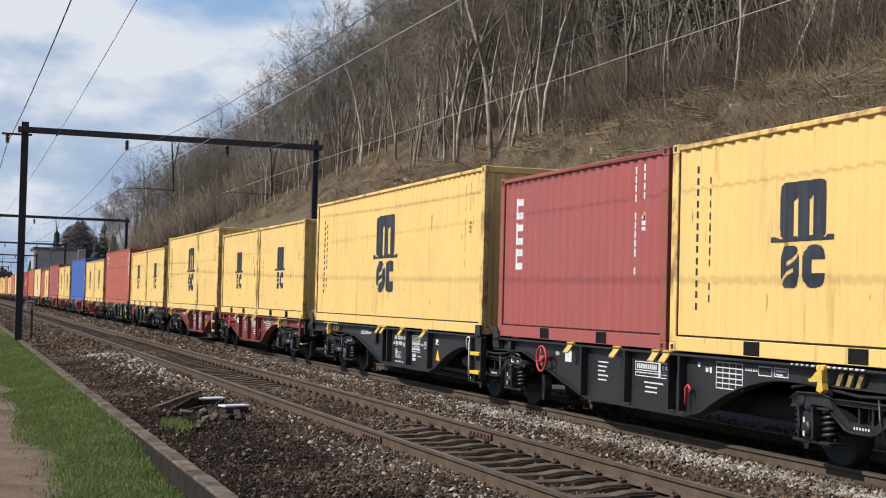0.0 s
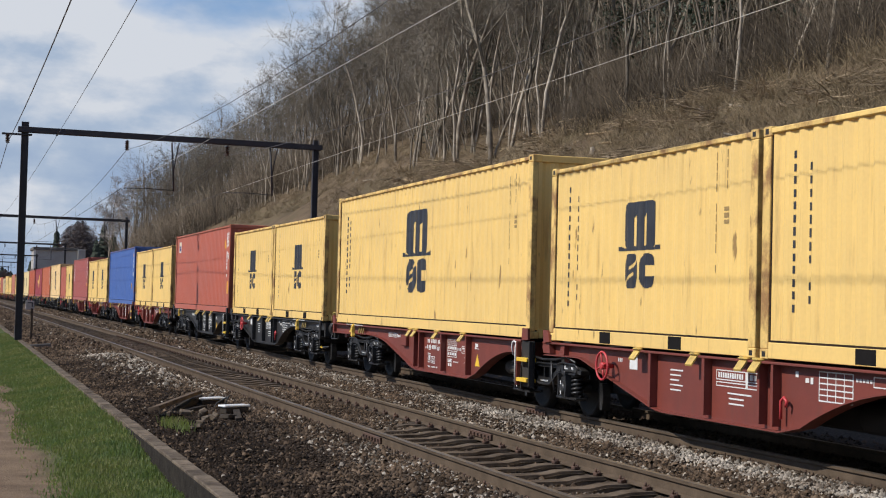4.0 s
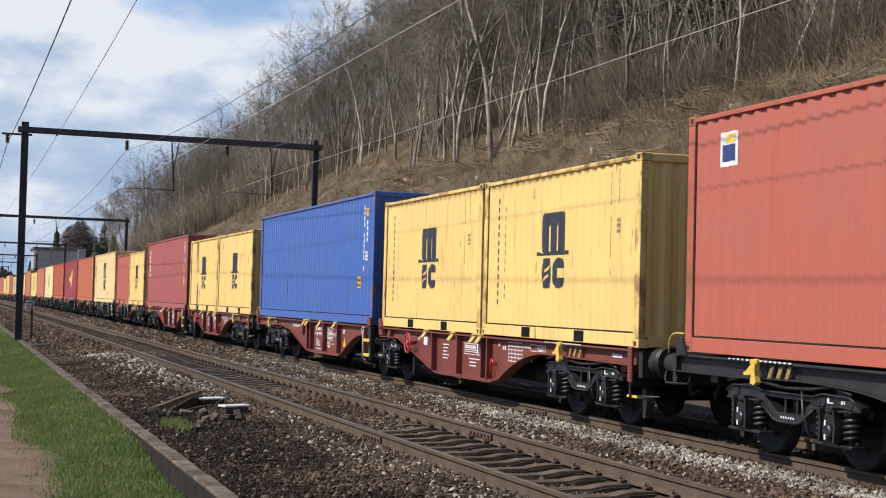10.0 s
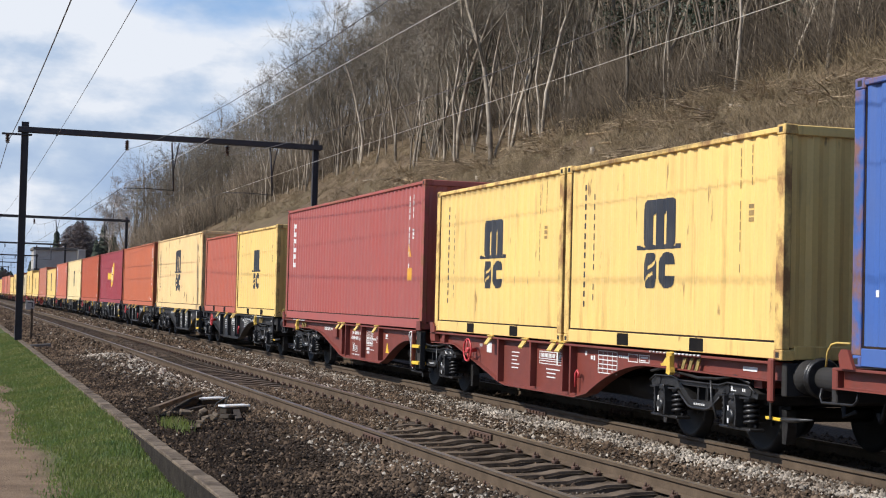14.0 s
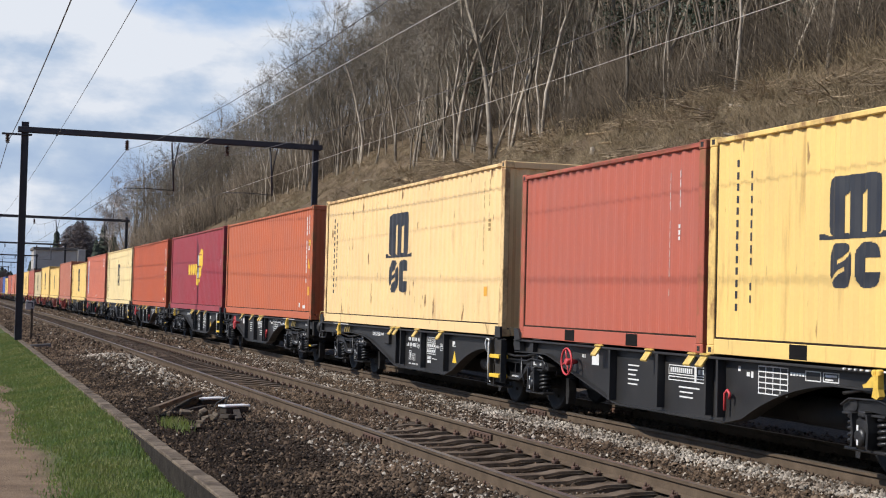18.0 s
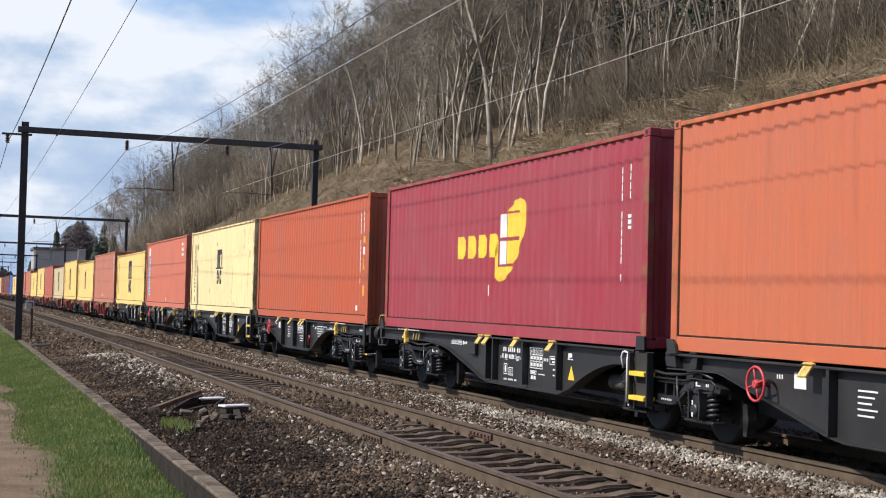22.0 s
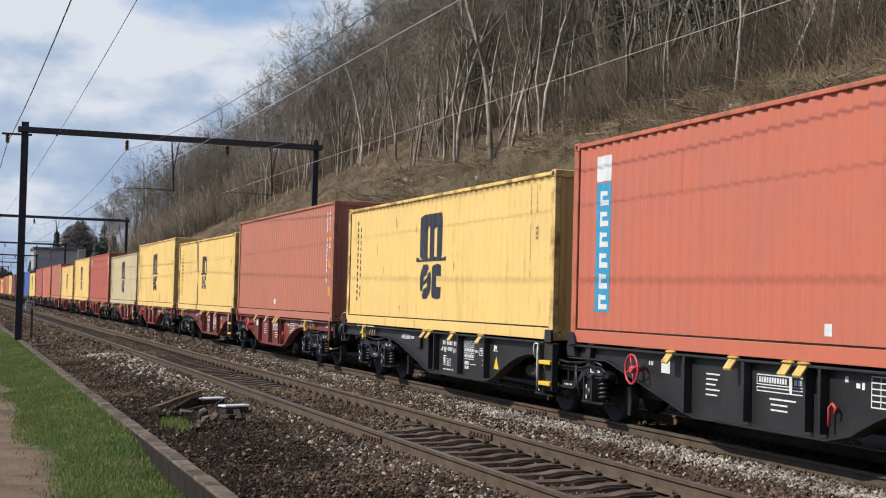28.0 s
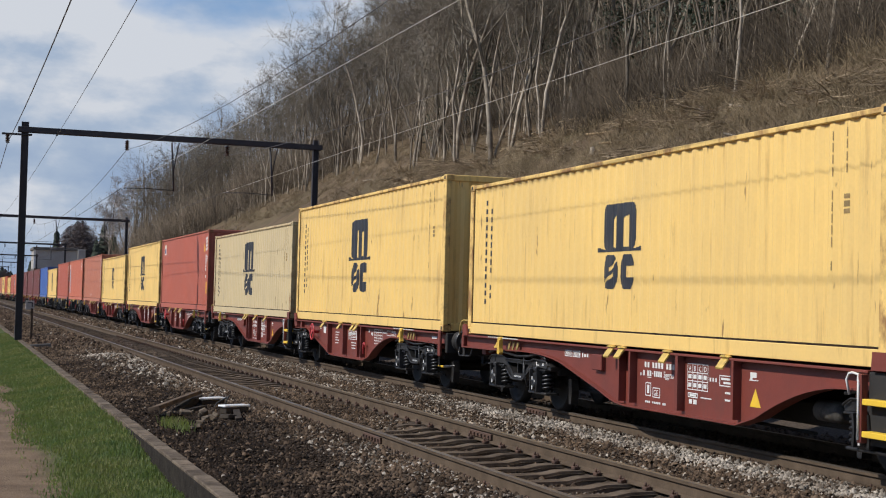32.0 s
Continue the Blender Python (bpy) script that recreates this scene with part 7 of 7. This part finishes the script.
def build_far_woods():
    r = random.Random(5)
    kinds = []
    for i in range(6):
        tr, cr = grow(90 + i, 15 + i * 0.7, 0.15, 0.25 + 0.04 * i, i % 3 == 0, 10, 5, 4, 4, sub_segs=1, fine=0.015)
        both = Shape()
        both.v = tr.v + cr.v
        both.f = tr.f + [tuple(a + len(tr.v) for a in f) for f in cr.f]
        kinds.append(arrays(both))
    places = []
    for _ in range(560):
        x = -20 - 330 * r.random()
        y = 31 + 60 * r.random() ** 1.45 - (10 if x < -170 else 0)
        if x < -235:
            y += (-x - 235) * 0.13
        places.append((r.randrange(6), x, y, float(height(x, y)) - 0.2, r.uniform(0, 6.28), r.uniform(0.66, 0.98) * (0.85 if x < -265 else 0.68 if x < -164 else 0.82 if x < -150 else 0.98)))
    for _ in range(95):
        x = -182 - 42 * r.random()
        y = wood_edge(x) + 0.6 + 9 * r.random()
        places.append((r.randrange(6), x, y, float(height(x, y)) - 0.2, r.uniform(0, 6.28), r.uniform(0.55, 0.78)))
    for _ in range(120):                 # close growth behind the first rows
        x = -92 - 66 * r.random()
        y = wood_edge(x) + 5 + 22 * r.random() ** 1.2
        places.append((r.randrange(6), x, y, float(height(x, y)) - 0.2, r.uniform(0, 6.28), r.uniform(0.6, 0.9) * (0.82 if x < -150 else 0.95)))
    tagged(scatter_mesh("far_woods", kinds, places, M_FARTWIG), "dense bare winter woodland covering the upper slope", "woodland", kind="stuff")
    # thin crooked saplings between the trees
    kinds = []
    for i in range(8):
        s = Shape()
        rr = random.Random(300 + i)
        for k in range(3):
            p = (rr.uniform(-.6, .6), rr.uniform(-.6, .6), -0.2)
            pts, rads = limb(s, rr, p, (rr.uniform(-.25, .25), rr.uniform(-.25, .25), 1), rr.uniform(4.0, 12.0), rr.uniform(0.022, 0.056), 6, 3, 0.14, 0.26)
            for q in range(12):
                i0 = rr.randrange(1, 6)
                twig(s, rr, pts[i0].lerp(pts[i0 + 1], rr.random()), side_way(rr, (0, 0, 1), rr.uniform(.3, 1.0)), rr.uniform(.5, 1.7), 0.009, 0.4)
        kinds.append(arrays(s))
    places = []
    for _ in range(1300):
        x = -20 - 182 * r.random() ** 1.1
        y = wood_edge(x) + (1.2 if x > -85 else 3.0) + 28 * r.random() ** 1.3 - (4 if x < -160 else 0)
        places.append((r.randrange(8), x, y, float(height(x, y)), r.uniform(0, 6.28), r.uniform(0.5, 1.2)))
    tagged(scatter_mesh("saplings", kinds, places, M_SAPLING), "thicket of thin crooked bare saplings", "saplings", kind="stuff")
    # undergrowth under the trees: near bushes coloured dark for shade, distant ones paler
    kinds = []
    for i in range(6):
        s = Shape()
        rr = random.Random(340 + i)
        for k in range(64):
            a = rr.uniform(0, 6.28)
            q = rr.uniform(0.0, 0.9)
            twig(s, rr, (rr.uniform(-1.1, 1.1), rr.uniform(-1.1, 1.1), rr.uniform(-0.1, 1.4)), (math.cos(a) * q, math.sin(a) * q, rr.uniform(0.3, 1.0)), rr.uniform(0.7, 2.2), rr.uniform(0.009, 0.018), 0.5)
        kinds.append(arrays(s))
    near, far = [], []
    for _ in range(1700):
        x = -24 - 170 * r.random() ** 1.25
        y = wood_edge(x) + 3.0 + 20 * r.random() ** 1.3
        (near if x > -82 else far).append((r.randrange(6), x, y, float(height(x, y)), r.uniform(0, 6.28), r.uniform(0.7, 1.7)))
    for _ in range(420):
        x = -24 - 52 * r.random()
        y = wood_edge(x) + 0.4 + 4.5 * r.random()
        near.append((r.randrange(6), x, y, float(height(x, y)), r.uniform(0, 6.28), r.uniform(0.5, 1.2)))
    for _ in range(260):
        x = -168 - 54 * r.random()
        y = wood_edge(x) + 0.2 + 7 * r.random()
        far.append((r.randrange(6), x, y, float(height(x, y)), r.uniform(0, 6.28), r.uniform(0.9, 2.2)))
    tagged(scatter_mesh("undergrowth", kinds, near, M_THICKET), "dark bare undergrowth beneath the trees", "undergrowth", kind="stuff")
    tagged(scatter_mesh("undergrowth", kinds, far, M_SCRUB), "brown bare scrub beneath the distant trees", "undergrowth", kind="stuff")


build_far_woods()


# ---- undergrowth, stumps and cut wood on the slope ----
def build_brush():
    r = random.Random(12)
    kinds = []
    for i in range(8):
        s = Shape()
        for k in range(26):
            a = r.uniform(0, 6.28)
            out = r.uniform(0.3, 1.2)
            twig(s, r, (r.uniform(-.5, .5), r.uniform(-.5, .5), -0.1), (math.cos(a) * out, math.sin(a) * out, r.uniform(0.4, 1.5)), r.uniform(0.4, 1.4), r.uniform(0.007, 0.014), 0.6, False)
        kinds.append(arrays(s))
    places = []
    for _ in range(2000):
        x = -20 - 150 * r.random() ** 1.4
        y = wood_edge(x) - 6.2 + 8.7 * r.random()
        places.append((r.randrange(8), x, y, float(height(x, y)), r.uniform(0, 6.28), r.uniform(0.4, 1.1) * (1.25 if x > -75 and y > 19 else 0.8)))
    for _ in range(700):
        x = -24 - 55 * r.random()
        y = wood_edge(x) - 7.0 + 5.0 * r.random()
        places.append((r.randrange(8), x, y, float(height(x, y)), r.uniform(0, 6.28), r.uniform(0.6, 1.1)))
    tagged(scatter_mesh("brambles", kinds, places, M_DRY), "tangle of dry straw-coloured brambles on the cleared slope", "undergrowth", kind="stuff")
    # brushwood heaps of felled branches
    kinds = []
    for i in range(5):
        s = Shape()
        for k in range(34):
            a = r.gauss(0.3, 0.7)
            limb(s, r, (r.uniform(-1.2, 1.2), r.uniform(-.7, .7), r.uniform(0, .5)), (math.cos(a), math.sin(a) * 0.6, r.uniform(-.1, .35)), r.uniform(0.8, 2.8), r.uniform(0.012, 0.04), 3, 4, -0.02, 0.16)
        kinds.append(arrays(s))
    places = []
    for _ in range(190):
        x = -24 - 78 * r.random() ** 1.2
        y = wood_edge(x) - 1.6 + r.gauss(0, 1.5)
        places.append((r.randrange(5), x, y, float(height(x, y)) - 0.1, r.gauss(0.4, 1.1), r.uniform(0.45, 0.95)))
    for cx, cy in ((-78.6, 21.0), (-76.0, 21.2), (-73.6, 21.6), (-59.9, 20.8), (-57.2, 20.5), (-64.4, 20.8), (-108.1, 22.2)):
        for _ in range(4):
            x, y = cx + r.gauss(0, 0.9), cy + r.gauss(0, 0.5)
            places.append((r.randrange(5), x, y, float(height(x, y)) - 0.05, r.gauss(0.5, 0.6), r.uniform(0.6, 1.0)))
    tagged(scatter_mesh("brushwood", kinds, places, M_BRANCH), "heaps of felled branches along the wood's edge", "brushwood", kind="stuff")
    # stumps
    stump = Shape().sweep([(0, 0, -0.3), (0, 0, 0.0), (0.01, 0.0, 0.18), (0.02, 0.01, 0.40)], [0.26, 0.20, 0.15, 0.14], 10, smooth=True)
    sm = stump.mesh("stump", M_BARK)
    cut = Shape().face([(0.02 + 0.138 * math.cos(a), 0.01 + 0.138 * math.sin(a), 0.404) for a in np.linspace(0, 6.283, 11)[:-1]]).mesh("cut_face", M_CUT)
    for _ in range(16):
        x = -42 - 90 * r.random()
        y = wood_edge(x) - 5.0 + 5.2 * r.random()
        s = new("stump", sm)
        s.matrix_basis = pose(x, y, float(height(x, y)), r.uniform(-8, 8), r.uniform(-8, 8), r.uniform(0, 360)) @ Matrix.Scale(r.uniform(0.5, 1.0), 4)
        tagged(s, "sawn tree stump on the cleared slope", "stump", "stumps on the slope")
        part("cut_face", cut, None, s, "pale sawn face")
    # cut logs
    log = Shape().sweep([(-1, 0, 0), (-0.3, 0.02, 0.02), (0.4, 0.0, 0.05), (1, 0.03, 0.02)], [0.075, 0.07, 0.06, 0.05], 8)
    lm = log.mesh("log", M_BARK)
    ends = Shape().face([(-1.003, 0.073 * math.cos(a), 0.073 * math.sin(a)) for a in np.linspace(0, 6.283, 9)[:-1]][::-1]).face([(1.003, 0.03 + 0.048 * math.cos(a), 0.02 + 0.048 * math.sin(a)) for a in np.linspace(0, 6.283, 9)[:-1]]).mesh("sawn_end", M_CUT)
    peeled = log.mesh("log", M_CUT)
    for i in range(24):
        x = -34 - 85 * r.random()
        y = wood_edge(x) - 4.0 + 4.5 * r.random()
        s = new("log", peeled if i % 4 == 0 else lm)
        s.matrix_basis = pose(x, y, float(height(x, y)) + 0.06, r.uniform(-6, 6), r.uniform(-14, 14), r.gauss(15, 40)) @ Matrix.Scale(r.uniform(0.35, 0.9), 4)
        tagged(s, "pale peeled log lying on the slope" if i % 4 == 0 else "cut grey-brown log lying on the slope", "log", "logs on the slope")
        part("sawn_end", ends, None, s, "pale sawn ends")


build_brush()


# ---- distance ----
def conifer(s, x, y, z, h, w, seed):
    r = random.Random(seed)
    for i in range(int(260 + 10 * h)):
        t = r.random() ** 0.8
        a = r.uniform(0, 6.28)
        rad = w * (1 - t) ** 0.8 * r.uniform(0.5, 1.1)
        zz = z + h * (0.08 + 0.9 * t)
        c, sn = math.cos(a), math.sin(a)
        ww = r.uniform(0.4, 0.9)
        p = Vector((x + c * rad * 0.2, y + sn * rad * 0.2, zz + 0.6))
        e = Vector((x + c * rad, y + sn * rad, zz - 0.5))
        side = Vector((-sn, c, 0)) * ww
        s.face([p, e + side, e + Vector((c, sn, 0)) * 0.5, e - side])
    return s


def build_distance():
    for i, (x, y, top, w) in enumerate(((-400, 15.6, 17.5, 2.6), (-380, 25.7, 19.0, 4.2), (-384, 28.4, 16.5, 4.4), (-372, 23.2, 14.5, 2.6), (-480, 13.4, 11.3, 3.0), (-620, 9.0, 11.0, 5), (-640, 13.0, 9.5, 5), (-600, 6.0, 9.5, 4))):
        z = float(height(x, y))
        t = thing("conifer", "dark green conifer in the distance", "tree", at=pose(x, y, z), group="conifers in the distance")
        part("trunk", Shape().sweep([(0, 0, -1), (0, 0, (top - z) * 0.6), (0, 0, (top - z) * 0.97)], [0.35, 0.2, 0.05], 7), M_BARK, t)
        part("crown", conifer(Shape(), 0, 0, 0, top - z, w, 50 + i), M_NEEDLE, t, "dark needle crown")
    b = thing("lineside_building", "plain grey rendered building beside the distant track", "building", at=pose(-334, 6.9, 0))
    part("wall", Shape().box(-14, 0, 0, 9.0, -1, 10.6, 0.05), M_WALL, b)
    part("corner_strip", Shape().box(-0.6, 0.06, -0.18, 0.22, -1, 11.0), M_SLAB, b, "white corner strip")
    part("roof", Shape().box(-14.3, 0.3, -0.3, 9.3, 10.6, 11.2, 0.05), M_CONC, b)
    part("plinth", Shape().box(-14.1, 0.12, -0.1, 9.1, -1, 6.6, 0.05), M_CONC, b, "darker lower wall")
    part("annexe", Shape().box(-6, 1.2, 9.0, 10.6, -1, 10.9, 0.05), M_WALL, b, "narrow side annexe")


build_distance()


# ---- evergreen growth ----
def build_evergreens():
    r = random.Random(31)
    s = Shape()
    for i in range(80):
        x = -42 - 34 * r.random() if i < 44 else -75 - 40 * r.random()
        y = wood_edge(x) + 2.5 + 11 * r.random()
        leafy(s, r, (x, y, float(height(x, y)) + r.uniform(0.8, 4.5)), (r.uniform(1.0, 2.4), r.uniform(0.8, 1.8), r.uniform(0.9, 3.0)), 420, 0.095)
    solid("ivy_thicket", s, M_IVY, "dark evergreen ivy and holly between the trees", "evergreen thicket", kind="stuff")


build_evergreens()


# ---- the train runs past ----
def motions():
    times = [0.0, 0.1] + [float(s) for s in range(1, 32)] + [31.9, 32.0]
    for ob, x, y, z in MOVING:
        walk(ob, [(t, pose(x + place_x(t), y, z)) for t in times])
    # wheels roll with the run of the train
    steps = [i / 15 for i in range(481)]
    first = {}
    for ob, *_ in MOVING:
        for child in ob.children_recursive:
            if "place" not in child.keys():
                continue
            k = child["place"]
            if k not in first:
                dx = (-0.9, 0.9)[k]
                walk(child, [(t, pose(dx, 0, WHEEL_Z) @ Matrix.Rotation((place_x(t) - place_x(0)) / WHEEL_R, 4, 'Y')) for t in steps])
                first[k] = child
            else:
                lead = first[k].animation_data
                child.rotation_mode = "QUATERNION"
                own = child.animation_data_create()
                own.action = lead.action
                own.action_slot = lead.action_slot


motions()
